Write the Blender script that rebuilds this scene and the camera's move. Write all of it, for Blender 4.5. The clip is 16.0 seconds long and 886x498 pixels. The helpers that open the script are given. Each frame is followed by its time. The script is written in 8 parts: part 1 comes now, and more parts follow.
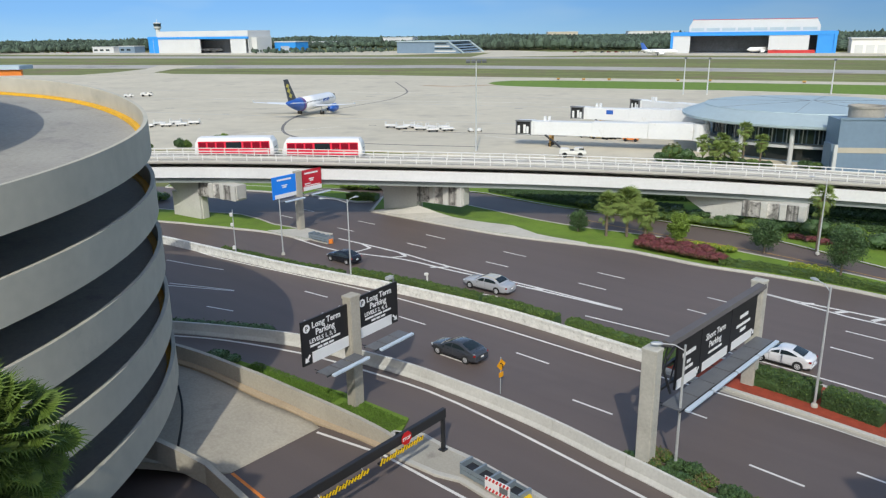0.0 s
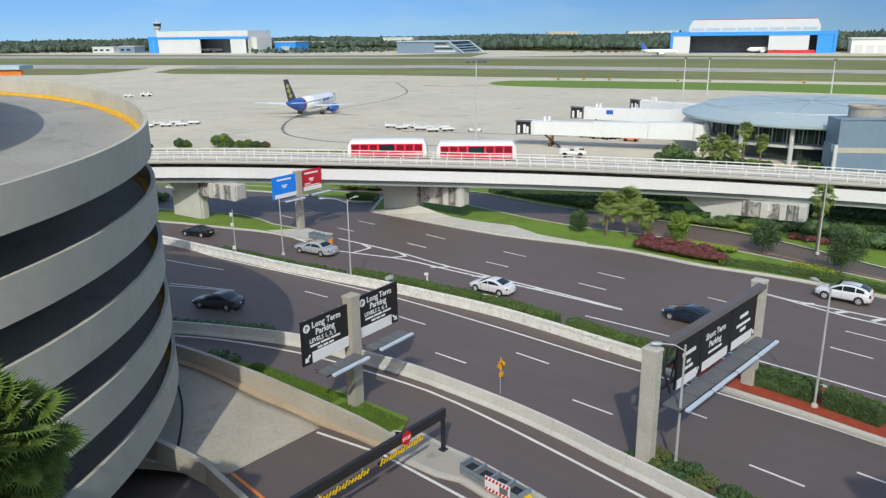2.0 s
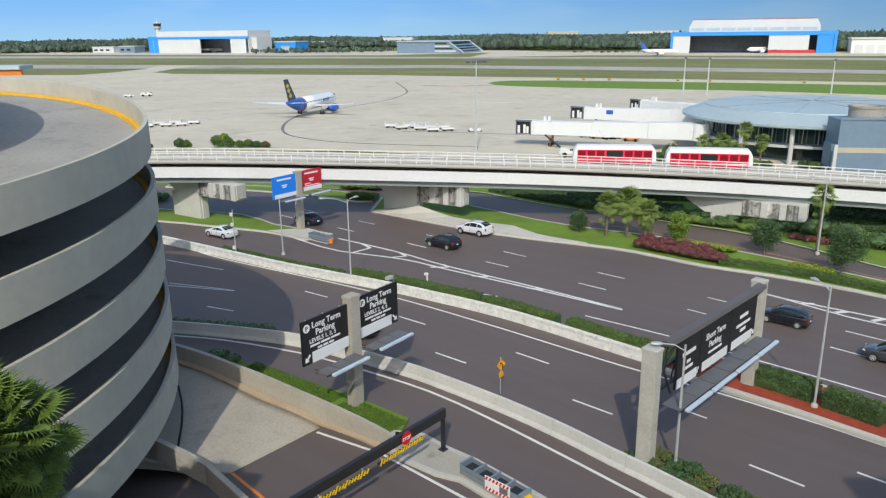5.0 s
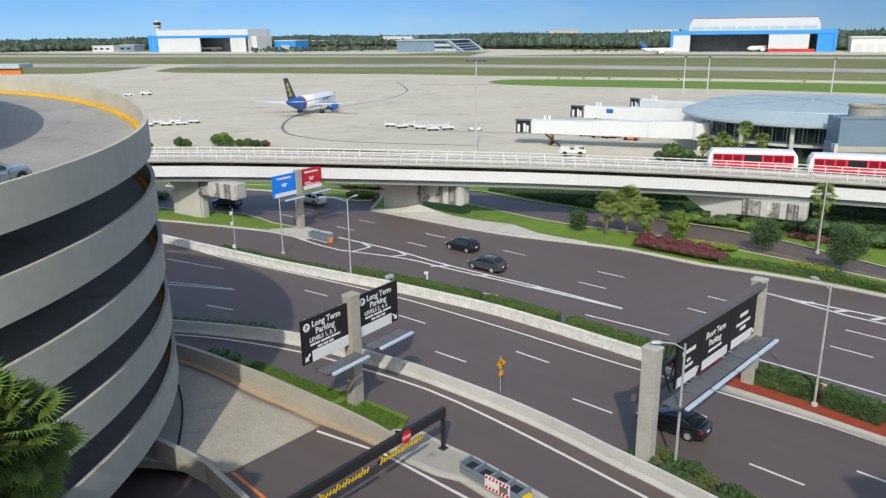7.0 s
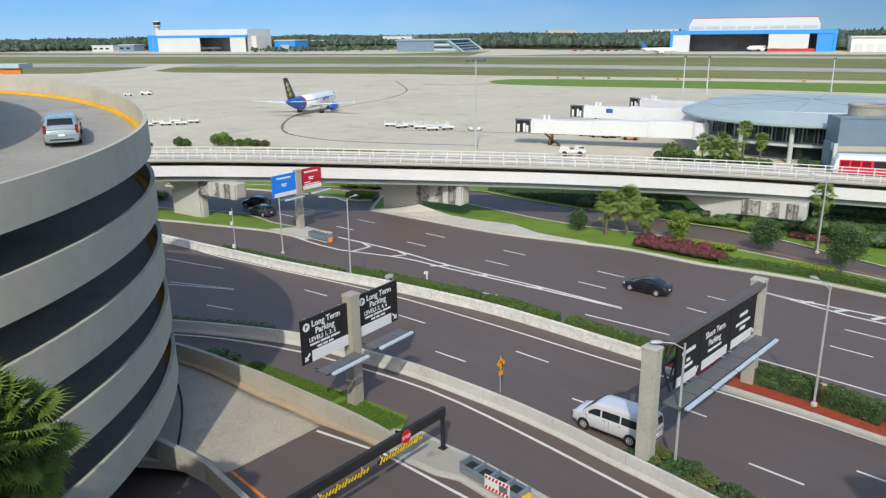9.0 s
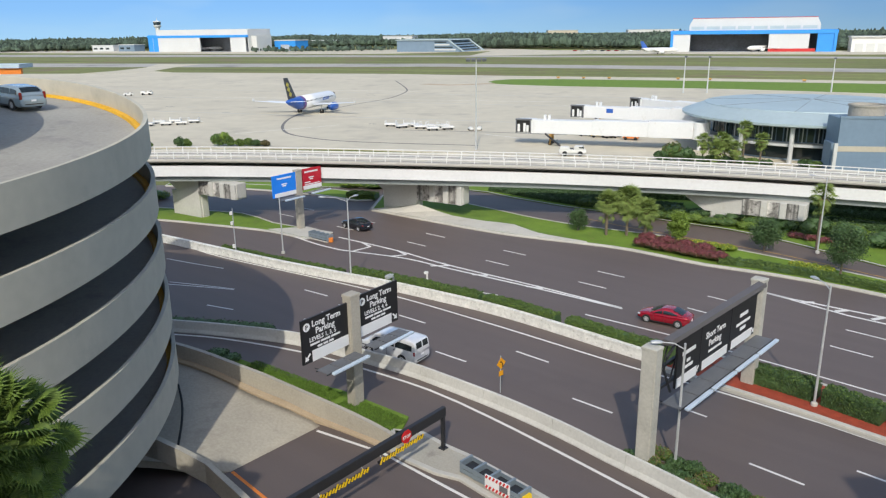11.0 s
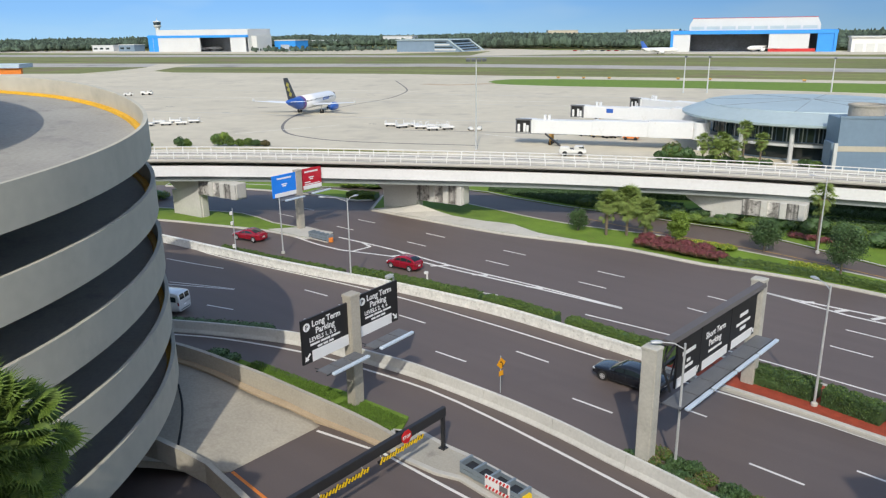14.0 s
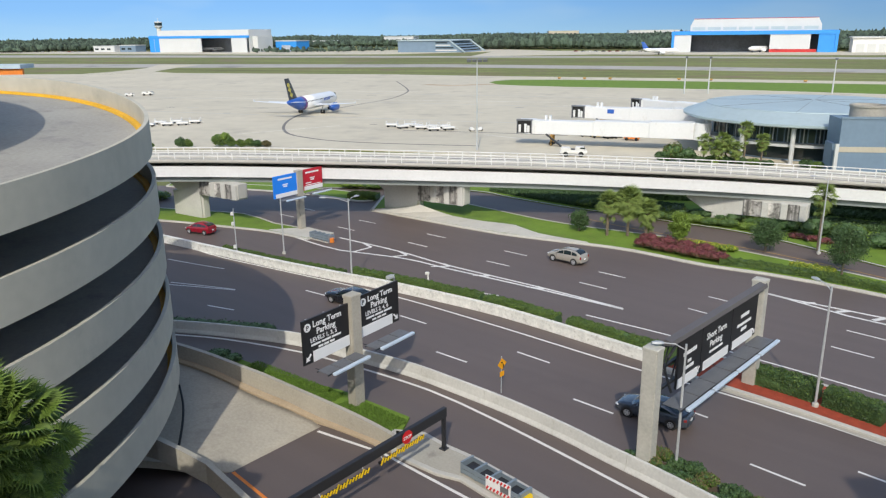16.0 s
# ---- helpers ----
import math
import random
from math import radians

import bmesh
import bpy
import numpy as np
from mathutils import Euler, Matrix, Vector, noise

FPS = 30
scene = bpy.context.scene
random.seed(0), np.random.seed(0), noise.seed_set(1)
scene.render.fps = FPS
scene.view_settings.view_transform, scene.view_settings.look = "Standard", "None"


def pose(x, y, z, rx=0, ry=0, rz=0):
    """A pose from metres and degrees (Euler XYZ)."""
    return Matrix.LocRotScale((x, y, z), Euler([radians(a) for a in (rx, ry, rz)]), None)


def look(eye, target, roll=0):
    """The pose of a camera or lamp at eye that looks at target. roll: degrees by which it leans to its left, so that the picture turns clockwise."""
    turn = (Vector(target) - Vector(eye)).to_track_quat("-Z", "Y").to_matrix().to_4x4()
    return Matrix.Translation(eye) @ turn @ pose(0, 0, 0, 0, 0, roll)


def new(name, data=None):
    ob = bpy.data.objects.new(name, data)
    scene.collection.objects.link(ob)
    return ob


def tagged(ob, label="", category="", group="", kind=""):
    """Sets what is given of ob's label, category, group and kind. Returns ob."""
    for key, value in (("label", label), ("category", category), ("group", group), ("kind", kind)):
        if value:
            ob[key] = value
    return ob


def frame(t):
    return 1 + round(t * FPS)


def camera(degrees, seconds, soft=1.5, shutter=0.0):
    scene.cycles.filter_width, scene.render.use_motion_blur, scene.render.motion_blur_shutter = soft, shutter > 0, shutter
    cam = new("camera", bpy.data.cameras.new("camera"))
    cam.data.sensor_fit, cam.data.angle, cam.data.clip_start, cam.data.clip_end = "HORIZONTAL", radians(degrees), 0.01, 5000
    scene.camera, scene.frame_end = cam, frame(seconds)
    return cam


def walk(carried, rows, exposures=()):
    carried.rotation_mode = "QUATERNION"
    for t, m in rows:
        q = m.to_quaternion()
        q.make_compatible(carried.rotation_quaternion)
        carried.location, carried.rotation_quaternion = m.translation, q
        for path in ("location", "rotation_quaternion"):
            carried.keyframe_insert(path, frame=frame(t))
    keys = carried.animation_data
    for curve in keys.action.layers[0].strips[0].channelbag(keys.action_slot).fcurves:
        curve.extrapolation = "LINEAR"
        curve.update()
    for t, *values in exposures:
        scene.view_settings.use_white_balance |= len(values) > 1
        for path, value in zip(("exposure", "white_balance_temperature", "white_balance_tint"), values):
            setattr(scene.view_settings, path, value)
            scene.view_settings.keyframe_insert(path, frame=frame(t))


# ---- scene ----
FOV = 61.69
EYE = (0.0, 0.0, 24.46)


def aim(down, turn=0.0):
    return pose(*EYE, 90 - down, 0, turn) @ pose(0, 0, 0, 0, 0, -0.725)


cam = camera(FOV, 16.0, soft=1.25)
walk(cam, [(0.0, aim(16.345)), (4.2, aim(16.345)), (6.5, aim(16.40)), (7.5, aim(16.45)), (9.0, aim(16.45, -0.02)),
           (11.5, aim(16.45)), (14.0, aim(16.45)), (14.5, aim(16.41, 0.065)), (16.0, aim(16.41, 0.07))],
     exposures=[(0.0, 0.33, 6480, 6.5), (6.0, 0.37, 6520, 6.5), (9.0, 0.39, 6560, 7.0), (12.0, 0.42, 6640, 8.0), (16.0, 0.42, 6640, 8.0)])

# ---- sky and sun ----
SUN_UP, SUN_FROM = 40.3, 185.4   # degrees above the horizon; compass side the light comes from
world = bpy.data.worlds.new("sky")
scene.world = world
world.use_nodes = True
wn = world.node_tree
sky = wn.nodes.new("ShaderNodeTexSky")
sky.sky_type, sky.sun_disc = "NISHITA", False
sky.sun_elevation, sky.sun_rotation = radians(SUN_UP), radians(SUN_FROM)
sky.air_density, sky.dust_density, sky.ozone_density = 1.0, 1.6, 1.2
wn.links.new(sky.outputs[0], wn.nodes["Background"].inputs[0])
wn.nodes["Background"].inputs[1].default_value = 0.15
sun = new("sun", bpy.data.lights.new("sun", "SUN"))
sun.data.energy, sun.data.angle, sun.data.color = 2.0, radians(0.53), (1.0, 0.95, 0.86)
back = Vector((math.sin(radians(SUN_FROM)), math.cos(radians(SUN_FROM)), math.tan(radians(SUN_UP))))
sun.matrix_world = look(back.normalized() * 100, (0, 0, 0))


# ---- materials ----
def mat(name, color, rough=0.6, metal=0.0, vary=0.12, big=0.3, fine=12.0, bump=0.0, stain=None, stain_at=0.6, gloss=0.0,
        spread=0.0, glow=0.0, streak=None):
    """A surface with a coarse and a fine change of tone, optional stains and relief. big and fine: cycles a metre."""
    m = bpy.data.materials.new(name)
    m.use_nodes = True
    t = m.node_tree
    b = t.nodes["Principled BSDF"]
    b.inputs["Roughness"].default_value, b.inputs["Metallic"].default_value = rough, metal
    if gloss:
        b.inputs["Coat Weight"].default_value, b.inputs["Coat Roughness"].default_value = gloss, 0.08
    geo = t.nodes.new("ShaderNodeTexCoord")
    hsv = t.nodes.new("ShaderNodeHueSaturation")
    hsv.inputs["Color"].default_value = (*color, 1)
    vals = []
    for scale, detail, amount in ((big, 4.0, vary), (fine, 3.0, vary * 0.8)):
        n = t.nodes.new("ShaderNodeTexNoise")
        n.inputs["Scale"].default_value, n.inputs["Detail"].default_value = scale, detail
        t.links.new(geo.outputs["Object"], n.inputs["Vector"])
        r = t.nodes.new("ShaderNodeMapRange")
        r.inputs[1].default_value, r.inputs[2].default_value = 0.25, 0.75
        r.inputs[3].default_value, r.inputs[4].default_value = -amount, amount
        t.links.new(n.outputs["Fac"], r.inputs[0])
        vals.append((n, r))
    add = t.nodes.new("ShaderNodeMath")
    t.links.new(vals[0][1].outputs[0], add.inputs[0])
    t.links.new(vals[1][1].outputs[0], add.inputs[1])
    one = t.nodes.new("ShaderNodeMath")
    one.inputs[1].default_value = 1.0
    t.links.new(add.outputs[0], one.inputs[0])
    last = one
    if spread:
        info = t.nodes.new("ShaderNodeNewGeometry")
        r = t.nodes.new("ShaderNodeMapRange")
        r.inputs[3].default_value, r.inputs[4].default_value = 1 - spread, 1 + spread
        t.links.new(info.outputs["Random Per Island"], r.inputs[0])
        mul = t.nodes.new("ShaderNodeMath")
        mul.operation = "MULTIPLY"
        t.links.new(one.outputs[0], mul.inputs[0])
        t.links.new(r.outputs[0], mul.inputs[1])
        last = mul
    if streak:
        mp_ = t.nodes.new("ShaderNodeMapping")
        mp_.vector_type = "TEXTURE"
        mp_.inputs["Rotation"].default_value[2] = radians(streak[0])
        mp_.inputs["Scale"].default_value = streak[2] if len(streak) > 2 else (28, 1.3, 1)
        sn = t.nodes.new("ShaderNodeTexNoise")
        sn.inputs["Scale"].default_value, sn.inputs["Detail"].default_value = 1.0, 2.0
        t.links.new(geo.outputs["Object"], mp_.inputs[0])
        t.links.new(mp_.outputs[0], sn.inputs["Vector"])
        sr = t.nodes.new("ShaderNodeMapRange")
        sr.inputs[1].default_value, sr.inputs[2].default_value = 0.3, 0.7
        sr.inputs[3].default_value, sr.inputs[4].default_value = 1 - streak[1], 1 + streak[1]
        t.links.new(sn.outputs["Fac"], sr.inputs[0])
        sm = t.nodes.new("ShaderNodeMath")
        sm.operation = "MULTIPLY"
        t.links.new(last.outputs[0], sm.inputs[0])
        t.links.new(sr.outputs[0], sm.inputs[1])
        last = sm
    t.links.new(last.outputs[0], hsv.inputs["Value"])
    out = hsv.outputs["Color"]
    if stain:
        n = t.nodes.new("ShaderNodeTexNoise")
        n.inputs["Scale"].default_value, n.inputs["Detail"].default_value, n.inputs["Roughness"].default_value = big * 2.3, 6.0, 0.65
        t.links.new(geo.outputs["Object"], n.inputs["Vector"])
        r = t.nodes.new("ShaderNodeMapRange")
        r.inputs[1].default_value, r.inputs[2].default_value = stain_at, stain_at + 0.16
        t.links.new(n.outputs["Fac"], r.inputs[0])
        mix = t.nodes.new("ShaderNodeMix")
        mix.data_type = "RGBA"
        mix.inputs[7].default_value = (*stain, 1)
        t.links.new(r.outputs[0], mix.inputs[0])
        t.links.new(out, mix.inputs[6])
        out = mix.outputs[2]
    t.links.new(out, b.inputs["Base Color"])
    if bump:
        bp = t.nodes.new("ShaderNodeBump")
        bp.inputs["Strength"].default_value, bp.inputs["Distance"].default_value = bump, 0.02
        t.links.new(vals[1][0].outputs["Fac"], bp.inputs["Height"])
        t.links.new(bp.outputs[0], b.inputs["Normal"])
    if glow:
        b.inputs["Emission Color"].default_value, b.inputs["Emission Strength"].default_value = (*color, 1), glow
    return m


def glass(name, color, rough=0.05):
    m = bpy.data.materials.new(name)
    m.use_nodes = True
    b = m.node_tree.nodes["Principled BSDF"]
    b.inputs["Base Color"].default_value = (*color, 1)
    b.inputs["Roughness"].default_value = rough
    b.inputs["Specular IOR Level"].default_value = 0.6
    return m


ASPHALT = mat("asphalt", (0.123, 0.094, 0.082), 0.60, vary=0.07, big=0.05, fine=11, bump=0.2, stain=(0.108, 0.084, 0.074), stain_at=0.57, streak=(-41.0, 0.045))
ASPHALT.node_tree.nodes["Principled BSDF"].inputs["Specular IOR Level"].default_value = 0.65
CONCRETE = mat("concrete", (0.40, 0.37, 0.31), 0.85, vary=0.10, big=0.35, fine=7, bump=0.2, stain=(0.26, 0.24, 0.20), stain_at=0.60)
PALE_CONCRETE = mat("pale_concrete", (0.50, 0.48, 0.43), 0.85, vary=0.09, big=0.3, fine=6, bump=0.2, stain=(0.36, 0.34, 0.29), stain_at=0.60)
PARAPET = mat("parapet_concrete", (0.47, 0.446, 0.372), 0.82, vary=0.06, big=0.10, fine=1.6, bump=0.05, stain=(0.36, 0.348, 0.298), stain_at=0.57, streak=(0.0, 0.035, (1.6, 1.6, 5.0)))
DECK = mat("deck_concrete", (0.34, 0.325, 0.29), 0.85, vary=0.12, big=0.18, fine=5, bump=0.2, stain=(0.23, 0.22, 0.21), stain_at=0.56)
RAMP = mat("ramp_concrete", (0.41, 0.37, 0.30), 0.88, vary=0.13, big=0.25, fine=6, bump=0.2, stain=(0.32, 0.285, 0.23), stain_at=0.56)
APRON = mat("apron_concrete", (0.555, 0.503, 0.392), 0.9, vary=0.08, big=0.03, fine=0.22, stain=(0.43, 0.385, 0.31), stain_at=0.55)
TAXI = mat("taxiway", (0.40, 0.375, 0.34), 0.9, vary=0.1, big=0.01, fine=0.1, stain=(0.20, 0.195, 0.19), stain_at=0.55)
FIELD = mat("field_grass", (0.170, 0.185, 0.052), 0.95, vary=0.25, big=0.008, fine=0.25, stain=(0.20, 0.145, 0.085), stain_at=0.52, streak=(-27.0, 0.30, (500.0, 9.0, 1.0)))
LAWN = mat("lawn", (0.135, 0.222, 0.020), 0.95, vary=0.2, big=0.35, fine=9, bump=0.6, stain=(0.165, 0.18, 0.045), stain_at=0.58)
PAINT = mat("road_paint", (0.72, 0.70, 0.66), 0.7, vary=0.08, big=0.8, fine=10, stain=(0.40, 0.38, 0.36), stain_at=0.63)
YELLOW = mat("yellow_paint", (0.72, 0.40, 0.02), 0.6, vary=0.1, big=0.5, fine=5, stain=(0.5, 0.3, 0.05), stain_at=0.62)
ORANGE = mat("orange_paint", (0.75, 0.22, 0.03), 0.6, vary=0.1, big=0.6, fine=7)
FADED_YELLOW = mat("faded_yellow_paint", (0.46, 0.27, 0.08), 0.75, vary=0.15, big=0.8, fine=8, stain=(0.15, 0.12, 0.10), stain_at=0.56)
WHITE = mat("white_paint", (0.70, 0.69, 0.66), 0.45, vary=0.04, big=0.3, fine=4, stain=(0.62, 0.60, 0.56), stain_at=0.64)
WALL_STONE = mat("wall_stone", (0.74, 0.73, 0.68), 0.85, vary=0.14, big=1.6, fine=5, bump=0.5, stain=(0.42, 0.40, 0.34), stain_at=0.56)
SOIL = mat("soil", (0.10, 0.075, 0.05), 0.95, vary=0.2, big=1.0, fine=14, bump=0.5)
MULCH = mat("red_mulch", (0.33, 0.055, 0.025), 0.95, vary=0.25, big=1.5, fine=20, bump=0.7)
STEEL = mat("galvanised_steel", (0.50, 0.51, 0.51), 0.5, 0.25, vary=0.08, big=0.8, fine=10)
DARK_STEEL = mat("dark_steel", (0.035, 0.036, 0.040), 0.5, 0.3, vary=0.1, big=0.8, fine=9)
GREY_STEEL = mat("grey_painted_steel", (0.16, 0.165, 0.175), 0.5, 0.2, vary=0.1, big=0.8, fine=9)
LIGHT_TUBE = mat("pale_blue_fixture", (0.55, 0.64, 0.74), 0.35, 0.1, vary=0.05)
RUBBER = mat("rubber", (0.018, 0.018, 0.018), 0.8, vary=0.1)
RIM = mat("alloy", (0.58, 0.58, 0.59), 0.35, 0.35, vary=0.05)
CAR_GLASS = glass("car_glass", (0.016, 0.024, 0.027))
TRIM = mat("black_trim", (0.02, 0.02, 0.021), 0.55, vary=0.1)
LAMP_RED = mat("red_lens", (0.24, 0.010, 0.010), 0.2, gloss=0.5, vary=0.05)
LAMP_CLEAR = mat("clear_lens", (0.70, 0.72, 0.74), 0.15, gloss=0.6, vary=0.05)
SIGN_BLACK = mat("sign_black", (0.012, 0.012, 0.014), 0.45, vary=0.1)
SIGN_WHITE = mat("sign_white", (0.80, 0.80, 0.80), 0.5, vary=0.03)
SIGN_BLUE = mat("sign_blue", (0.012, 0.23, 0.85), 0.45, vary=0.05)
SIGN_RED = mat("sign_red", (0.52, 0.008, 0.028), 0.45, vary=0.05)


# ---- builders ----
def spline(pts, step=1.5):
    """Points along a smooth curve through pts, about step metres apart."""
    P = [Vector(q) for q in pts]
    P = [P[0] * 2 - P[1]] + P + [P[-1] * 2 - P[-2]]
    out = []
    for i in range(1, len(P) - 2):
        a, b, c, d = P[i - 1:i + 3]
        n = max(1, int((c - b).length / step))
        for k in range(n):
            u = k / n
            out.append(0.5 * ((2 * b) + (c - a) * u + (2 * a - 5 * b + 4 * c - d) * u * u + (3 * b - a - 3 * c + d) * u ** 3))
    return out + [P[-2]]


def offset(path, d):
    """The path moved d metres to its left, in plan."""
    out = []
    for i, q in enumerate(path):
        a, b = path[max(i - 1, 0)], path[min(i + 1, len(path) - 1)]
        t = Vector((b[0] - a[0], b[1] - a[1])).normalized()
        w = Vector(q).copy()
        w[0] -= t.y * d
        w[1] += t.x * d
        out.append(w)
    return out


def box(bm, c, s, rz=0.0, tilt=None):
    m = Matrix.Translation(c) @ (tilt if tilt else Matrix.Rotation(rz, 4, "Z")) @ Matrix.Diagonal((*s, 1))
    bmesh.ops.create_cube(bm, size=1, matrix=m)


def prism(bm, pts, z0, z1):
    lo = [bm.verts.new((q[0], q[1], z0)) for q in pts]
    hi = [bm.verts.new((q[0], q[1], z1)) for q in pts]
    faces = [bm.faces.new(lo[::-1]), bm.faces.new(hi)]
    for i in range(len(pts)):
        j = (i + 1) % len(pts)
        faces.append(bm.faces.new((lo[i], lo[j], hi[j], hi[i])))
    bmesh.ops.triangulate(bm, faces=faces[:2])
    bmesh.ops.recalc_face_normals(bm, faces=bm.faces[:])


def sweep(bm, path, profile, lift=None, closed=True):
    """The profile [(left, up), ...] carried along a path of plan points; lift: heights along the path."""
    rows = []
    for i, q in enumerate(path):
        a, b = path[max(i - 1, 0)], path[min(i + 1, len(path) - 1)]
        t = Vector((b[0] - a[0], b[1] - a[1])).normalized()
        h = lift[i] if lift else (q[2] if len(q) > 2 else 0.0)
        rows.append([bm.verts.new((q[0] - t.y * l, q[1] + t.x * l, h + u)) for l, u in profile])
    n = len(profile)
    for r, s in zip(rows, rows[1:]):
        for k in range(n if closed else n - 1):
            j = (k + 1) % n
            bm.faces.new((r[k], r[j], s[j], s[k]))
    if closed:
        bm.faces.new(rows[0][::-1])
        bm.faces.new(rows[-1])
    bmesh.ops.recalc_face_normals(bm, faces=bm.faces[:])


def tube(bm, pts, radii, sides=8, cap=True):
    """A round bar through 3D points."""
    pts = [Vector(q) for q in pts]
    radii = radii if isinstance(radii, (list, tuple)) else [radii] * len(pts)
    rows = []
    for i, q in enumerate(pts):
        t = (pts[min(i + 1, len(pts) - 1)] - pts[max(i - 1, 0)]).normalized()
        a = t.orthogonal().normalized() if abs(t.z) < 0.95 else Vector((1, 0, 0))
        a = (a - t * a.dot(t)).normalized()
        b = t.cross(a)
        rows.append([bm.verts.new(q + (a * math.cos(k * math.tau / sides) + b * math.sin(k * math.tau / sides)) * radii[i]) for k in range(sides)])
    for r, s in zip(rows, rows[1:]):
        for k in range(sides):
            j = (k + 1) % sides
            bm.faces.new((r[k], r[j], s[j], s[k]))
    if cap:
        bm.faces.new(rows[0][::-1])
        bm.faces.new(rows[-1])


def lathe(bm, profile, sides=24, c=(0, 0, 0)):
    rows = [[bm.verts.new((c[0] + r * math.cos(k * math.tau / sides), c[1] + r * math.sin(k * math.tau / sides), c[2] + z)) for k in range(sides)] for r, z in profile]
    for r, s in zip(rows, rows[1:]):
        for k in range(sides):
            j = (k + 1) % sides
            bm.faces.new((r[k], r[j], s[j], s[k]))
    bm.faces.new(rows[0][::-1])
    bm.faces.new(rows[-1])


def part(name, bm, material, parent=None, label="", smooth=False, m=None):
    me = bpy.data.meshes.new(name)
    bm.to_mesh(me)
    bm.free()
    return of_mesh(name, me, material, parent, label, smooth, m)


def of_mesh(name, me, material, parent=None, label="", smooth=False, m=None):
    if material and not me.materials:
        me.materials.append(material)
    if smooth:
        for f in me.polygons:
            f.use_smooth = True
    ob = new(name, me)
    ob.parent = parent
    if m is not None:
        ob.matrix_basis = m
    return tagged(ob, label)


def thing(name, label, category, m=None, group="", kind=""):
    ob = new(name)
    ob.empty_display_size = 0.3
    if m is not None:
        ob.matrix_basis = m
    return tagged(ob, label, category, group, kind)


def setting(name, bm, material, label, category, smooth=False, kind="structure"):
    return tagged(part(name, bm, material, smooth=smooth), label, category, kind=kind)


def cube_mesh(name, s, material, bevel=0.0, lift=0.0):
    bm = bmesh.new()
    box(bm, (0, 0, lift), s)
    if bevel:
        bmesh.ops.bevel(bm, geom=bm.edges[:], offset=bevel, segments=1, affect="EDGES")
    me = bpy.data.meshes.new(name)
    bm.to_mesh(me)
    bm.free()
    me.materials.append(material)
    return me


def turned(x, y, z, dx, dy):
    """A pose at a place with its x axis along a plan direction."""
    return Matrix.Translation((x, y, z)) @ Matrix.Rotation(math.atan2(dy, dx), 4, "Z")


# ---- ground, airfield, roads ----
bm = bmesh.new()
box(bm, (0, 0, -0.35), (9000, 9000, 0.5))
setting("ground", bm, FIELD, "dry green grass of the airfield reaching the horizon", "ground")

FIELD_EDGE = [(-900, 640), (-417, 522), (-293, 508), (-230, 496), (-177, 498), (-27, 448), (28, 420), (119, 381), (225, 328), (420, 230)]
APRON_LINE = [(420, 120), (120, 118), (66, 126), (44, 139), (10, 150), (-20, 160), (-64, 165), (-140, 168), (-900, 150)]
bm = bmesh.new()
prism(bm, FIELD_EDGE + APRON_LINE, -0.2, 0.0)
apron = setting("apron", bm, APRON, "pale weathered concrete aircraft apron with tyre stains", "apron")
bm = bmesh.new()
prism(bm, [(-236, 500), (-226, 525), (-222, 575), (-236, 640), (-196, 628), (-200, 575), (-196, 520), (-176, 499)], -0.2, 0.02)
setting("taxi_link", bm, APRON, "sandy concrete link between apron and runway", "taxiway")
bm = bmesh.new()
prism(bm, [(23, 369), (27, 379), (36, 386), (62, 381), (113, 360), (215, 312), (400, 222), (370, 178), (183, 265), (119, 307), (55, 333.6), (34, 346), (26, 354)], -0.2, 0.05)
setting("grass_island", bm, LAWN, "green grass island between apron and taxi lane", "grass")
for name, top, low in (
        ("taxiway", [(-1500, 1395), (-903, 1138), (-321, 910), (2, 765), (210, 678), (393, 577), (800, 360)], [(780, 335), (371, 544), (200, 646), (2, 725), (-294, 833), (-810, 1020), (-1500, 1300)]),
        ("runway", [(-1400, 1060), (-612, 769), (-228, 644), (2, 578), (155, 499), (285, 417), (700, 190)], [(680, 160), (266, 388), (143, 458), (2, 532), (-205, 579), (-535, 671), (-1400, 945)]),
        ("hangar_pavement", [(-1300, 1500), (-500, 1160), (-180, 1010), (60, 1060), (130, 905), (480, 720), (700, 620), (680, 590), (360, 655), (150, 760), (66, 749), (28, 750), (60, 900), (-60, 850), (-182, 886), (-600, 1100)], [(-1300, 1440)])):
    bm = bmesh.new()
    prism(bm, top + low, -0.2, -0.02)
    setting(name, bm, TAXI if name != "hangar_pavement" else APRON, "grey airfield pavement between strips of grass", name.split("_")[-1])

ROAD_FAR = [(-120, 128), (-60, 124), (-32, 121), (-12, 118), (4.2, 115.2), (10, 109.9), (17.5, 103.1), (21.7, 100.1), (30.6, 93.4), (36.3, 88.9), (40.7, 83.1), (46.3, 73.7), (60, 52), (80, 22), (90, 5)]
bm = bmesh.new()
prism(bm, [tuple(q) for q in spline(ROAD_FAR, 3)] + [(90, -60), (-120, -60)], -0.3, 0.0)
road = setting("road", bm, ASPHALT, "dark brownish grey asphalt carriageways with white markings", "road")


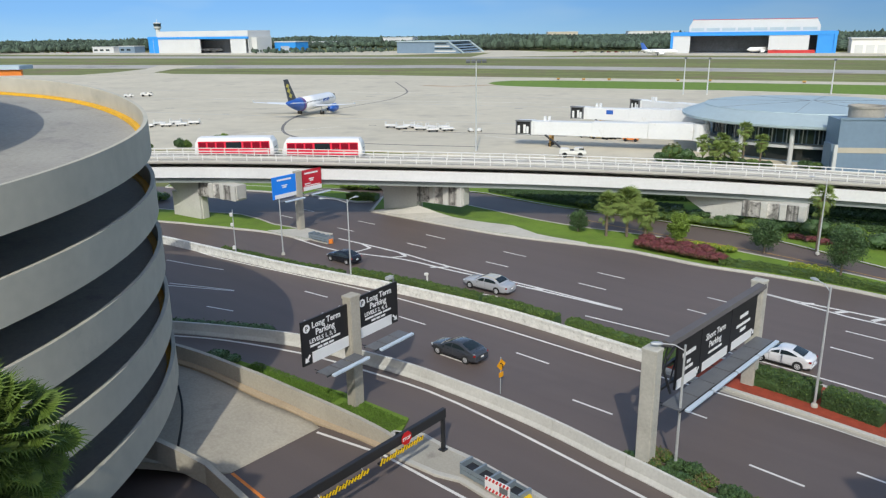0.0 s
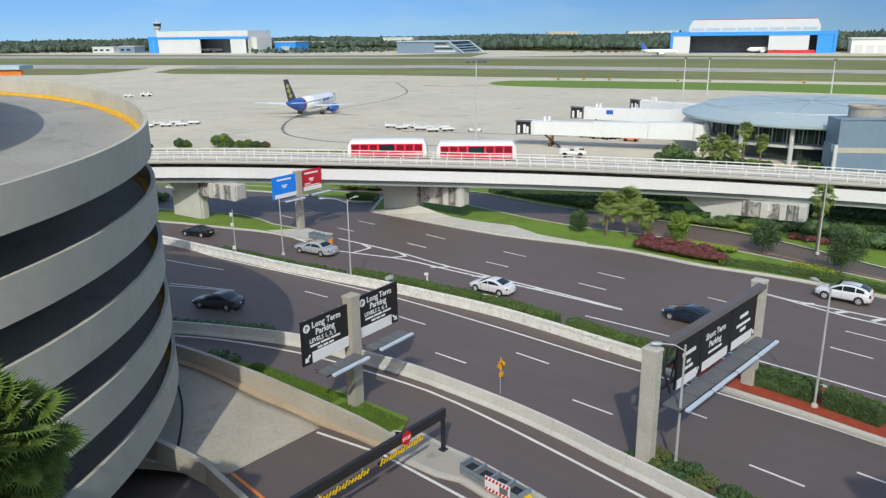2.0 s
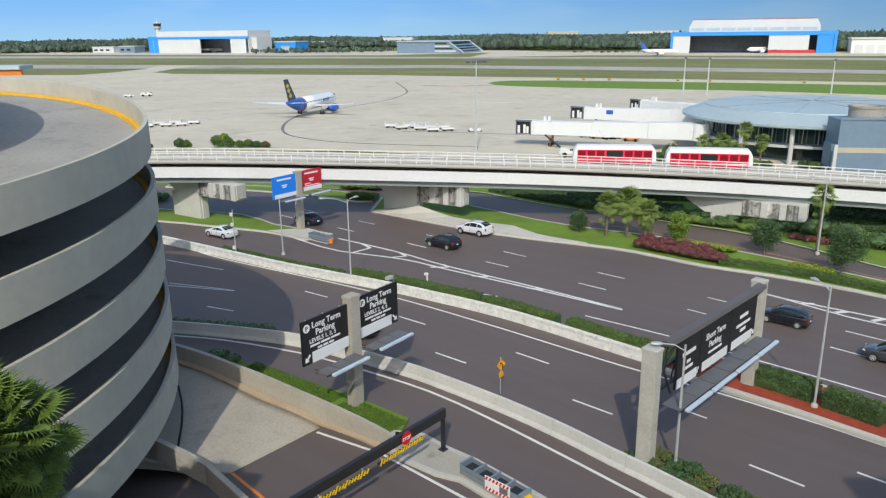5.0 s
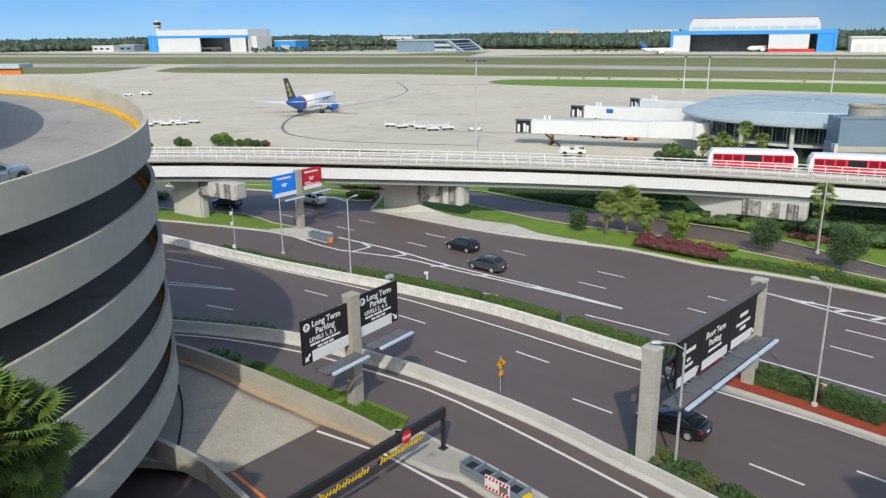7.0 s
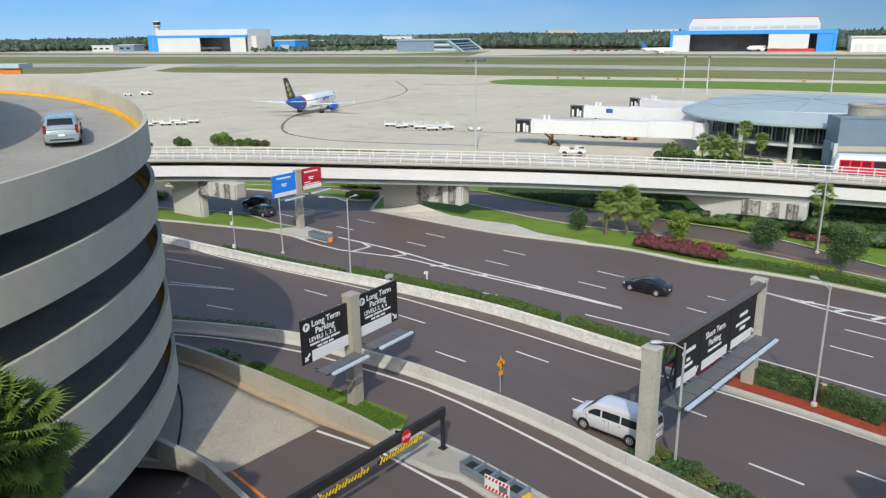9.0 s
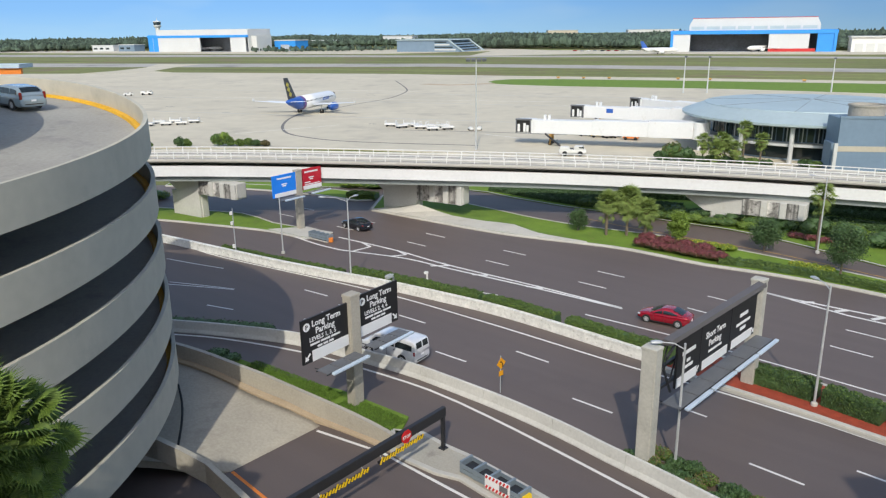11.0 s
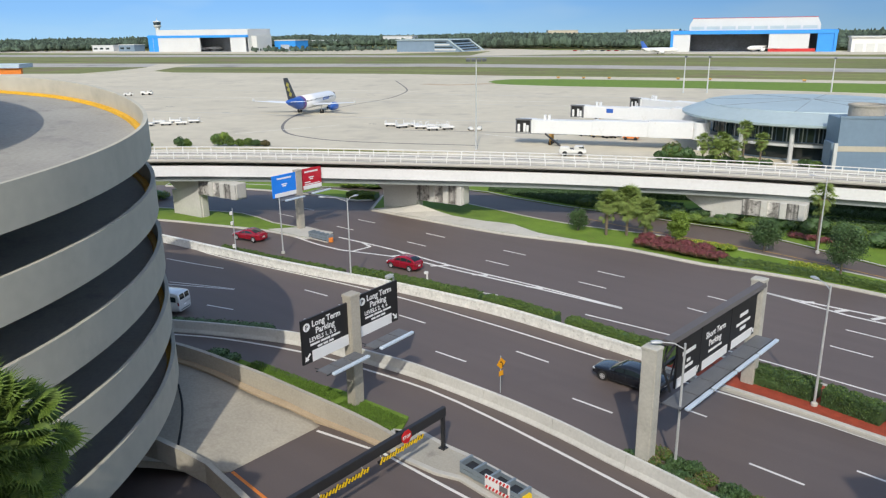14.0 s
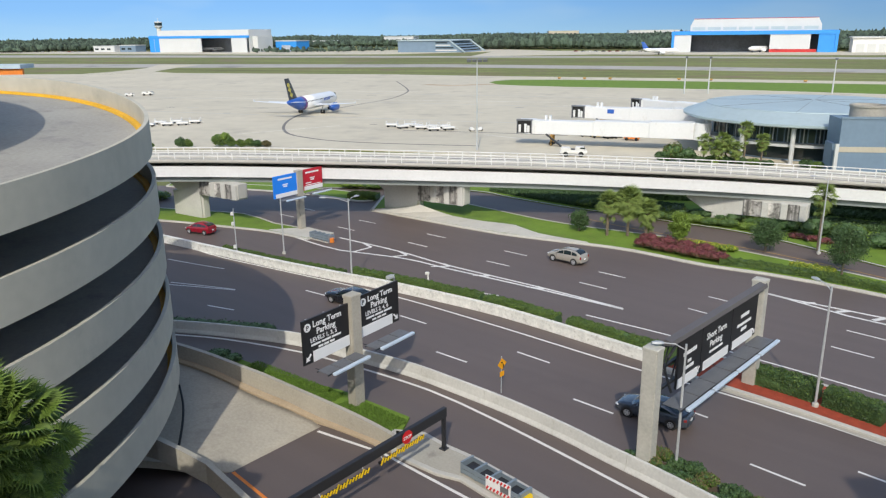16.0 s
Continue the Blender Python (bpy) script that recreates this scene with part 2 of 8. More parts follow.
def island(name, outline, top, label, category, z=0.16, kerb=True, gutter=0.0):
    """A raised patch with a concrete kerb round it."""
    bm = bmesh.new()
    prism(bm, outline, -0.1, z)
    ob = setting(name, bm, top, label, category)
    if kerb:
        bm = bmesh.new()
        ring = [Vector((*q, 0)) for q in outline]
        turn = sum(a.x * b.y - b.x * a.y for a, b in zip(ring, ring[1:] + ring[:1]))
        if turn < 0:
            ring.reverse()
        sweep(bm, ring + ring[:1], [(0.02, -0.05), (-0.32, -0.05), (-0.32, z - 0.01), (-0.28, z + 0.02), (0.02, z + 0.02)])
        part("kerb", bm, PALE_CONCRETE, ob, "pale concrete kerb")
        if gutter:
            bm = bmesh.new()
            sweep(bm, ring + ring[:1], [(-0.30, -0.05), (-0.30 - gutter, -0.05), (-0.30 - gutter, 0.012), (-0.30, 0.02)])
            part("gutter", bm, CONCRETE, ob, "flat concrete gutter")
    return ob


def plan(pts, step=2.5):
    return [(q[0], q[1]) for q in spline(pts, step)]


island("verge", plan([(-80, 107), (-55, 102.5), (-38.5, 98.4), (-32.7, 96.2), (-26.7, 93.8), (-21.8, 91.6), (-16.8, 88.0)]) + plan([(-14.2, 90.4), (-18.4, 92.9), (-22.6, 95.6), (-25.2, 98.6), (-28.2, 101.3), (-33, 102.9), (-39.6, 104.9), (-60, 111.5), (-80, 115.5)]),
       LAWN, "grassy traffic island under the guideway with concrete kerb", "traffic island")
island("far_verge", plan([(-46, 122.0), (-31.3, 118.4), (-19.7, 113.5), (-12.8, 108.9), (-10.8, 109.0)]) + plan([(-10.5, 112.6), (-19, 117.6), (-31, 121.6), (-46, 124.6)]), LAWN, "sunlit grass beyond the carriageway with concrete kerb", "verge")
BANK_FRONT = [(-9.9, 102.9), (-3.3, 97.6), (4.8, 91.2), (9.5, 88.1), (17.1, 84.2), (21.7, 81.4), (28.1, 75.6), (33.0, 72.6), (39.3, 67.6), (46, 60.5), (60, 44), (80, 20)]
BANK_BACK = [(83, 22), (63, 47), (49.5, 62.5), (43.7, 69.4), (37.4, 76.4), (33, 80.8), (28.2, 85.6), (22.2, 89.4), (18.4, 91.6), (12.5, 96.2), (5.4, 103.6), (-2, 110.5), (-9, 112)]
island("bank", plan(BANK_FRONT) + plan(BANK_BACK), LAWN, "grassy strip between the two roads with concrete kerb", "verge", gutter=0.3)
# a paved slope that rises from the kerb to the pier's foot, grass falling away behind it
SLOPE_FOOT = spline([(-9.8, 102.95, 0.2), (-6.6, 100.3, 0.2), (-3.25, 97.68, 0.2), (1.0, 94.3, 0.2), (4.86, 91.32, 0.2), (9.55, 88.22, 0.2), (17.1, 84.32, 0.2)], 2.0)
SLOPE_TOP = spline([(-8.0, 103.4, 0.24), (-5.0, 101.4, 0.74), (-3.2, 100.1, 1.4), (-0.65, 98.6, 0.78), (1.3, 97.2, 0.46), (5.7, 94.6, 0.30), (9.2, 92.5, 0.34), (11.7, 88.6, 0.28), (17.0, 84.6, 0.22)], 2.0)
SLOPE_BACK = spline([(-8.6, 106.0, 0.14), (-4.0, 104.0, 0.5), (-0.5, 101.6, 0.4), (3.5, 98.6, 0.14), (7.5, 95.6, 0.14), (11.0, 92.6, 0.14), (13.5, 89.4, 0.14), (17.2, 85.4, 0.14)], 2.0)


def steps_of(path, n):
    return [path[round(i * (len(path) - 1) / n)] for i in range(n + 1)]


for name, low, high, material, label in (("paved_slope", SLOPE_FOOT, SLOPE_TOP, PALE_CONCRETE, "pale concrete slope rising to the foot of the pier"),
                                         ("grass_slope", SLOPE_TOP, SLOPE_BACK, LAWN, "grass falling away behind the paved slope")):
    bm = bmesh.new()
    rows = [[bm.verts.new((q.x, q.y, z)) for q, z in ((a, -0.1), (a, a.z), (b, b.z), (b, -0.1))] for a, b in zip(steps_of(low, 24), steps_of(high, 24))]
    for r, t in zip(rows, rows[1:]):
        for k in range(3):
            bm.faces.new((r[k], t[k], t[k + 1], r[k + 1]))
    bmesh.ops.recalc_face_normals(bm, faces=bm.faces[:])
    setting(name, bm, material, label, "paving" if name == "paved_slope" else "lawn")
bm = bmesh.new()
prism(bm, [(-22.5, 92.3), (-16.8, 88.2), (-14.3, 90.3), (-17.6, 93.3)], 0.1, 0.2)
setting("paved_nose", bm, PALE_CONCRETE, "concrete paved nose of the traffic island", "paving")

MEDIAN = [(-75, 111), (-50, 97.5), (-34, 87.2), (-24.7, 80.9), (-17.2, 75.9), (-10.6, 71.9), (-4.7, 68.4), (3.3, 62.9), (7.9, 59.0), (12, 55.1), (15.2, 52.0)]
med = [Vector((*q, 0)) for q in plan(MEDIAN, 1.5)]
bm = bmesh.new()
sweep(bm, med, [(-0.05, -0.1), (1.9, -0.1), (1.9, 0.15), (-0.05, 0.15)])
setting("median", bm, SOIL, "planted median bed behind a low stone wall", "median")
island("mulched_median", [(15.6, 51.5), (19.3, 48.0), (23.1, 44.4), (27.0, 40.3), (40, 26), (52, 12), (55, 15), (43, 29), (29.6, 44.2), (25.0, 48.9), (20.6, 52.6), (17.4, 53.6)],
       MULCH, "median bed of red mulch with concrete kerbs", "median", gutter=0.4)
island("ramp_verge", [(-20.0, 54.6), (-17.2, 53.8), (-14.9, 52.2), (-11, 49.5), (-7.2, 47.4), (-2.4, 43.6), (-3.0, 40.9), (-6.6, 43.0), (-10.9, 45.2), (-14.0, 46.4), (-18.0, 48.2)],
       LAWN, "narrow grass strip beside the ramp wall", "verge", kerb=False)
island("bar_island", [(-3.2, 41.9), (-1.5, 41.4), (-0.2, 40.0), (1.7, 38.4), (3.6, 36.4), (6.6, 33.0), (10, 28.5), (8.6, 27.5), (4.8, 32.3), (2.5, 35.0), (0.95, 36.7), (-0.45, 37.35), (-3.0, 39.35)],
       CONCRETE, "concrete traffic island with low kerb", "traffic island")
island("shrub_bed", plan([(9.6, 39.2), (12.2, 38.4), (15.2, 35.2), (18.5, 31.6), (24, 25)], 1.5) + plan([(22.4, 24.2), (16.5, 30.4), (12.4, 35.4)], 1.5),
       SOIL, "planting bed between barrier and carriageway", "planting bed")

# painted markings


def stripe(a, b, w=0.14, material=PAINT, name="lane_marking", parent=None, z=0.004):
    a, b = Vector(a), Vector(b)
    d = b - a
    n = Vector((-d.y, d.x)).normalized() * w / 2
    bm = bmesh.new()
    prism(bm, [a - n, b - n, b + n, a + n], z - 0.003, z + 0.004)
    return part(name, bm, material, parent or road)


def line(pts, w=0.14, material=PAINT, name="edge_line", z=0.004, parent=None, step=2.0):
    bm = bmesh.new()
    sweep(bm, [Vector((*q, z)) for q in plan(pts, step)], [(-w / 2, -0.003), (w / 2, -0.003), (w / 2, 0.004), (-w / 2, 0.004)])
    return part(name, bm, material, parent or road)


for starts in ([(-22.6, 75.1), (-13.7, 69.2), (-4.0, 62.1), (5.7, 54.0), (14.9, 45.5), (23.5, 37.0), (32, 28.4), (40.6, 19.6)],
               [(-22.2, 65.3), (-11.6, 60.4), (-0.7, 54.2), (8.8, 46.1), (17.7, 37.9), (26.3, 29.3), (34.8, 20.5)],
               [(-20.7, 105.2), (-11.4, 97.4), (-2.1, 89.9), (7.0, 82.0), (16.2, 73.9), (25.0, 66.0), (33.6, 57.5), (42.2, 48.9)],
               [(-23.0, 101.5), (-13.8, 93.9), (-4.3, 86.1), (4.7, 78.2), (13.6, 70.6), (22.1, 63.0), (30.7, 54.3), (39.2, 45.6)]):
    for a, b in zip(starts, starts[1:]):
        d = (Vector(b) - Vector(a)).normalized() * 3.1
        if starts[0] == (-22.6, 75.1) and a == starts[0]:
            continue
        stripe(a, Vector(a) + d, 0.17)
line([(-60, 103), (-42, 93.0), (-30.6, 85.1), (-24.7, 80.4), (-7.2, 68.9), (3.2, 60.5), (13.4, 51.4), (19.0, 46.9), (22.8, 43.5), (26.8, 39.6), (40, 25)], 0.2)
line([(-31.3, 80.4), (-27.6, 78.4), (-23.8, 76.5)], 0.16)
line([(-28.1, 72.2), (-24.4, 71.0), (-20.8, 69.7)], 0.14)
line([(-28.1, 71.5), (-24.4, 70.55), (-20.8, 69.55)], 0.14)
line([(-35, 61), (-22.7, 58.3), (-18.2, 57.2), (-11.6, 54.5), (-6.3, 51.3), (-1.1, 47.6), (2.7, 43.9), (6.0, 40.3), (8.8, 37.1), (10.8, 34.8), (17, 27)], 0.22)
line([(-8.2, 42.2), (-4.6, 40.0)], 0.2)
line([(-3.81, 39.5), (-1.27, 37.13), (1.15, 34.88), (6.4, 30)], 0.2)
line([(12.6, 61.7), (18.5, 57.0), (24.1, 51.9), (30.3, 45.9), (44, 32)], 0.18)
line([(1.3, 69.0), (5.2, 67.0)], 0.16)
line([(-12.9, 88.6), (-5.5, 82.6), (0.3, 76.9), (9.5, 69.2), (16.2, 63.2)], 0.27, name="gore_line")
line([(-19, 89.6), (-14.5, 85.0), (-12.1, 83.1), (-4.5, 79.5), (0.3, 75.7), (9.4, 68.6), (16.2, 63.0)], 0.27, name="gore_line")
for a, b, c in (((-9.8, 86.2), (-8.6, 84.2), (-10.4, 82.4)), ((-5.0, 82.1), (-4.2, 80.7), (-6.0, 80.2)), ((-0.1, 77.4), (0.6, 76.4), (-1.4, 76.4)),
                ((4.2, 73.6), (4.6, 72.9), (3.0, 73.3)), ((9.2, 69.5), (9.8, 68.7), (8.2, 69.4))):
    stripe(a, b, 0.35, name="chevron", z=0.008)
    stripe(b, c, 0.3, name="chevron", z=0.011)
line([(30.9, 66.7), (32.4, 65.0), (34.3, 63.4), (36.1, 61.9), (38.4, 60.0), (42.1, 57.0)], 0.27, name="gore_line")
line([(30.8, 66.6), (32.0, 65.2), (33.1, 63.7), (35.4, 60.7), (37.6, 58.6), (41.1, 55.2)], 0.27, name="gore_line")
for a, b in (((33.0, 64.1),(34.1, 63.9)), ((34.9, 61.7),(36.1, 61.9)), ((37.0, 59.6),(38.4, 60.1))):
    stripe(a, b, 0.45, name="chevron", z=0.008)
line([(18.8, 97.0), (22.4, 92.9), (28.5, 87.3), (36.4, 80.3), (44.5, 70.6), (56, 54)], 0.15, FADED_YELLOW, "centre_line")
line([(-12.4, 37.7), (-9.9, 35.1), (-6, 31)], 0.2, ORANGE)


# ---- walls and barriers ----
def in_pieces(path, length, gap=0.02):
    """Cut a finely sampled path into pieces of a given length."""
    out, run, cur = [], 0.0, [path[0]]
    for a, b in zip(path, path[1:]):
        cur.append(b)
        run += (b - a).length
        if run >= length:
            e = (cur[-1] - cur[-2]).normalized() * gap
            out.append(cur[:-1] + [cur[-1] - e])
            cur, run = [b], 0.0
    if len(cur) > 1:
        out.append(cur)
    return out


BARRIER = [(-40, 62), (-30, 60.6), (-23, 59.1), (-18.3, 58.0), (-11.8, 55.9), (-5.9, 52.3), (-2.4, 50.0), (0.5, 47.6), (4.2, 44.3), (7.4, 41.0), (9.6, 38.4), (11.4, 36.4), (14.5, 32.7), (20, 26)]
BARRIER_GREY = mat("barrier_concrete", (0.57, 0.56, 0.52), 0.85, vary=0.09, big=0.4, fine=6, bump=0.2, stain=(0.42, 0.41, 0.36), stain_at=0.60)
barrier = thing("jersey_barrier", "pale concrete safety barrier of cast segments between carriageways", "barrier", kind="structure")
for piece in in_pieces([Vector((*q, 0)) for q in plan(BARRIER, 0.9)], 5.4, 0.03):
    bm = bmesh.new()
    sweep(bm, piece, [(-0.3, 0), (-0.3, 0.08), (-0.17, 0.33), (-0.1, 0.98), (-0.07, 1.02), (0.07, 1.02), (0.1, 0.98), (0.17, 0.33), (0.3, 0.08), (0.3, 0)])
    part("barrier_segment", bm, BARRIER_GREY, barrier)

stone_wall = thing("median_wall", "low whitish rough stone wall along the median", "wall", kind="structure")
for piece in in_pieces(med, 3.0, 0.015):
    bm = bmesh.new()
    sweep(bm, piece, [(-0.1, 0), (-0.1, 0.78), (-0.16, 0.78), (-0.16, 0.95), (0.22, 0.95), (0.22, 0.78), (0.18, 0)])
    part("wall_panel", bm, WALL_STONE, stone_wall)

# ---- spiral ramp ----
TX, TY, TR = -38.81, 34.20, 23.67
LEVEL, WALL_H, TOP = 3.404, 1.825, 19.55
CLIMB = LEVEL / math.pi


def top_rise(a):
    """The last turn climbs a little steeper towards the roof."""
    u = min(1.0, max(0.0, (a - 0.25) / 0.9))
    return 0.62 * u * u * (3 - 2 * u)


def helix(a0, a1, z0, profile, n=160):
    """A profile [(radius, up), ...] carried round the spiral."""
    bm = bmesh.new()
    rows = []
    for i in range(n + 1):
        a = a0 + (a1 - a0) * i / n
        rows.append([bm.verts.new((TX + r * math.cos(a), TY + r * math.sin(a), z0 + CLIMB * a + u + (top_rise(a) if z0 == TOP else 0.0))) for r, u in profile])
    k = len(profile)
    for r, s in zip(rows, rows[1:]):
        for j in range(k):
            f = bm.faces.new((r[j], r[(j + 1) % k], s[(j + 1) % k], s[j]))
            f.smooth = True
    for r, s in zip(rows, rows[1:]):
        for j in range(k):
            bm.edges.get((r[j], s[j])).smooth = False
    bm.faces.new(rows[0][::-1])
    bm.faces.new(rows[-1])
    bmesh.ops.recalc_face_normals(bm, faces=bm.faces[:])
    return bm


tower = thing("spiral_ramp", "round grey concrete spiral car ramp with banded parapets", "parking ramp", kind="structure")
for k in range(6):
    z = TOP - k * LEVEL
    a0, a1 = (-math.pi, math.pi) if k < 5 else (-math.pi, -0.9)
    R = TR
    part("parapet", helix(a0, a1, z, [(R, 0.0), (R, -WALL_H), (R - 0.24, -WALL_H), (R - 0.24, -0.03), (R - 0.21, 0.0)]), PARAPET, tower, smooth=False)
    part("deck", helix(a0, a1, z, [(R - 0.25, -1.265), (R - 0.25, -1.725), (14.15, -1.725), (14.15, -1.265)]), DECK, tower, "grey concrete driving deck")
    part("painted_kerb", helix(a0, a1, z, [(R - 0.26, -1.25), (R - 0.26, -1.07), (R - 0.60, -1.07), (R - 0.64, -1.25)]), YELLOW, tower, "yellow painted kerb")
    if k:
        part("inner_wall", helix(a0, a1, z, [(14.12, 0.0), (14.12, -1.72), (14.07, -1.72), (14.07, 0.0)], 48), PARAPET, tower)
# unseen drum, added and sized to cast the round shadow on the top deck
bm = bmesh.new()
lathe(bm, [(14.9, -0.2), (14.9, 24.62)], 96, (TX, TY, 0))
part("shadow_core", bm, PARAPET, tower)

# ---- exit ramp ----
bm = bmesh.new()
rl = spline([(-8.1, 42.75, 0.02), (-9.0, 43.5, 0.25), (-10.85, 44.13, 0.72), (-12.5, 44.8, 1.08), (-14.1, 45.65, 1.4), (-17.0, 47.25, 1.9), (-20.6, 48.5, 2.35), (-25, 49.4, 2.7)], 0.5)
rr = spline([(-12.5, 37.7, 0.02), (-13.6, 37.4, 0.35), (-14.8, 37.2, 0.75), (-16.6, 37.0, 1.2), (-21, 36.2, 2.0)], 0.5)
NR, NA = 22, 12
rows = []
for i in range(NR + 1):
    a, b = rl[round(i * (len(rl) - 1) / NR)], rr[round(i * (len(rr) - 1) / NR)]
    rows.append([bm.verts.new(a.lerp(b, k / NA)) for k in range(NA + 1)] + [bm.verts.new(a.lerp(b, k / NA) - Vector((0, 0, 0.45))) for k in range(NA, -1, -1)])
for r, s in zip(rows, rows[1:]):
    for j in range(len(r)):
        bm.faces.new((r[j], r[(j + 1) % len(r)], s[(j + 1) % len(r)], s[j])).smooth = j < NA
bm.faces.new(rows[0][::-1]), bm.faces.new(rows[-1])
bmesh.ops.recalc_face_normals(bm, faces=bm.faces[:])
exit_ramp = setting("exit_ramp", bm, RAMP, "sloping pale concrete ramp into the spiral", "ramp")
bm = bmesh.new()
wp = [(-2.6, 39.6, 0.8), (-3.6, 40.45, 0.98), (-5.5, 41.85, 1.25), (-7.7, 43.4, 1.46), (-9.2, 44.1, 1.78), (-10.9, 44.95, 2.12), (-12.4, 45.55, 2.5), (-14.0, 46.35, 2.72), (-17.2, 47.95, 3.15), (-20.6, 49.2, 3.5), (-26, 50.2, 3.8)]
wp = spline(wp, 1.0)
rows = []
for i, q in enumerate(wp):
    t = (wp[min(i + 1, len(wp) - 1)] - wp[max(i - 1, 0)])
    n = Vector((-t.y, t.x, 0)).normalized() * 0.15
    rows.append([bm.verts.new((q + n).to_2d().to_3d()), bm.verts.new((q.x + n.x, q.y + n.y, q.z)), bm.verts.new((q.x - n.x, q.y - n.y, q.z)), bm.verts.new((q - n).to_2d().to_3d())])
for r, s in zip(rows, rows[1:]):
    for j in range(4):
        bm.faces.new((r[j], r[(j + 1) % 4], s[(j + 1) % 4], s[j]))
bm.faces.new(rows[0][::-1]), bm.faces.new(rows[-1])
bmesh.ops.recalc_face_normals(bm, faces=bm.faces[:])
setting("ramp_wall", bm, CONCRETE, "weathered concrete side wall of the ramp", "wall")
bm = bmesh.new()
wq = [Vector(q) for q in ((-24, 38.6, 4.1), (-18.6, 37.3, 3.35), (-15.9, 36.4, 3.05), (-14.5, 36.1, 2.5), (-13.15, 35.9, 1.8), (-11.1, 34.2, 1.2), (-8.2, 31.2, 0.95), (-5, 28, 0.95))]
rows = []
for i, q in enumerate(wq):
    t = (wq[min(i + 1, len(wq) - 1)] - wq[max(i - 1, 0)])
    n = Vector((-t.y, t.x, 0)).normalized() * 0.17
    rows.append([bm.verts.new((q.x + n.x, q.y + n.y, max(-0.1, q.z - 1.3))), bm.verts.new((q.x + n.x, q.y + n.y, q.z)), bm.verts.new((q.x - n.x, q.y - n.y, q.z)), bm.verts.new((q.x - n.x, q.y - n.y, max(-0.1, q.z - 1.3)))])
for r, s in zip(rows, rows[1:]):
    for j in range(4):
        bm.faces.new((r[j], r[(j + 1) % 4], s[(j + 1) % 4], s[j]))
bm.faces.new(rows[0][::-1]), bm.faces.new(rows[-1])
bmesh.ops.recalc_face_normals(bm, faces=bm.faces[:])
setting("inner_ramp_wall", bm, CONCRETE, "stained concrete parapet of the ramp", "wall")

bm = bmesh.new()
kq = spline([(-3.2, 39.7, 0.0), (-5.4, 41.5, 0.0), (-7.75, 43.08, 0.05), (-9.1, 43.72, 0.3), (-10.9, 44.5, 0.78), (-12.45, 45.12, 1.13), (-14.1, 45.95, 1.45), (-17.1, 47.55, 1.95), (-20.6, 48.85, 2.4)], 0.5)
sweep(bm, kq, [(-0.2, -0.5), (0.27, -0.5), (0.27, 0.13), (0.22, 0.15), (-0.2, 0.15)])
part("ledge", bm, mat("sandy_concrete", (0.44, 0.345, 0.235), 0.9, vary=0.1, big=0.6, fine=8), exit_ramp, "sandy ledge along the wall")

bm = bmesh.new()
tube(bm, spline([(-17.7, 44.8, 2.06), (-16.7, 42.5, 1.95), (-16.05, 40.5, 1.83), (-15.68, 38.9, 1.64), (-15.6, 38.2, 1.3)], 0.6), 0.07, 6)
tagged(part("cable", bm, RUBBER), "black cable lying across the ramp", "cable")

# ---- guideway ----
EDGE = [(-95, 93, 0.1), (-70, 94.6, 0.1), (-52, 95.6, 0.05), (-37, 96.0, 0), (-25.4, 96.0, -0.2), (-11.2, 95.5, -0.55), (4.2, 94.9, -1.0), (15.5, 94, -1.32), (33.8, 91, -1.8),
        (51.5, 85.6, -2.2), (66, 79.5, -2.5), (84, 70, -2.8), (105, 57, -3.0)]
edge = spline(EDGE, 1.85)
guideway = thing("guideway", "white concrete elevated guideway with railings on wide piers", "bridge", kind="structure")


def along(name, d0, d1, z0, z1, material, label=""):
    bm = bmesh.new()
    sweep(bm, edge, [(d0, z0), (d1, z0), (d1, z1), (d0, z1)])
    return part(name, bm, material, guideway, label)


GIRDER = mat("girder_white", (0.69, 0.69, 0.68), 0.7, vary=0.05, big=0.2, fine=3, stain=(0.6, 0.58, 0.53), stain_at=0.63)
along("deck_slab", 0.0, 8.0, 8.38, 8.55, DECK)
along("fascia", 0.45, 0.75, 6.42, 7.82, GIRDER, "white girder face")
along("girder_top", 3.4, 7.6, 7.5, 8.38, CONCRETE)
along("girder_box", 1.5, 7.5, 5.72, 7.5, CONCRETE)
along("girder_ledge", 1.1, 1.5, 5.65, 6.3, mat("ledge_steel", (0.27, 0.30, 0.29), 0.6, 0.1, vary=0.1, big=0.3, fine=4), "grey ledge under the girder")
along("edge_panel", 0.02, 0.16, 8.55, 8.8, PALE_CONCRETE)
along("far_panel", 7.75, 7.95, 8.55, 8.75, PALE_CONCRETE)
along("walkway", 3.2, 4.0, 8.55, 8.85, PALE_CONCRETE)
for d in (0.9, 2.6, 4.9, 6.9):
    along("running_pad", d - 0.3, d + 0.3, 8.55, 8.58, PALE_CONCRETE)
for d, z in ((0.08, 9.68), (0.08, 9.25), (3.9, 9.80), (3.9, 9.40)):
    along("rail", d - 0.045, d + 0.045, z - 0.05, z + 0.05, WHITE, "white painted rail")
post_me = cube_mesh("post", (0.10, 0.10, 1.1), WHITE, lift=0.55)
for d, z, skip in ((0.08, 8.55, 1), (3.9, 8.75, 1)):
    row = offset(edge, d)
    for i in range(2, len(row) - 1, skip):
        q, t = row[i], row[i + 1] - row[i - 1]
        if -60 < q.x < 75:
            of_mesh("post", post_me, None, guideway, m=turned(q.x, q.y, q.z + z, t.x, t.y))

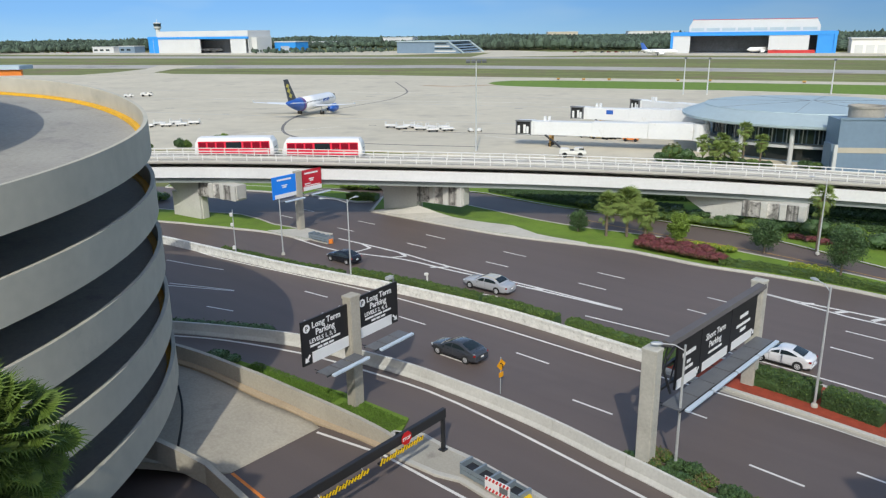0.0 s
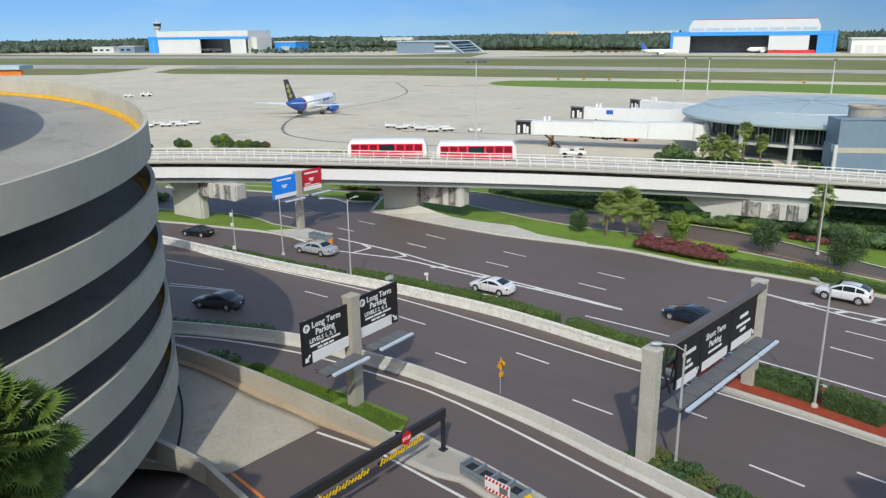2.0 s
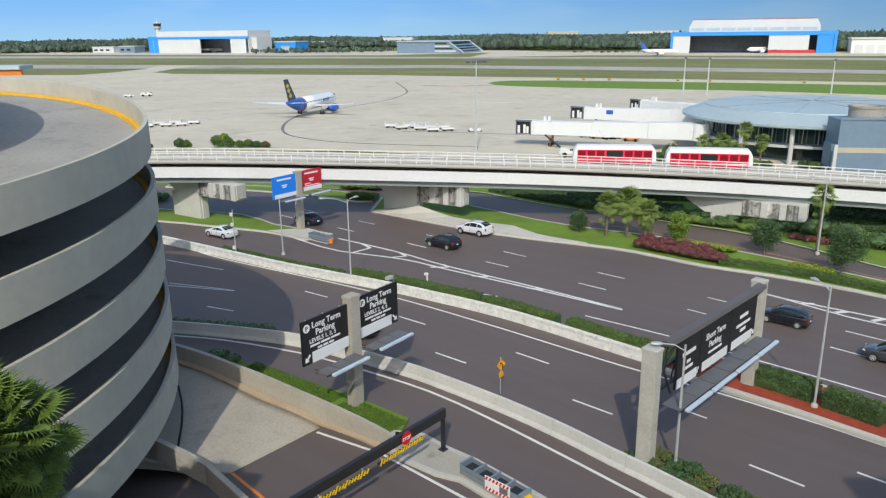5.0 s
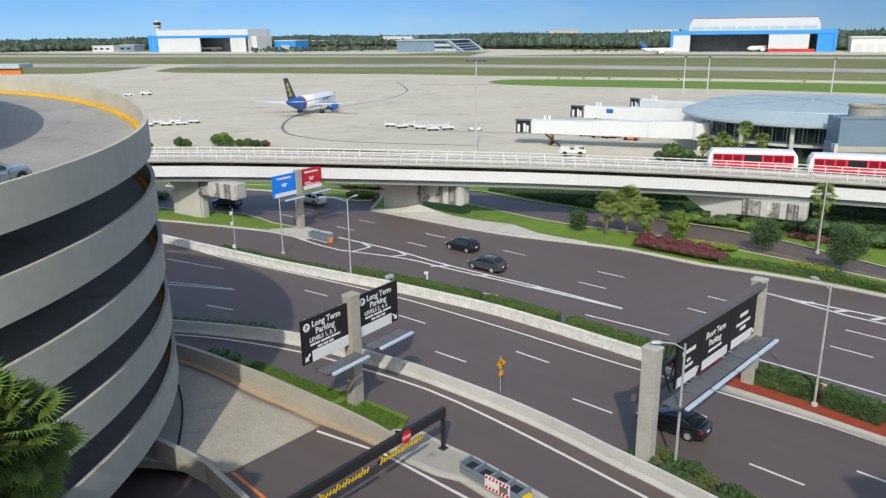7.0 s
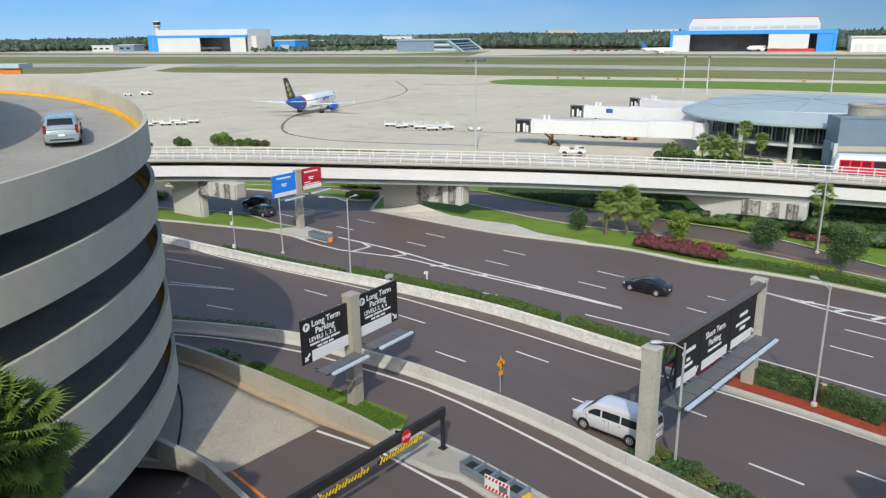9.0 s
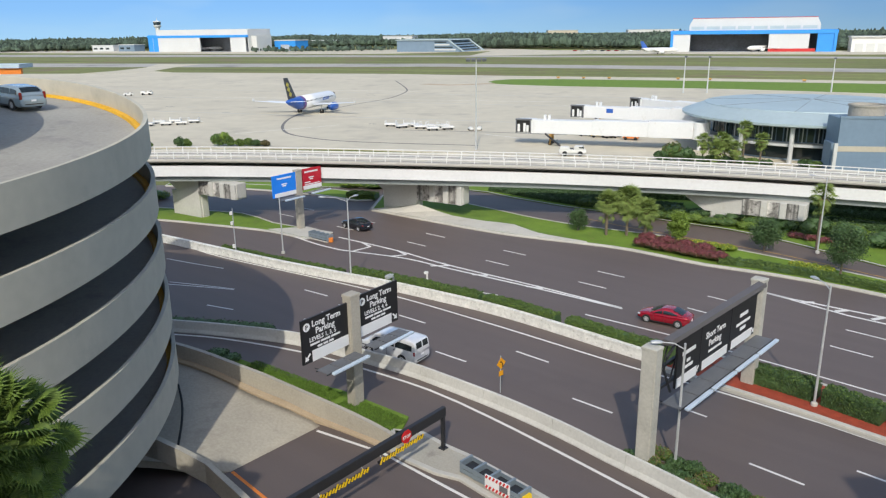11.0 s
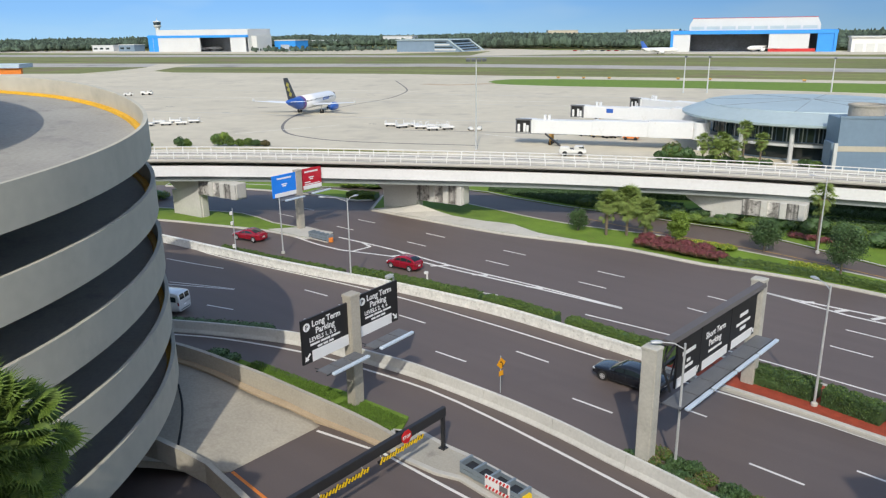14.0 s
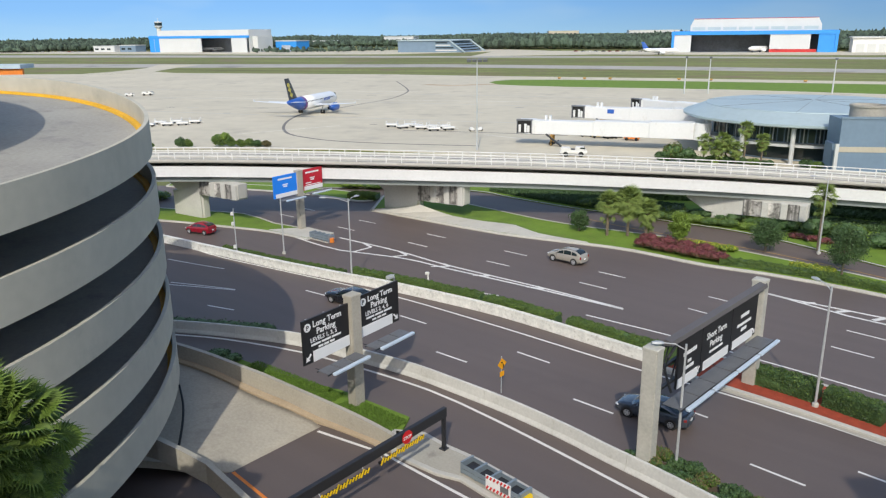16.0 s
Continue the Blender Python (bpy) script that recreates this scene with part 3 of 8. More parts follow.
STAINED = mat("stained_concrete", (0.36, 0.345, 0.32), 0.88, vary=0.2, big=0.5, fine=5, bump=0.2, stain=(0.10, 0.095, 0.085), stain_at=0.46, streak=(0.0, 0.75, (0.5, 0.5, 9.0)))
PIER = mat("pier_concrete", (0.53, 0.52, 0.48), 0.85, vary=0.08, big=0.3, fine=5, bump=0.15, stain=(0.46, 0.42, 0.34), stain_at=0.60)
U = Vector((-0.836, 0.549))


def pier(x, y, dz, stub=7.6, col=6.2, reach=14.6, drop=0.0):
    """A wide column with a long cap that reaches out to the edge of the deck at (x, y)."""
    p = thing("pier", "stained concrete pier with wide column and long cap", "pier", kind="structure", group="guideway piers")
    ang = math.atan2(U.y, U.x)
    z0 = -dz
    M = Matrix.Translation((x, y, dz)) @ Matrix.Rotation(ang, 4, "Z")
    bm = bmesh.new()
    box(bm, (stub - 0.2 + col / 2, 0, (3.7 + z0) / 2 - 0.3), (col, 1.4, 3.7 - z0 + 0.6))
    bmesh.ops.bevel(bm, geom=[e for e in bm.edges if abs(e.verts[0].co.z - e.verts[1].co.z) > 1], offset=0.25, segments=2, affect="EDGES")
    part("column", bm, PIER, p, m=M)
    bm = bmesh.new()
    prof = [(0.0, 3.9 - drop), (0.5, 3.62 - drop), (reach - 2.6, 3.62 - drop), (reach, 5.2 - drop), (reach, 5.74), (0.0, 5.74)]
    a = [bm.verts.new((u, -0.72, v)) for u, v in prof]
    b = [bm.verts.new((u, 0.72, v)) for u, v in prof]
    bm.faces.new(a), bm.faces.new(b[::-1])
    for i in range(len(prof)):
        j = (i + 1) % len(prof)
        bm.faces.new((a[j], a[i], b[i], b[j]))
    bmesh.ops.recalc_face_normals(bm, faces=bm.faces[:])
    cap = part("cap", bm, PIER, p, m=M)
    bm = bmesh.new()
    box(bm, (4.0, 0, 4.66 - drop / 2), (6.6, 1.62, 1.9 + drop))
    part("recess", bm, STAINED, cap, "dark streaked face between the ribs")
    for u in (0.55, 2.7, 4.9, 7.0):
        bm = bmesh.new()
        box(bm, (u, 0, 4.68 - drop / 2), (0.80, 2.1, 2.05 + drop))
        bmesh.ops.bevel(bm, geom=bm.edges[:], offset=0.08, segments=1, affect="EDGES")
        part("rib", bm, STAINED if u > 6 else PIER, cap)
    return p


pier(-26.3, 95.4, -0.2)
pier(3.2, 97.0, -1.0, drop=0.68)
pier(44.6, 88.0, -2.1, 8.4, 3.2)
pier(-60.0, 94.8, 0.05)
pier(84.0, 69.5, -2.8)

# the roof deck that the spiral leads to
bm = bmesh.new()
box(bm, (-60.7, 59.4, 22.2), (57, 2.0, 0.3))
roof_deck = setting("roof_deck", bm, mat("pale_blue_deck", (0.46, 0.56, 0.62), 0.6, vary=0.08), "concrete roof deck behind the spiral ramp", "deck")
bm = bmesh.new()
box(bm, (-60.7, 58.7, 21.82), (57, 0.25, 0.44))
part("kerb", bm, ORANGE, roof_deck, "orange painted kerb")
bm = bmesh.new()
box(bm, (-62, 60.2, 10.9), (50, 1.5, 22.1))
part("support_wall", bm, PARAPET, roof_deck)

# ---- vehicles ----
PAINTS = {n: mat(n, c, 0.26, 0.25, vary=0.03, gloss=0.9) for n, c in {
    "black_paint": (0.012, 0.014, 0.020), "grey_paint": (0.060, 0.066, 0.078), "navy_paint": (0.014, 0.024, 0.050), "blue_grey_paint": (0.058, 0.072, 0.094),
    "silver_paint": (0.46, 0.47, 0.49), "ice_blue_paint": (0.31, 0.38, 0.42), "red_paint": (0.34, 0.006, 0.022), "tan_paint": (0.42, 0.385, 0.33),
    "white_car_paint": (0.84, 0.84, 0.85), "cream_vinyl": (0.60, 0.55, 0.44)}.items()}

SHAPES = {
    # length, width, height, nose, side line of the body from hood edge to boot edge, line of the cabin from cowl to tail, wheel radius, front and rear overhang
    "sedan": (4.86, 1.84, 1.46, 2.42, [(2.40, .58), (2.34, .74), (1.95, .86), (1.15, .95), (-.9, 1.0), (-1.9, 1.05), (-2.30, 1.04), (-2.41, .84)],
              [(1.22, .94), (.30, 1.40), (-.25, 1.47), (-.85, 1.43), (-1.95, 1.05)], .33, .93, 1.02),
    "saloon": (5.35, 1.95, 1.45, 2.66, [(2.64, .58), (2.60, .78), (2.15, .88), (1.15, .95), (-.9, .97), (-1.75, .99), (-2.60, .97), (-2.68, .74)],
               [(1.18, .94), (.42, 1.41), (-.15, 1.45), (-1.15, 1.42), (-1.78, 1.0)], .33, .98, 1.22),
    "short": (4.52, 1.77, 1.43, 2.25, [(2.23, .58), (2.17, .73), (1.80, .85), (1.06, .94), (-.85, .99), (-1.75, 1.04), (-2.14, 1.03), (-2.25, .83)],
              [(1.14, .93), (.28, 1.37), (-.22, 1.44), (-.78, 1.40), (-1.80, 1.04)], .33, .87, .95),
    "compact": (4.60, 1.80, 1.51, 2.28, [(2.26, .60), (2.20, .76), (1.86, .90), (1.20, 1.0), (-.9, 1.05), (-1.8, 1.12), (-2.20, 1.12), (-2.31, .92)],
                [(1.34, .97), (.42, 1.45), (-.25, 1.52), (-1.0, 1.47), (-1.93, 1.11)], .33, .88, .98),
    "suv": (4.72, 1.90, 1.72, 2.34, [(2.33, .68), (2.28, .88), (1.95, 1.02), (1.20, 1.08), (-.9, 1.11), (-2.0, 1.14), (-2.32, 1.08), (-2.37, .80)],
            [(1.30, 1.06), (.38, 1.62), (-.35, 1.74), (-1.30, 1.68), (-1.95, 1.46), (-2.28, 1.12)], .38, .92, .95),
    "wagon": (5.10, 1.93, 1.58, 2.54, [(2.52, .60), (2.46, .80), (2.05, .92), (1.15, 1.0), (-.9, 1.02), (-2.1, 1.06), (-2.50, 1.02), (-2.55, .74)],
              [(1.22, .99), (.35, 1.52), (-.20, 1.59), (-1.70, 1.56), (-2.12, 1.46), (-2.48, 1.05)], .34, .95, 1.15),
    "hatch": (4.25, 1.72, 1.58, 2.12, [(2.10, .60), (2.02, .82), (1.60, .95), (1.05, 1.01), (-.7, 1.05), (-1.7, 1.06), (-2.06, 1.0), (-2.13, .76)],
              [(1.08, 1.0), (.45, 1.48), (-.10, 1.59), (-1.15, 1.52), (-1.70, 1.36), (-2.02, 1.04)], .33, .82, .82),
    "van": (5.45, 2.0, 2.04, 2.72, [(2.71, .70), (2.68, .98), (2.35, 1.12), (1.85, 1.20), (-.9, 1.2), (-2.3, 1.2), (-2.70, 1.18), (-2.73, .85)],
            [(1.92, 1.18), (1.22, 1.92), (.70, 2.03), (-1.60, 2.05), (-2.48, 2.0), (-2.66, 1.84), (-2.72, 1.16)], .37, .95, 1.25),
}


def eased(pts, rounds=3):
    """A line of points with its corners cut round."""
    pts = [np.array(q, float) for q in pts]
    for _ in range(rounds):
        out = [pts[0]]
        for a, b in zip(pts, pts[1:]):
            out += [a * .75 + b * .25, a * .25 + b * .75]
        pts = out + [pts[-1]]
    return pts


def sheet(bm, grid, thick=None):
    """Faces over a grid of points; thick: a way by which the sheet gets a back."""
    rows = [[bm.verts.new(q) for q in r] for r in grid]
    for r, s in zip(rows, rows[1:]):
        for a, b, c, d in zip(r, r[1:], s[1:], s):
            bm.faces.new((a, b, c, d))
    if thick is not None:
        back = [[bm.verts.new(Vector(q) + Vector(thick)) for q in r] for r in grid]
        rim = [v for v in rows[0]] + [r[-1] for r in rows[1:]] + rows[-1][-2::-1] + [r[0] for r in rows[-2:0:-1]]
        brim = [v for v in back[0]] + [r[-1] for r in back[1:]] + back[-1][-2::-1] + [r[0] for r in back[-2:0:-1]]
        for i in range(len(rim)):
            j = (i + 1) % len(rim)
            bm.faces.new((rim[i], rim[j], brim[j], brim[i]))
    bmesh.ops.recalc_face_normals(bm, faces=bm.faces[:])
    return bm


def soft_box(name, c, s, material, parent, label="", rz=0.0, r=0.03):
    bm = bmesh.new()
    box(bm, c, s, rz=rz)
    bmesh.ops.bevel(bm, geom=bm.edges[:], offset=min(r, min(s) * 0.4), segments=2, affect="EDGES")
    return part(name, bm, material, parent, label)


def vehicle(kind, paint, label, category, roof=None, k=1.0):
    """A road vehicle that points along +x and stands on z = 0; k: its size against the usual one."""
    Lg, W, H, nose, shoulder, top, wr, front, back_ = SHAPES[kind]
    car = thing(category.replace(" ", "_"), label, category)
    car.scale = (k, k, k)
    paint = PAINTS[paint]
    w, rear, boxy = W / 2, nose - Lg, kind in ("van", "suv", "wagon")
    zb = 0.26 if kind in ("suv", "van") else 0.20
    line_ = eased(shoulder)
    xs, zs = [q[0] for q in line_][::-1], [q[1] for q in line_][::-1]

    def belt(x):
        return float(np.interp(x, xs, zs))

    def half(x):
        """Half the width in plan, drawn in towards both ends."""
        a, b = max(0.0, (x - (nose - 1.0)) / 1.0), max(0.0, ((rear + .8) - x) / .8)
        return w * (1 - (.17 if kind != "van" else .09) * a ** 2.2 - (.05 if boxy else .12) * b ** 2.2)

    # lower body: rings from the nose to the tail, bowed at both ends
    def bow(x, y):
        a, b = max(0.0, (x - (nose - .9)) / .9), max(0.0, ((rear + .7) - x) / .7)
        f = 1 - (y / w) ** 2
        return x + (.10 * f - .10) * a + (.07 - .07 * f) * b * (0.5 if boxy else 1)

    bm = bmesh.new()
    rings = []
    stations = [nose + .012, nose, nose - .05, nose - .13, nose - .26, nose - .45] + list(np.linspace(nose - .7, rear + .55, 16)) + [rear + .36, rear + .2, rear + .09, rear + .03, rear, rear - .01]
    for i, x in enumerate(stations):
        k = 0.86 if i in (0, len(stations) - 1) else 1.0
        h, zt = half(x), belt(min(max(x, xs[0]), xs[-1]))
        lo = zb + (.10 if x > nose - .3 else .08 if x < rear + .3 else 0)
        mid_ = (lo + zt) / 2
        sec = [(0, lo), (h * .80, lo), (h * .93, lo + .05), (h * .985, lo + .17), (h, lo + (zt - lo) * .48), (h * .99, lo + (zt - lo) * .72), (h * .965, zt - .05), (h * .90, zt), (h * .6, zt + .028), (0, zt + .04)]
        sec = [(y * k, mid_ + (z - mid_) * k) for y, z in sec]
        rings.append([bm.verts.new((bow(x, y), y, z)) for y, z in sec] + [bm.verts.new((bow(x, y), -y, z)) for y, z in sec[-2:0:-1]])
    n = len(rings[0])
    for r, s in zip(rings, rings[1:]):
        for k in range(n):
            bm.faces.new((r[k], r[(k + 1) % n], s[(k + 1) % n], s[k]))
    bm.faces.new(rings[0]), bm.faces.new(rings[-1][::-1])
    bmesh.ops.recalc_face_normals(bm, faces=bm.faces[:])
    body = part("body", bm, paint, car, smooth=True)

    # cabin: its line runs from the cowl over the roof to the tail
    crown = eased(top)
    cx, cz = np.array([q[0] for q in crown]), np.array([q[1] for q in crown])
    wt = w * (.86 if kind == "van" else .79 if boxy else .74)
    x_lo, x_hi = cx.min(), cx.max()

    def lid(x):
        return float(np.interp(x, cx[::-1], cz[::-1]))

    def flank(x, z):
        """Half the cabin's width at a place and height."""
        b = min(belt(x), 1.2)
        u = min(1.0, max(0.0, (z - b) / (H - b)))
        return half(x) * .955 + (wt - half(x) * .955) * u ** 1.25

    def dome(x, y, z):
        """A point over the roof line, with the panes bowed in plan."""
        f = 1 - (y / w) ** 2
        a, b = max(0.0, (x - (x_hi - .9)) / .9), max(0.0, ((x_lo + .8) - x) / .8)
        return (x + .13 * f * a - (.04 if boxy else .10) * f * b, y, z + .035 * f)

    bm = bmesh.new()
    rows = []
    for x, z in zip(cx, cz):
        foot = belt(x) - .03
        y1 = flank(x, z)
        h = z - foot
        sec = [(flank(x, foot), foot), (flank(x, foot + h * .5), foot + h * .5), (flank(x, foot + h * .8), foot + h * .8), (y1 * .985, z - .035 * min(1, h * 2)), (y1 * .93, z - .008), (y1 * .5, z), (0, z)]
        rows.append([bm.verts.new(dome(x, y, q)) for y, q in sec] + [bm.verts.new(dome(x, -y, q)) for y, q in sec[-2::-1]])
    for r, s in zip(rows, rows[1:]):
        for a, b, c, d in zip(r, r[1:], s[1:], s):
            bm.faces.new((a, b, c, d))
    bm.faces.new(rows[0]), bm.faces.new(rows[-1][::-1])
    bmesh.ops.recalc_face_normals(bm, faces=bm.faces[:])
    cabin = part("cabin", bm, paint, car, smooth=True)

    # glass laid on the cabin's line: ranges along it, as shares of its height
    peak = int(cz.argmax())

    def screen(name, lo, hi, ahead, y0=-1.0, y1=1.0, lift=.014):
        idx = range(0, peak + 1) if ahead else range(len(cx) - 1, peak - 1, -1)
        px, pz = [cx[i] for i in idx], [cz[i] for i in idx]
        share = [(z - pz[0]) / (pz[-1] - pz[0]) for z in pz]
        grid = []
        for f in np.linspace(lo, hi, 7):
            x, z = float(np.interp(f, share, px)), float(np.interp(f, share, pz))
            e = .02
            dx, dz = float(np.interp(f + e, share, px)) - x, float(np.interp(f + e, share, pz)) - z
            d = math.hypot(dx, dz) or 1
            nx, nz = (dz / d, -dx / d) if ahead else (dz / d, -dx / d)
            if nz < 0:
                nx, nz = -nx, -nz
            hw = flank(x, z) * .90
            row = []
            for v in np.linspace(y0, y1, 9):
                q = dome(x, hw * v, z)
                row.append((q[0] + nx * lift, q[1], q[2] + nz * lift))
            grid.append(row)
        bm = sheet(bmesh.new(), grid)
        return part(name, bm, CAR_GLASS, cabin, "dark glass", smooth=True)

    screen("windscreen", .13, .84, True)
    if kind == "van":
        screen("rear_window", .28, .80, False, -.88, -.08)
        screen("rear_window", .28, .80, False, .08, .88)
    else:
        screen("rear_window", .30 if boxy or kind == "hatch" else .20, .86, False, *((-.92, .92) if not boxy else (-.88, .88)))
    cuts = {"van": [(1.75, .62), (.50, -.72), (-.82, -2.42)], "suv": [(1.15, .02), (-.05, -1.02), (-1.12, -1.80)], "wagon": [(1.12, -.02), (-.10, -1.1), (-1.2, -2.1)],
            "hatch": [(1.0, .0), (-.07, -.95), (-1.03, -1.62)], "compact": [(1.22, .12), (.05, -1.30)], "short": [(1.04, .06), (-.02, -1.22)], "sedan": [(1.12, .05), (-.03, -1.32)], "saloon": [(1.06, .05), (-.04, -1.36)]}[kind]
    for s in (1, -1):
        for x0, x1 in cuts:
            grid_lo, grid_hi = [], []
            for x in np.linspace(x0, x1, 9):
                z0, z1 = belt(x) + .05, lid(x) - (.12 if kind != "van" else .30)
                if z1 - z0 > .02:
                    grid_lo.append((x, s * (flank(x, z0) + .012), z0))
                    zm = (z0 + z1) / 2
                    grid_hi.append(((x, s * (flank(x, zm) + .013), zm), (x, s * (flank(x, z1) + .012), z1)))
            if len(grid_lo) > 1:
                part("side_window", sheet(bmesh.new(), [[a, b, c] for a, (b, c) in zip(grid_lo, grid_hi)]), CAR_GLASS, cabin, "dark glass", smooth=True)
    if roof:
        grid = [[(x + 0, y * flank(x, lid(x)) * .97, lid(x) + .035 * (1 - (y * flank(x, lid(x)) / w) ** 2) + .012) for y in np.linspace(-1, 1, 9)] for x in np.linspace(top[1][0] - .02, top[-2][0] - .18, 10)]
        part("roof_cover", sheet(bmesh.new(), grid, (0, 0, -.03)), PAINTS[roof], cabin, "cream vinyl roof", smooth=True)
    cow = top[0][0]
    for s in (1, -1):
        soft_box("mirror", (cow - .42, s * (w + .07), belt(cow - .4) + .07), (.13, .20, .13), paint, body)
        hz = belt(nose - .2)
        soft_box("headlight", (nose - .22, s * half(nose - .2) * .79, hz - .12), (.30, .30, .13), LAMP_CLEAR, body, "clear headlight", rz=-s * .55)
        if boxy or kind == "hatch":
            tall = .50 if kind == "wagon" else .34
            soft_box("tail_light", (rear + .10, s * half(rear + .1) * .90, belt(rear + .1) - .10 + (.12 if kind == "wagon" else 0)), (.16, .17, tall), LAMP_RED, body, "red tail light")
        else:
            soft_box("tail_light", (rear + .19, s * half(rear + .1) * .83, belt(rear + .15) - .17), (.20, .36, .17), LAMP_RED, body, "red tail light", rz=s * .42)
        for x in (.35, -.75):
            soft_box("door_handle", (x, s * (half(x) + .005), belt(x) - .13), (.2, .04, .035), paint if kind != "van" else TRIM, body)
        for x in (cow - .38, -.15 if len(top) < 6 else .0):
            bm = bmesh.new()
            box(bm, (x, s * (half(x) - .004), (zb + .12 + belt(x)) / 2), (.014, .02, belt(x) - zb - .22))
            part("door_seam", bm, TRIM, body)
        bm = bmesh.new()
        box(bm, (0, s * (w - .05), zb + .05), (Lg - front - back_ - 2 * wr - .1, .07, .09))
        part("sill", bm, TRIM, body)
        for x in (nose - front, rear + back_):
            bm = bmesh.new()
            a = Matrix.Translation((x, s * (half(x) - .028), wr + .02)) @ Matrix.Rotation(math.pi / 2, 4, "X")
            bmesh.ops.create_cone(bm, cap_ends=True, segments=24, radius1=wr + .055, radius2=wr + .055, depth=.07, matrix=a)
            part("wheel_arch", bm, TRIM, body)
            bm = bmesh.new()
            ring = [(wr * .60, .00), (wr * .66, .025), (wr * .92, .03), (wr, -.02), (wr, -.17), (wr * .9, -.2)]
            lathe(bm, [(r, z) for r, z in ring], 24)
            bmesh.ops.transform(bm, matrix=Matrix.Translation((x, s * (half(x) - .005), wr)) @ Matrix.Rotation(-s * math.pi / 2, 4, "X"), verts=bm.verts[:])
            bmesh.ops.recalc_face_normals(bm, faces=bm.faces[:])
            wheel = part("wheel", bm, RUBBER, car)
            bm = bmesh.new()
            for k in range(6):
                a = k * math.tau / 6
                box(bm, (wr * .33 * math.cos(a), wr * .33 * math.sin(a), .0), (wr * .52, .075, .03), rz=a)
            lathe(bm, [(wr * .64, -.02), (wr * .64, .012), (wr * .54, .012), (wr * .53, -.012), (wr * .18, -.012), (wr * .16, .015)], 20)
            bmesh.ops.transform(bm, matrix=Matrix.Translation((x, s * (half(x) + .012), wr)) @ Matrix.Rotation(-s * math.pi / 2, 4, "X"), verts=bm.verts[:])
            bmesh.ops.recalc_face_normals(bm, faces=bm.faces[:])
            part("rim", bm, RIM, wheel, "alloy rim")
    soft_box("grille", (nose - .02, 0, belt(nose - .1) - .20), (.10, W * .42, .14), TRIM, body)
    soft_box("front_bumper", (nose - .05, 0, zb + .20), (.14, W * .62, .16), paint if not kind == "van" else TRIM, body, r=.06)
    soft_box("rear_bumper", (rear + .045, 0, zb + .24), (.16, W * .72, .18), paint if kind not in ("van", "wagon") else TRIM, body, r=.06)
    soft_box("plate", (rear - .008, 0, belt(rear + .1) - .30), (.03, .34, .13), SIGN_WHITE, body, "blank pale plate", r=.005)
    if kind == "suv":
        for s in (1, -1):
            bm = bmesh.new()
            tube(bm, [(x, s * wt * .86, lid(x) + .035) for x in np.linspace(top[1][0] - .25, top[-3][0] - .1, 6)], .025, 6)
            part("roof_rail", bm, TRIM, cabin, "black roof rail")
    return car


FLEET = {
    "N1": vehicle("sedan", "grey_paint", "dark grey sedan driving on asphalt", "car", k=0.97),
    "N2": vehicle("short", "black_paint", "glossy black sedan driving on asphalt", "car"),
    "N3": vehicle("short", "black_paint", "rounded black sedan driving on asphalt", "car"),
    "N4": vehicle("van", "white_car_paint", "white passenger van with dark windows", "van"),
    "N5": vehicle("saloon", "black_paint", "long black sedan driving on asphalt", "car"),
    "N6": vehicle("sedan", "blue_grey_paint", "blue grey sedan driving on asphalt", "car"),
    "F1": vehicle("short", "black_paint", "small black sedan beside the median", "car", k=0.93),
    "F2": vehicle("saloon", "silver_paint", "long silver sedan with a cream vinyl roof", "car", roof="cream_vinyl"),
    "F3": vehicle("short", "white_car_paint", "white sedan driving along the median", "car"),
    "F4": vehicle("short", "navy_paint", "dark navy blue sedan on asphalt", "car"),
    "F5": vehicle("suv", "white_car_paint", "white sport utility car on asphalt", "car"),
    "F6": vehicle("suv", "black_paint", "black sport utility car on asphalt", "car", k=0.94),
    "F7": vehicle("hatch", "black_paint", "small black hatchback in the middle lane", "car", k=0.97),
    "F8": vehicle("suv", "grey_paint", "dark grey sport utility car on asphalt", "car", k=0.9),
    "F9": vehicle("short", "black_paint", "black sedan with lit red tail lights", "car"),
    "F11": vehicle("short", "red_paint", "bright red sedan driving on asphalt", "car"),
    "F12": vehicle("hatch", "red_paint", "red tall hatchback driving on asphalt", "car", k=0.94),
    "F13": vehicle("suv", "tan_paint", "pale beige sport utility car on asphalt", "car", k=0.93),
    "E1": vehicle("compact", "white_car_paint", "white sedan climbing the concrete ramp", "car", k=0.96),
    "D1": vehicle("wagon", "ice_blue_paint", "pale blue grey estate car on the top deck", "car", k=0.93),
}

# ---- train ----
TRAIN_WHITE = mat("train_white", (0.80, 0.79, 0.77), 0.4, vary=0.03)
TRAIN_RED = mat("train_red", (0.72, 0.02, 0.055), 0.4, vary=0.04)
TRAIN_GLASS = glass("train_window", (0.22, 0.006, 0.018), 0.15)
TRAIN_RUN = [(0.0, -0.81), (1.0, 9.6), (2.0, 20.02), (3.0, 30.43), (4.0, 40.67), (5.0, 50.56), (6.0, 59.74), (6.5, 63.97), (7.0, 68.03), (7.5, 72.09), (8.0, 76.15), (8.5, 79.86), (9.0, 83.04), (10.0, 88.51), (11.0, 93.63), (12.0, 97.69), (13.0, 99.99), (16.0, 101.04)]


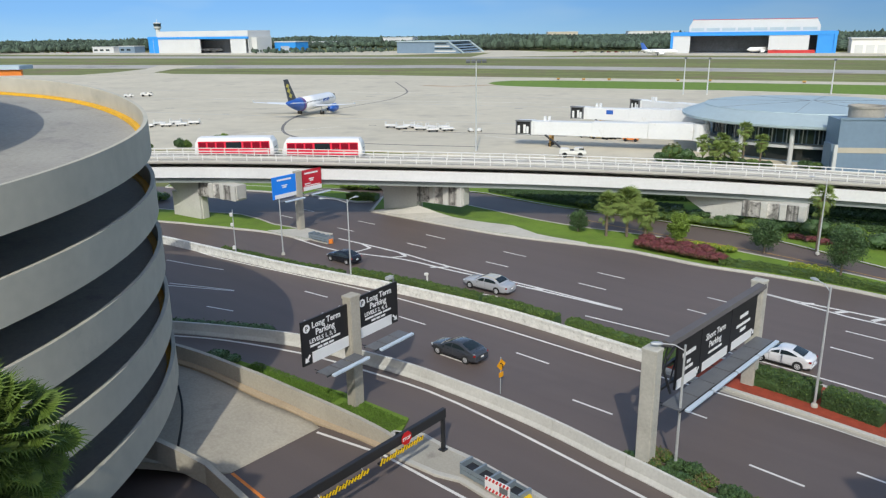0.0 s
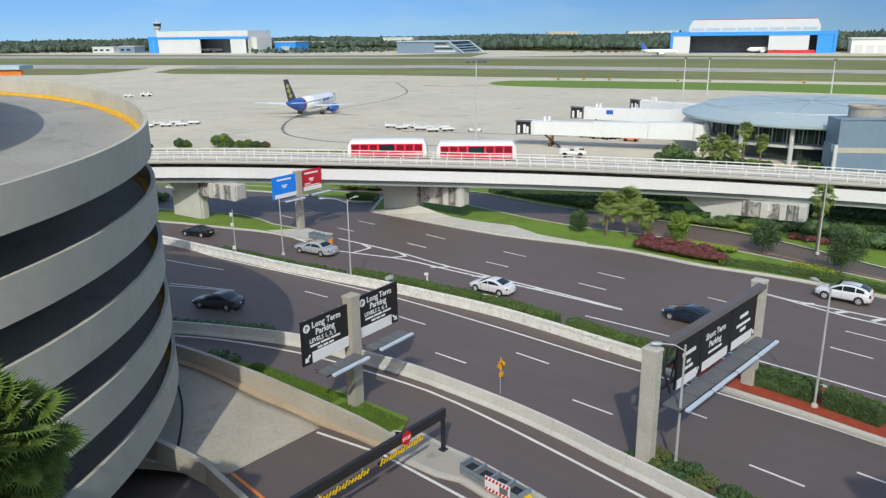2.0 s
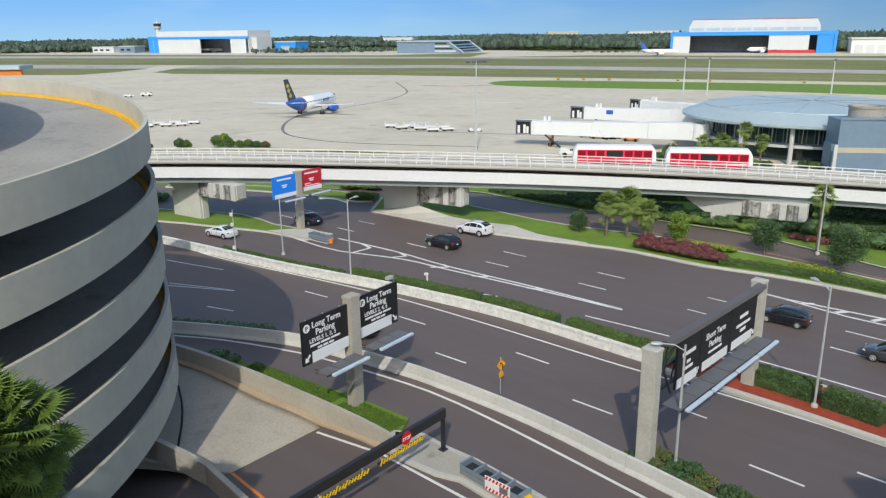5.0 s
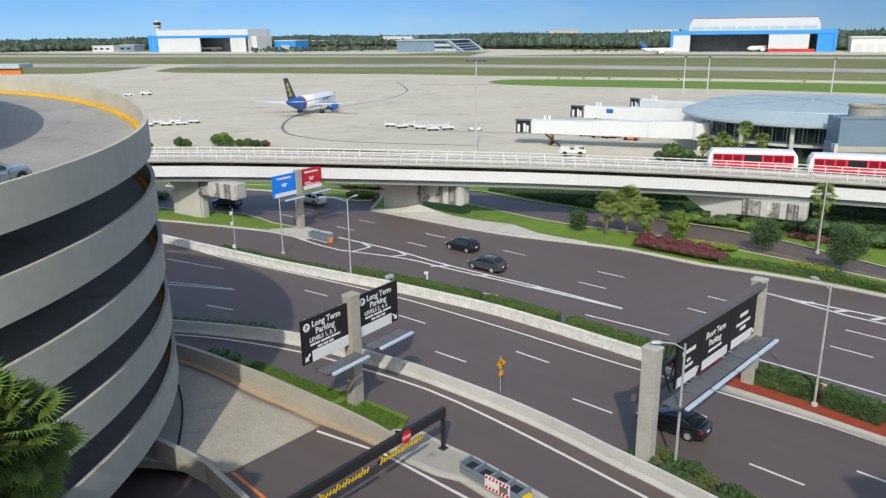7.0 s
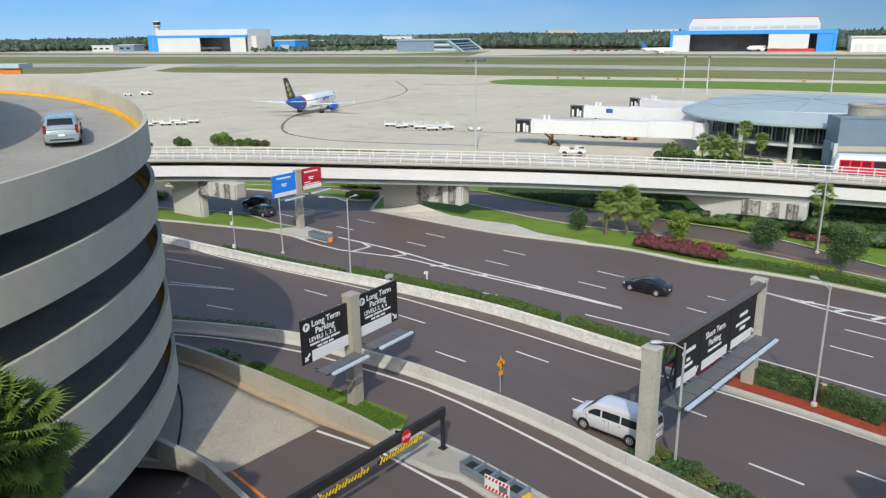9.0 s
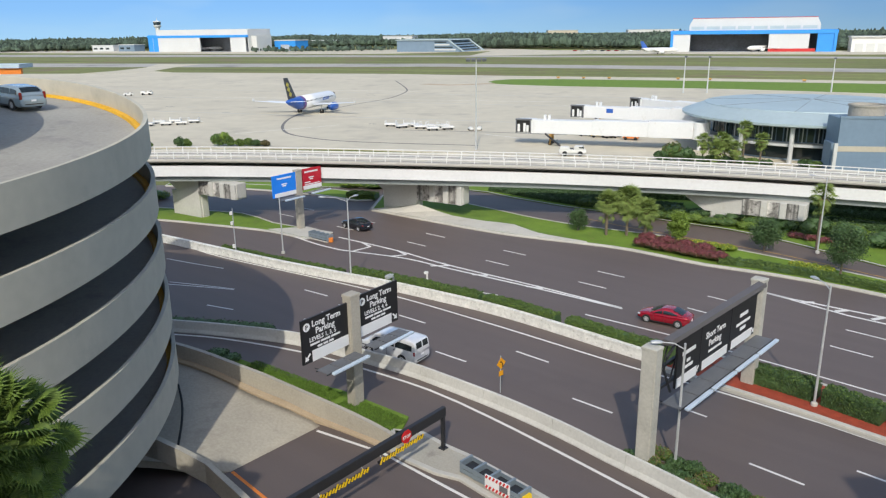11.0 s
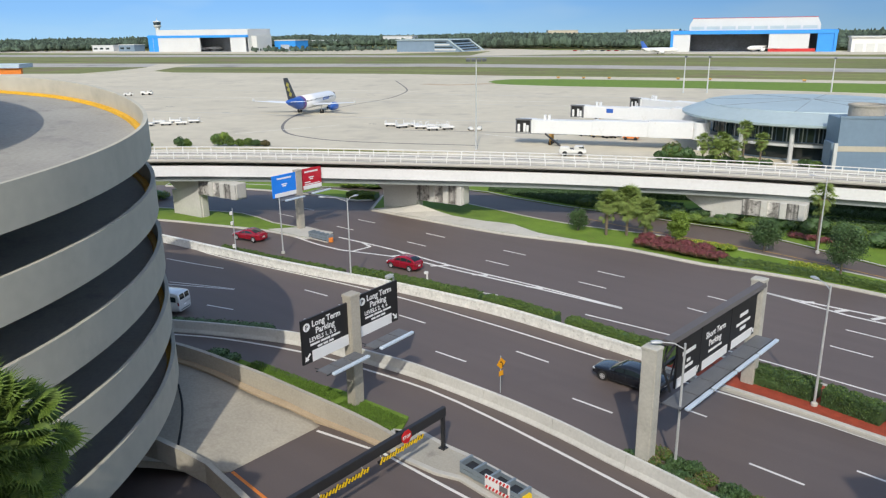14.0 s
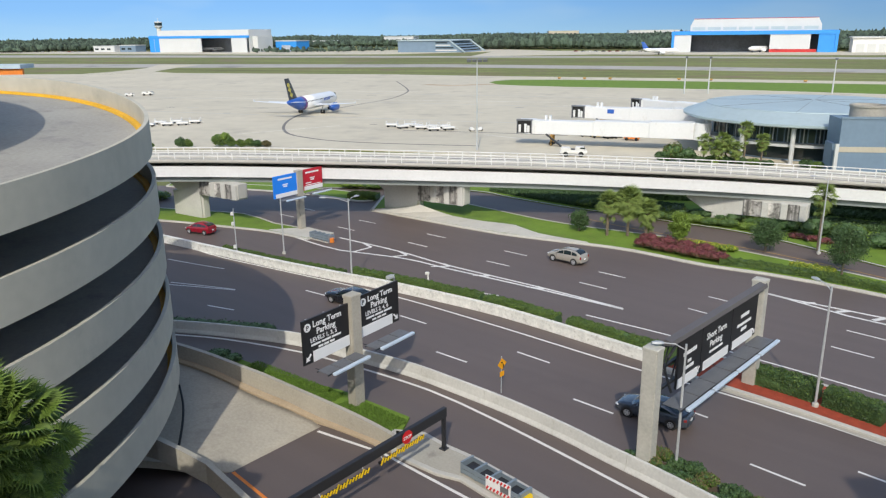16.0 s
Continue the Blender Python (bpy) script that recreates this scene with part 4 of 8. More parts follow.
def train_car():
    car = thing("people_mover_car", "white and red people mover car on guideway", "train", group="train")
    Lc, Wc, Hc = 10.8, 2.75, 2.62
    bm = bmesh.new()
    rows = []
    for x, f, top in ((-Lc / 2, .92, Hc - 1.3), (-Lc / 2 + .12, .97, Hc - .6), (-Lc / 2 + .5, 1, Hc - .04), (0, 1, Hc), (Lc / 2 - .5, 1, Hc - .04), (Lc / 2 - .12, .97, Hc - .6), (Lc / 2, .92, Hc - 1.3)):
        h = [(0, .35), (Wc / 2 * f, .35), (Wc / 2 * f, top - .35), (Wc / 2 * f * .9, top - .08), (Wc / 2 * f * .6, top), (0, top + .02)]
        rows.append([bm.verts.new((x, y, z)) for y, z in h] + [bm.verts.new((x, -y, z)) for y, z in h[-2:0:-1]])
    for r, s in zip(rows, rows[1:]):
        for k in range(len(r)):
            j = (k + 1) % len(r)
            bm.faces.new((r[k], r[j], s[j], s[k]))
    bm.faces.new(rows[0]), bm.faces.new(rows[-1][::-1])
    bmesh.ops.recalc_face_normals(bm, faces=bm.faces[:])
    part("body", bm, TRAIN_WHITE, car)
    bm = bmesh.new()
    box(bm, (0, 0, .2), (Lc - 1.6, 2.0, .4))
    part("bogie", bm, DARK_STEEL, car)
    for s in (1, -1):
        y = s * (Wc / 2 + .01)
        bm = bmesh.new()
        box(bm, (0, y, 1.24), (Lc - 1.1, .05, 1.72))
        panel = part("side_panel", bm, TRAIN_RED, car, "red side panel")
        for i in range(8):
            x = -Lc / 2 + 1.15 + i * (Lc - 2.3) / 7
            if i in (3, 4):
                continue
            bm = bmesh.new()
            box(bm, (x, y + s * .02, 1.58), (.98, .05, .82))
            part("window", bm, TRAIN_GLASS, panel, "dark red tinted window")
        bm = bmesh.new()
        box(bm, (0, y + s * .02, 1.6), (2.1, .05, .84))
        part("door_window", bm, CAR_GLASS, panel, "black door glass")
        bm = bmesh.new()
        box(bm, (0, y + s * .022, .78), (Lc - 1.3, .05, .09))
        part("stripe", bm, TRAIN_WHITE, panel)
    for s in (1, -1):
        bm = bmesh.new()
        box(bm, (s * (Lc / 2 - .12), 0, 1.55), (.08, 1.8, .8), tilt=Matrix.Rotation(-s * .25, 4, "Y"))
        part("end_window", bm, CAR_GLASS, car)
    return car


TRAIN = [train_car(), train_car()]

# ---- signs, gantry, lamps ----
def lettering(text, size, material, parent, m, name="lettering"):
    """Raised letters; m puts their base line in the parent's space."""
    cu = bpy.data.curves.new("letters", "FONT")
    cu.body, cu.size, cu.extrude = text, size, 0.006
    cu.offset = size * 0.022
    cu.resolution_u = 2
    ob = new("letters", cu)
    bpy.context.view_layer.update()
    me = bpy.data.meshes.new_from_object(ob.evaluated_get(bpy.context.evaluated_depsgraph_get()))
    bpy.data.objects.remove(ob)
    me.materials.clear()
    return of_mesh(name, me, material, parent, m=m)


STAND = Matrix.Rotation(math.pi / 2, 4, "X")


def plate(name, x0, x1, z0, z1, y, material, parent, label="", t=0.05, bevel=0.0):
    bm = bmesh.new()
    box(bm, ((x0 + x1) / 2, y, (z0 + z1) / 2), (x1 - x0, t, z1 - z0))
    if bevel:
        bmesh.ops.bevel(bm, geom=bm.edges[:], offset=bevel, segments=1, affect="EDGES")
    return part(name, bm, material, parent, label)


def arrow(parent, x, z, s, y, ang, material=None):
    bm = bmesh.new()
    pts = [(-.1, -.5), (.1, -.5), (.1, .05), (.34, .05), (0, .5), (-.34, .05), (-.1, .05)]
    c, sn = math.cos(ang), math.sin(ang)
    a = [bm.verts.new((x + s * (u * c - v * sn), y, z + s * (u * sn + v * c))) for u, v in pts]
    b = [bm.verts.new((q.co.x, y + 0.02, q.co.z)) for q in a]
    bm.faces.new(a), bm.faces.new(b[::-1])
    for i in range(len(pts)):
        j = (i + 1) % len(pts)
        bm.faces.new((a[i], a[j], b[j], b[i]))
    bmesh.ops.recalc_face_normals(bm, faces=bm.faces[:])
    return part("arrow", bm, material or SIGN_WHITE, parent)


def column_mesh(name, w, d, h, material, parent, cap=True, x=0.0, y=0.0):
    bm = bmesh.new()
    box(bm, (x, y, h / 2 - 0.1), (w, d, h + 0.2))
    bmesh.ops.bevel(bm, geom=[e for e in bm.edges if abs(e.verts[0].co.z - e.verts[1].co.z) > 1], offset=0.06, segments=2, affect="EDGES")
    ob = part(name, bm, material, parent)
    if cap:
        bm = bmesh.new()
        box(bm, (x, y, h + 0.02), (w + 0.06, d + 0.06, 0.22))
        bmesh.ops.bevel(bm, geom=bm.edges[:], offset=0.04, segments=1, affect="EDGES")
        part("column_cap", bm, material, parent)
    return ob


def catwalk(parent, x0, x1, z, y0=-0.55, y1=-1.5, bar=-1.85, panels=4):
    """A grated platform with floodlight tubes in front of a sign."""
    n = panels
    for i in range(n):
        a, b = x0 + (x1 - x0) * i / n + 0.05, x0 + (x1 - x0) * (i + 1) / n - 0.05
        bm = bmesh.new()
        bars = 11
        for k in range(bars):
            box(bm, ((a + b) / 2, y1 + (y0 - y1) * (k + 0.5) / bars, z), (b - a, (y0 - y1) / bars - 0.016, 0.05))
        for k in range(3):
            box(bm, (a + (b - a) * (k + 0.5) / 3, (y0 + y1) / 2, z - 0.03), (0.05, y0 - y1, 0.04))
        part("grating", bm, GREY_STEEL, parent, "dark steel grating")
    for y in (y0, y1):
        bm = bmesh.new()
        tube(bm, [(x0, y, z - 0.06), (x1, y, z - 0.06)], 0.045, 6)
        part("catwalk_rail", bm, DARK_STEEL, parent)
    k = 1 if n < 4 else 4
    for i in range(k):
        a, b = x0 + (x1 - x0) * i / k + 0.16, x0 + (x1 - x0) * (i + 1) / k - 0.06
        bm = bmesh.new()
        box(bm, ((a + b) / 2, bar, z + 0.06), (b - a, 0.27, 0.18))
        bmesh.ops.bevel(bm, geom=bm.edges[:], offset=0.04, segments=1, affect="EDGES")
        part("floodlight", bm, LIGHT_TUBE, parent, "pale blue light fitting")
        bm = bmesh.new()
        tube(bm, [(a + 0.2, y0 + 0.5, z - 0.1), (a + 0.2, bar, z)], 0.03, 5)
        part("bracket", bm, DARK_STEEL, parent)


# long term parking sign
lt = thing("parking_sign", "black long term parking sign on concrete column", "sign", turned(-6.25, 45.3, 0, 0.6, 0.8))
column_mesh("column", 0.95, 0.75, 7.95, CONCRETE, lt, x=0.33)
for x0, x1, z0, z1, levels, strip, ax, ang in ((-4.2, -0.18, 4.68, 7.6, "LEVELS 1, 3, 5", (-3.42, -0.2), -3.82, math.radians(135)), (0.82, 4.85, 4.78, 7.75, "LEVELS 2, 4, 6", (0.84, 4.12), 4.5, math.radians(-135))):
    panel = plate("panel", x0, x1, z0, z1, -0.05, SIGN_BLACK, lt, "black sign panel with white lettering", 0.12)
    for i in range(3):
        xm = x0 + 0.5 + i * (x1 - x0 - 1) / 2
        plate("stiffener", xm - 0.05, xm + 0.05, z0, z1, 0.07, STEEL, panel, t=0.08)
    plate("white_strip", strip[0], strip[1], z0 + 0.02, z0 + 0.74, -0.125, SIGN_WHITE, panel, "plain white strip")
    arrow(panel, ax, z0 + 0.40, 0.62, -0.135, ang)
    bm = bmesh.new()
    bmesh.ops.create_cone(bm, cap_ends=True, segments=24, radius1=0.27, radius2=0.27, depth=0.03, matrix=Matrix.Translation((x0 + 0.42, -0.125, z1 - 0.52)) @ STAND)
    part("symbol_disc", bm, SIGN_WHITE, panel)
    lettering("P", 0.42, SIGN_BLACK, panel, Matrix.Translation((x0 + 0.30, -0.145, z1 - 0.66)) @ STAND)
    lettering("Long Term", 0.56, SIGN_WHITE, panel, Matrix.Translation((x0 + 0.86, -0.12, z1 - 0.62)) @ STAND)
    lettering("Parking", 0.56, SIGN_WHITE, panel, Matrix.Translation((x0 + 1.15, -0.12, z1 - 1.14)) @ STAND)
    lettering(levels, 0.40, SIGN_WHITE, panel, Matrix.Translation((x0 + 0.60, -0.12, z1 - 1.58)) @ STAND)
    for z, w in ((z1 - 1.84, 2.7), (z1 - 2.10, 1.5)):
        xm = (x0 + x1) / 2
        for q in range(3):
            plate("text_bar", xm - w / 2 + q * w / 3, xm - w / 2 + (q + 1) * w / 3 - 0.1, z, z + 0.13, -0.12, SIGN_WHITE, panel, t=0.02)
catwalk(lt, -3.6, -0.1, 4.25, panels=3)
catwalk(lt, 0.8, 4.4, 4.35, panels=3)
bm = bmesh.new()
tube(bm, [(4.6, 0, 7.7), (4.6, 0, 8.05), (4.45, -0.1, 8.25), (4.1, -0.1, 8.3)], 0.07, 6)
part("sensor_arm", bm, STEEL, lt, "grey sensor on the sign's top")
soft_box("sensor_head", (4.05, -0.1, 8.22), (0.62, 0.34, 0.26), STEEL, lt, "grey sensor head", r=0.06)

# blue and red sign
br = thing("terminal_sign", "blue and red road sign on concrete column", "sign", turned(-18.6, 92.3, 0.15, 0.6, 0.8))
column_mesh("column", 0.9, 0.7, 7.5, CONCRETE, br, x=0.5)
for x0, x1, z0, z1, m_ in ((-3.75, 0.05, 4.65, 7.40, SIGN_BLUE), (0.98, 4.5, 4.85, 7.55, SIGN_RED)):
    panel = plate("panel", x0, x1, z0, z1, -0.05, m_, br, "blue sign panel" if m_ is SIGN_BLUE else "red sign panel", 0.12)
    plate("white_strip", x0 + 0.3, x1 - 0.02, z0 + 0.02, z0 + 0.52, -0.125, SIGN_WHITE, panel)
    xm = (x0 + x1) / 2
    plate("text_bar", xm - 1.15, xm + 1.15, z1 - 0.55, z1 - 0.34, -0.12, SIGN_WHITE, panel, t=0.02)
    plate("text_bar", xm - 0.45, xm + 0.45, z1 - 1.25, z1 - 1.12, -0.12, SIGN_WHITE, panel, t=0.02)
    plate("text_bar", xm - 0.3, xm + 0.3, z1 - 1.5, z1 - 1.33, -0.12, SIGN_WHITE, panel, t=0.02)
    if m_ is SIGN_RED:
        plate("text_bar", xm - 1.2, xm - 0.2, z1 - 1.85, z1 - 1.72, -0.12, SIGN_WHITE, panel, t=0.02)
        plate("text_bar", xm - 1.2, xm + 1.4, z1 - 2.1, z1 - 2.0, -0.12, SIGN_WHITE, panel, t=0.02)
catwalk(br, -3.5, -0.1, 4.5, panels=2)
catwalk(br, 0.9, 4.4, 4.65, panels=2)

# gantry over the carriageway
COLUMN = mat("column_concrete", (0.47, 0.455, 0.40), 0.85, vary=0.12, big=0.5, fine=6, bump=0.2, stain=(0.37, 0.36, 0.30), stain_at=0.58)
GA, GB = Vector((11.45, 37.5)), Vector((21.65, 48.0))
gd = GB - GA
ga = thing("sign_gantry", "black sign gantry on two concrete columns", "sign gantry", turned(GA.x, GA.y, 0, gd.x, gd.y))
GL = gd.length
column_mesh("column", 0.78, 0.9, 7.55, COLUMN, ga, x=0.0)
column_mesh("column", 0.78, 0.9, 7.8, COLUMN, ga, x=GL)
bm = bmesh.new()
prof = [(-0.60, 7.5), (-0.52, 7.76), (-0.1, 7.84), (0.0, 7.7), (-0.05, 7.45)]
a = [bm.verts.new((1.0, y, z)) for y, z in prof]
b = [bm.verts.new((GL - 0.2, y, z)) for y, z in prof]
bm.faces.new(a[::-1]), bm.faces.new(b)
for i in range(len(prof)):
    j = (i + 1) % len(prof)
    bm.faces.new((a[i], a[j], b[j], b[i]))
bmesh.ops.recalc_face_normals(bm, faces=bm.faces[:])
part("hood", bm, mat("hood_grey", (0.11, 0.10, 0.10), 0.6, vary=0.08, big=0.5), ga, "grey sloping hood")
for z in (4.6, 5.9, 7.2):
    bm = bmesh.new()
    box(bm, (GL / 2, 0.12, z), (GL - 0.9, 0.18, 0.16))
    part("chord", bm, DARK_STEEL, ga)
for i in range(8):
    bm = bmesh.new()
    x = 1.5 + i * (GL - 3.0) / 7
    tube(bm, [(x - 0.6, 0.12, 4.6), (x + 0.6, 0.12, 7.2)], 0.05, 6)
    part("brace", bm, DARK_STEEL, ga)
for i, (x0, x1) in enumerate(((2.1, 5.0), (5.06, 9.2), (9.26, 13.2))):
    panel = plate("panel", x0, x1, 4.45, 7.5, -0.42, SIGN_BLACK, ga, "black sign panel", 0.14)
    plate("white_strip", x0 + (0.05, 0.35, 0.3)[i], x1 - (0.35, 0.3, 0.5)[i], 4.47, 5.05, -0.5, SIGN_WHITE, panel)
    xm = (x0 + x1) / 2
    for z, w, h in (((6.3, 1.7, .32), (5.75, .5, .26), (5.38, 1.2, .26)), ((5.38, 1.9, .2),), ((6.35, 1.3, .32), (5.8, 2.2, .26), (5.38, .9, .3)))[i]:
        k = max(1, int(w / 0.55))
        for q in range(k):
            plate("text_bar", xm - w / 2 + q * w / k, xm - w / 2 + (q + 1) * w / k - 0.07, z, z + h * 0.72, -0.5, SIGN_WHITE, panel, t=0.03)
    if i == 1:
        lettering("Short Term", 0.58, SIGN_WHITE, panel, Matrix.Translation((x0 + 0.55, -0.52, 6.42)) @ STAND)
        lettering("Parking", 0.58, SIGN_WHITE, panel, Matrix.Translation((x0 + 1.05, -0.52, 5.82)) @ STAND)
    else:
        arrow(panel, x1 - 0.22 if i == 0 else x1 - 0.25, 4.78, 0.5, -0.51, math.radians(135 if i == 0 else -135))
for x in (2.1,):
    bm = bmesh.new()
    tube(bm, [(x, -0.3, 7.2), (x - 0.7, -0.2, 6.6), (x - 0.8, -0.1, 5.8), (x - 0.2, -0.3, 4.3)], 0.09, 6)
    part("end_frame", bm, DARK_STEEL, ga)
catwalk(ga, 0.8, GL - 0.5, 4.0, y0=-0.35, y1=-1.5, bar=-1.8, panels=6)

# height bar over the exit lane
hb = thing("height_bar", "black steel height bar with striped clearance tubes", "height barrier", turned(-0.1, 39.75, 0.16, -7.25, -8.55))
bm = bmesh.new()
box(bm, (5.9, 0, 2.45), (12.0, 0.28, 0.62))
bmesh.ops.bevel(bm, geom=bm.edges[:], offset=0.03, segments=1, affect="EDGES")
part("beam", bm, DARK_STEEL, hb, "black steel beam")
for x in (0.06, 11.7):
    bm = bmesh.new()
    box(bm, (x, 0, 1.05), (0.2, 0.2, 2.3))
    box(bm, (x, 0, 0.02), (0.45, 0.45, 0.06))
    part("post", bm, DARK_STEEL, hb)
HAZARD = mat("hazard_yellow", (0.80, 0.52, 0.01), 0.5, vary=0.06)
for x0, x1 in ((2.25, 5.8), (6.6, 10.2)):
    bm = bmesh.new()
    tube(bm, [(x0, 0.30, 1.96), (x1, 0.30, 1.96)], 0.09, 10)
    tub = part("clearance_tube", bm, SIGN_BLACK, hb, "tube striped yellow and black")
    n = int((x1 - x0) / 0.22)
    for i in range(n):
        x = x0 + 0.1 + i * 0.22
        bm = bmesh.new()
        tall = (0.30, 0.27, 0.46, 0.27, 0.30, 0.27, 0.27, 0.44)[i % 8]
        box(bm, (x, 0.40, 1.96 + tall * 0.15), (0.10, 0.03, tall), tilt=Matrix.Rotation(-0.5, 4, "Y"))
        part("stripe", bm, HAZARD, tub)
    for x in (x0 + 0.3, x1 - 0.3):
        bm = bmesh.new()
        tube(bm, [(x, 0.12, 2.2), (x, 0.30, 2.0)], 0.015, 5)
        part("chain", bm, STEEL, hb)
bm = bmesh.new()
bmesh.ops.create_cone(bm, cap_ends=True, segments=8, radius1=0.42, radius2=0.42, depth=0.03, matrix=Matrix.Translation((3.45, 0.2, 2.42)) @ STAND @ Matrix.Rotation(math.pi / 8, 4, "Z"))
octo = part("octagon_sign", bm, mat("stop_red", (0.62, 0.015, 0.02), 0.45, vary=0.05), hb, "red octagonal sign with white letters")
lettering("STOP", 0.27, SIGN_WHITE, octo, Matrix.Translation((3.45 + 0.33, 0.224, 2.33)) @ Matrix.Rotation(math.pi, 4, "Z") @ STAND)


# crash cushions
CUSHION = mat("cushion_steel", (0.24, 0.29, 0.33), 0.5, 0.3, vary=0.1)
def crash_cushion(x, y, dx, dy, length, label, nose=0.46, nose_mat=None):
    c = thing("crash_cushion", label, "crash cushion", turned(x, y, 0.0, dx, dy), group="crash cushions")
    n = 4
    step = length / n
    for s in (1, -1):
        for z in (0.38, 0.68):
            bm = bmesh.new()
            sweep(bm, [Vector((0, s * 0.48, z)), Vector((length, s * 0.44, z))], [(-0.04, -0.13), (0.03, -0.06), (-0.02, 0), (0.03, 0.06), (-0.04, 0.13), (-0.07, 0.13), (-0.07, -0.13)])
            part("fender_panel", bm, CUSHION, c, "blue grey corrugated panel")
    for i in range(n + 1):
        bm = bmesh.new()
        box(bm, (i * step, 0, 0.48), (0.14, 0.98, 0.8))
        part("diaphragm", bm, CUSHION, c)
    for i in range(n):
        bm = bmesh.new()
        box(bm, (i * step + step / 2, 0, 0.36), (step * 0.86, 0.84, 0.5))
        bmesh.ops.bevel(bm, geom=bm.edges[:], offset=0.08, segments=2, affect="EDGES")
        part("cartridge", bm, DARK_STEEL, c, "dark energy absorbing cartridge")
    bm = bmesh.new()
    bmesh.ops.create_cone(bm, cap_ends=True, segments=16, radius1=nose, radius2=nose * 0.95, depth=nose * 1.7, matrix=Matrix.Translation((length + 0.1, 0, nose)))
    part("nose", bm, nose_mat or HAZARD, c, "yellow nose" if nose_mat is None else "orange nose")
    bm = bmesh.new()
    box(bm, (length / 2, 0, 0.04), (length, 1.1, 0.08))
    part("base", bm, PALE_CONCRETE, c)
    return c


crash_cushion(1.2, 37.45, 0.69, -0.725, 4.35, "grey steel crash cushion with yellow nose on island", 0.33)
crash_cushion(-16.2, 88.7, 0.72, -0.62, 3.4, "grey steel crash cushion with orange nose at the island", 0.3, ORANGE)
board = thing("chevron_board", "red and white striped warning board", "warning board", turned(2.78, 34.95, 0.0, 0.74, -0.68))
bm = bmesh.new()
box(bm, (0, 0, 0.66), (1.7, 0.06, 0.85))
face = part("panel", bm, SIGN_WHITE, board)
for i in range(7):
    for z in (0.98, 0.36):
        bm = bmesh.new()
        box(bm, (-0.72 + i * 0.24, -0.04, z), (0.11, 0.03, 0.22), tilt=Matrix.Rotation(0.5, 4, "Y"))
        part("stripe", bm, mat("board_red", (0.6, 0.03, 0.03), 0.5, vary=0.05) if i == 0 and z > 0.9 else bpy.data.materials["board_red"], face)
bm = bmesh.new()
box(bm, (0.45, -0.04, 0.66), (0.55, 0.02, 0.36))
part("dark_patch", bm, GREY_STEEL, face)
for x in (-0.7, 0.7):
    bm = bmesh.new()
    box(bm, (x, 0.05, 0.3), (0.07, 0.07, 0.6))
    part("leg", bm, STEEL, board)


# lamp posts
LAMP_GREY = mat("lamp_grey", (0.42, 0.44, 0.46), 0.45, 0.2, vary=0.08, big=2.0)


def lamp_post(x, y, h, heads, label, r=0.09, base=0.0):
    p = thing("street_lamp", label, "street lamp", Matrix.Translation((x, y, base)), group="street lamps")
    bm = bmesh.new()
    tube(bm, [(0, 0, -0.1), (0, 0, h * 0.5), (0, 0, h)], [r, r * 0.85, r * 0.65], 10)
    part("pole", bm, STEEL, p)
    bm = bmesh.new()
    lathe(bm, [(0.22, 0), (0.22, 0.22), (0.14, 0.3)], 10)
    part("foot", bm, PALE_CONCRETE, p)
    for ax, ay in heads:
        d = Vector((ax, ay, 0))
        n = d.normalized()
        bm = bmesh.new()
        tube(bm, [(0, 0, h - 0.35), n * d.length * 0.5 + Vector((0, 0, h)), d + Vector((0, 0, h + 0.05))], 0.035, 6)
        arm = part("arm", bm, STEEL, p)
        bm = bmesh.new()
        rings = []
        for u, w, t in ((0.0, 0.07, 0.05), (0.15, 0.15, 0.10), (0.42, 0.18, 0.12), (0.66, 0.12, 0.07)):
            side = Vector((-n.y, n.x, 0))
            c = d + n * u + Vector((0, 0, h + 0.05))
            rings.append([bm.verts.new(c + side * w * k + Vector((0, 0, t * v))) for k, v in ((-1, 0), (-.6, .8), (.6, .8), (1, 0), (.6, -.7), (-.6, -.7))])
        for q, s in zip(rings, rings[1:]):
            for k in range(6):
                bm.faces.new((q[k], q[(k + 1) % 6], s[(k + 1) % 6], s[k]))
        bm.faces.new(rings[0][::-1]), bm.faces.new(rings[-1])
        bmesh.ops.recalc_face_normals(bm, faces=bm.faces[:])
        part("lamp_head", bm, LAMP_GREY, arm, "pale grey cobra lamp head")
    return p


lamp_post(24.6, 44.4, 8.5, [(-0.3, 1.0)], "grey street lamp in the mulched median", base=0.12)
lamp_post(13.2, 37.4, 7.75, [(-1.2, 0.1)], "grey street lamp in the shrub bed", base=0.1)
lamp_post(-9.35, 71.3, 8.75, [(-2.2, 0.3), (0.5, 0.6)], "grey street lamp behind the median wall")
lamp_post(-18.4, 81.9, 6.6, [], "plain pale pole behind the median wall")
lamp_post(41.7, 79.0, 8.6, [(-1.0, 0.6)], "grey street lamp beside the service road", base=0.1)
pole = lamp_post(-23.35, 80.3, 5.8, [], "slim pole carrying white sensor boxes", 0.07)
for z, s in ((5.25, 0.33), (4.1, 0.32), (1.45, 0.34)):
    bm = bmesh.new()
    box(bm, (-0.1, -0.18, z), (s, 0.25, s * 1.2))
    bmesh.ops.bevel(bm, geom=bm.edges[:], offset=0.03, segments=1, affect="EDGES")
    part("sensor_box", bm, WHITE, pole)
bollard = thing("camera_bollard", "white camera post behind the stone wall", "bollard", Matrix.Translation((-1.6, 69.5, 0.1)))
bm = bmesh.new()
tube(bm, [(0, 0, 0), (0, 0, 1.3)], 0.09, 8)
part("post", bm, WHITE, bollard)
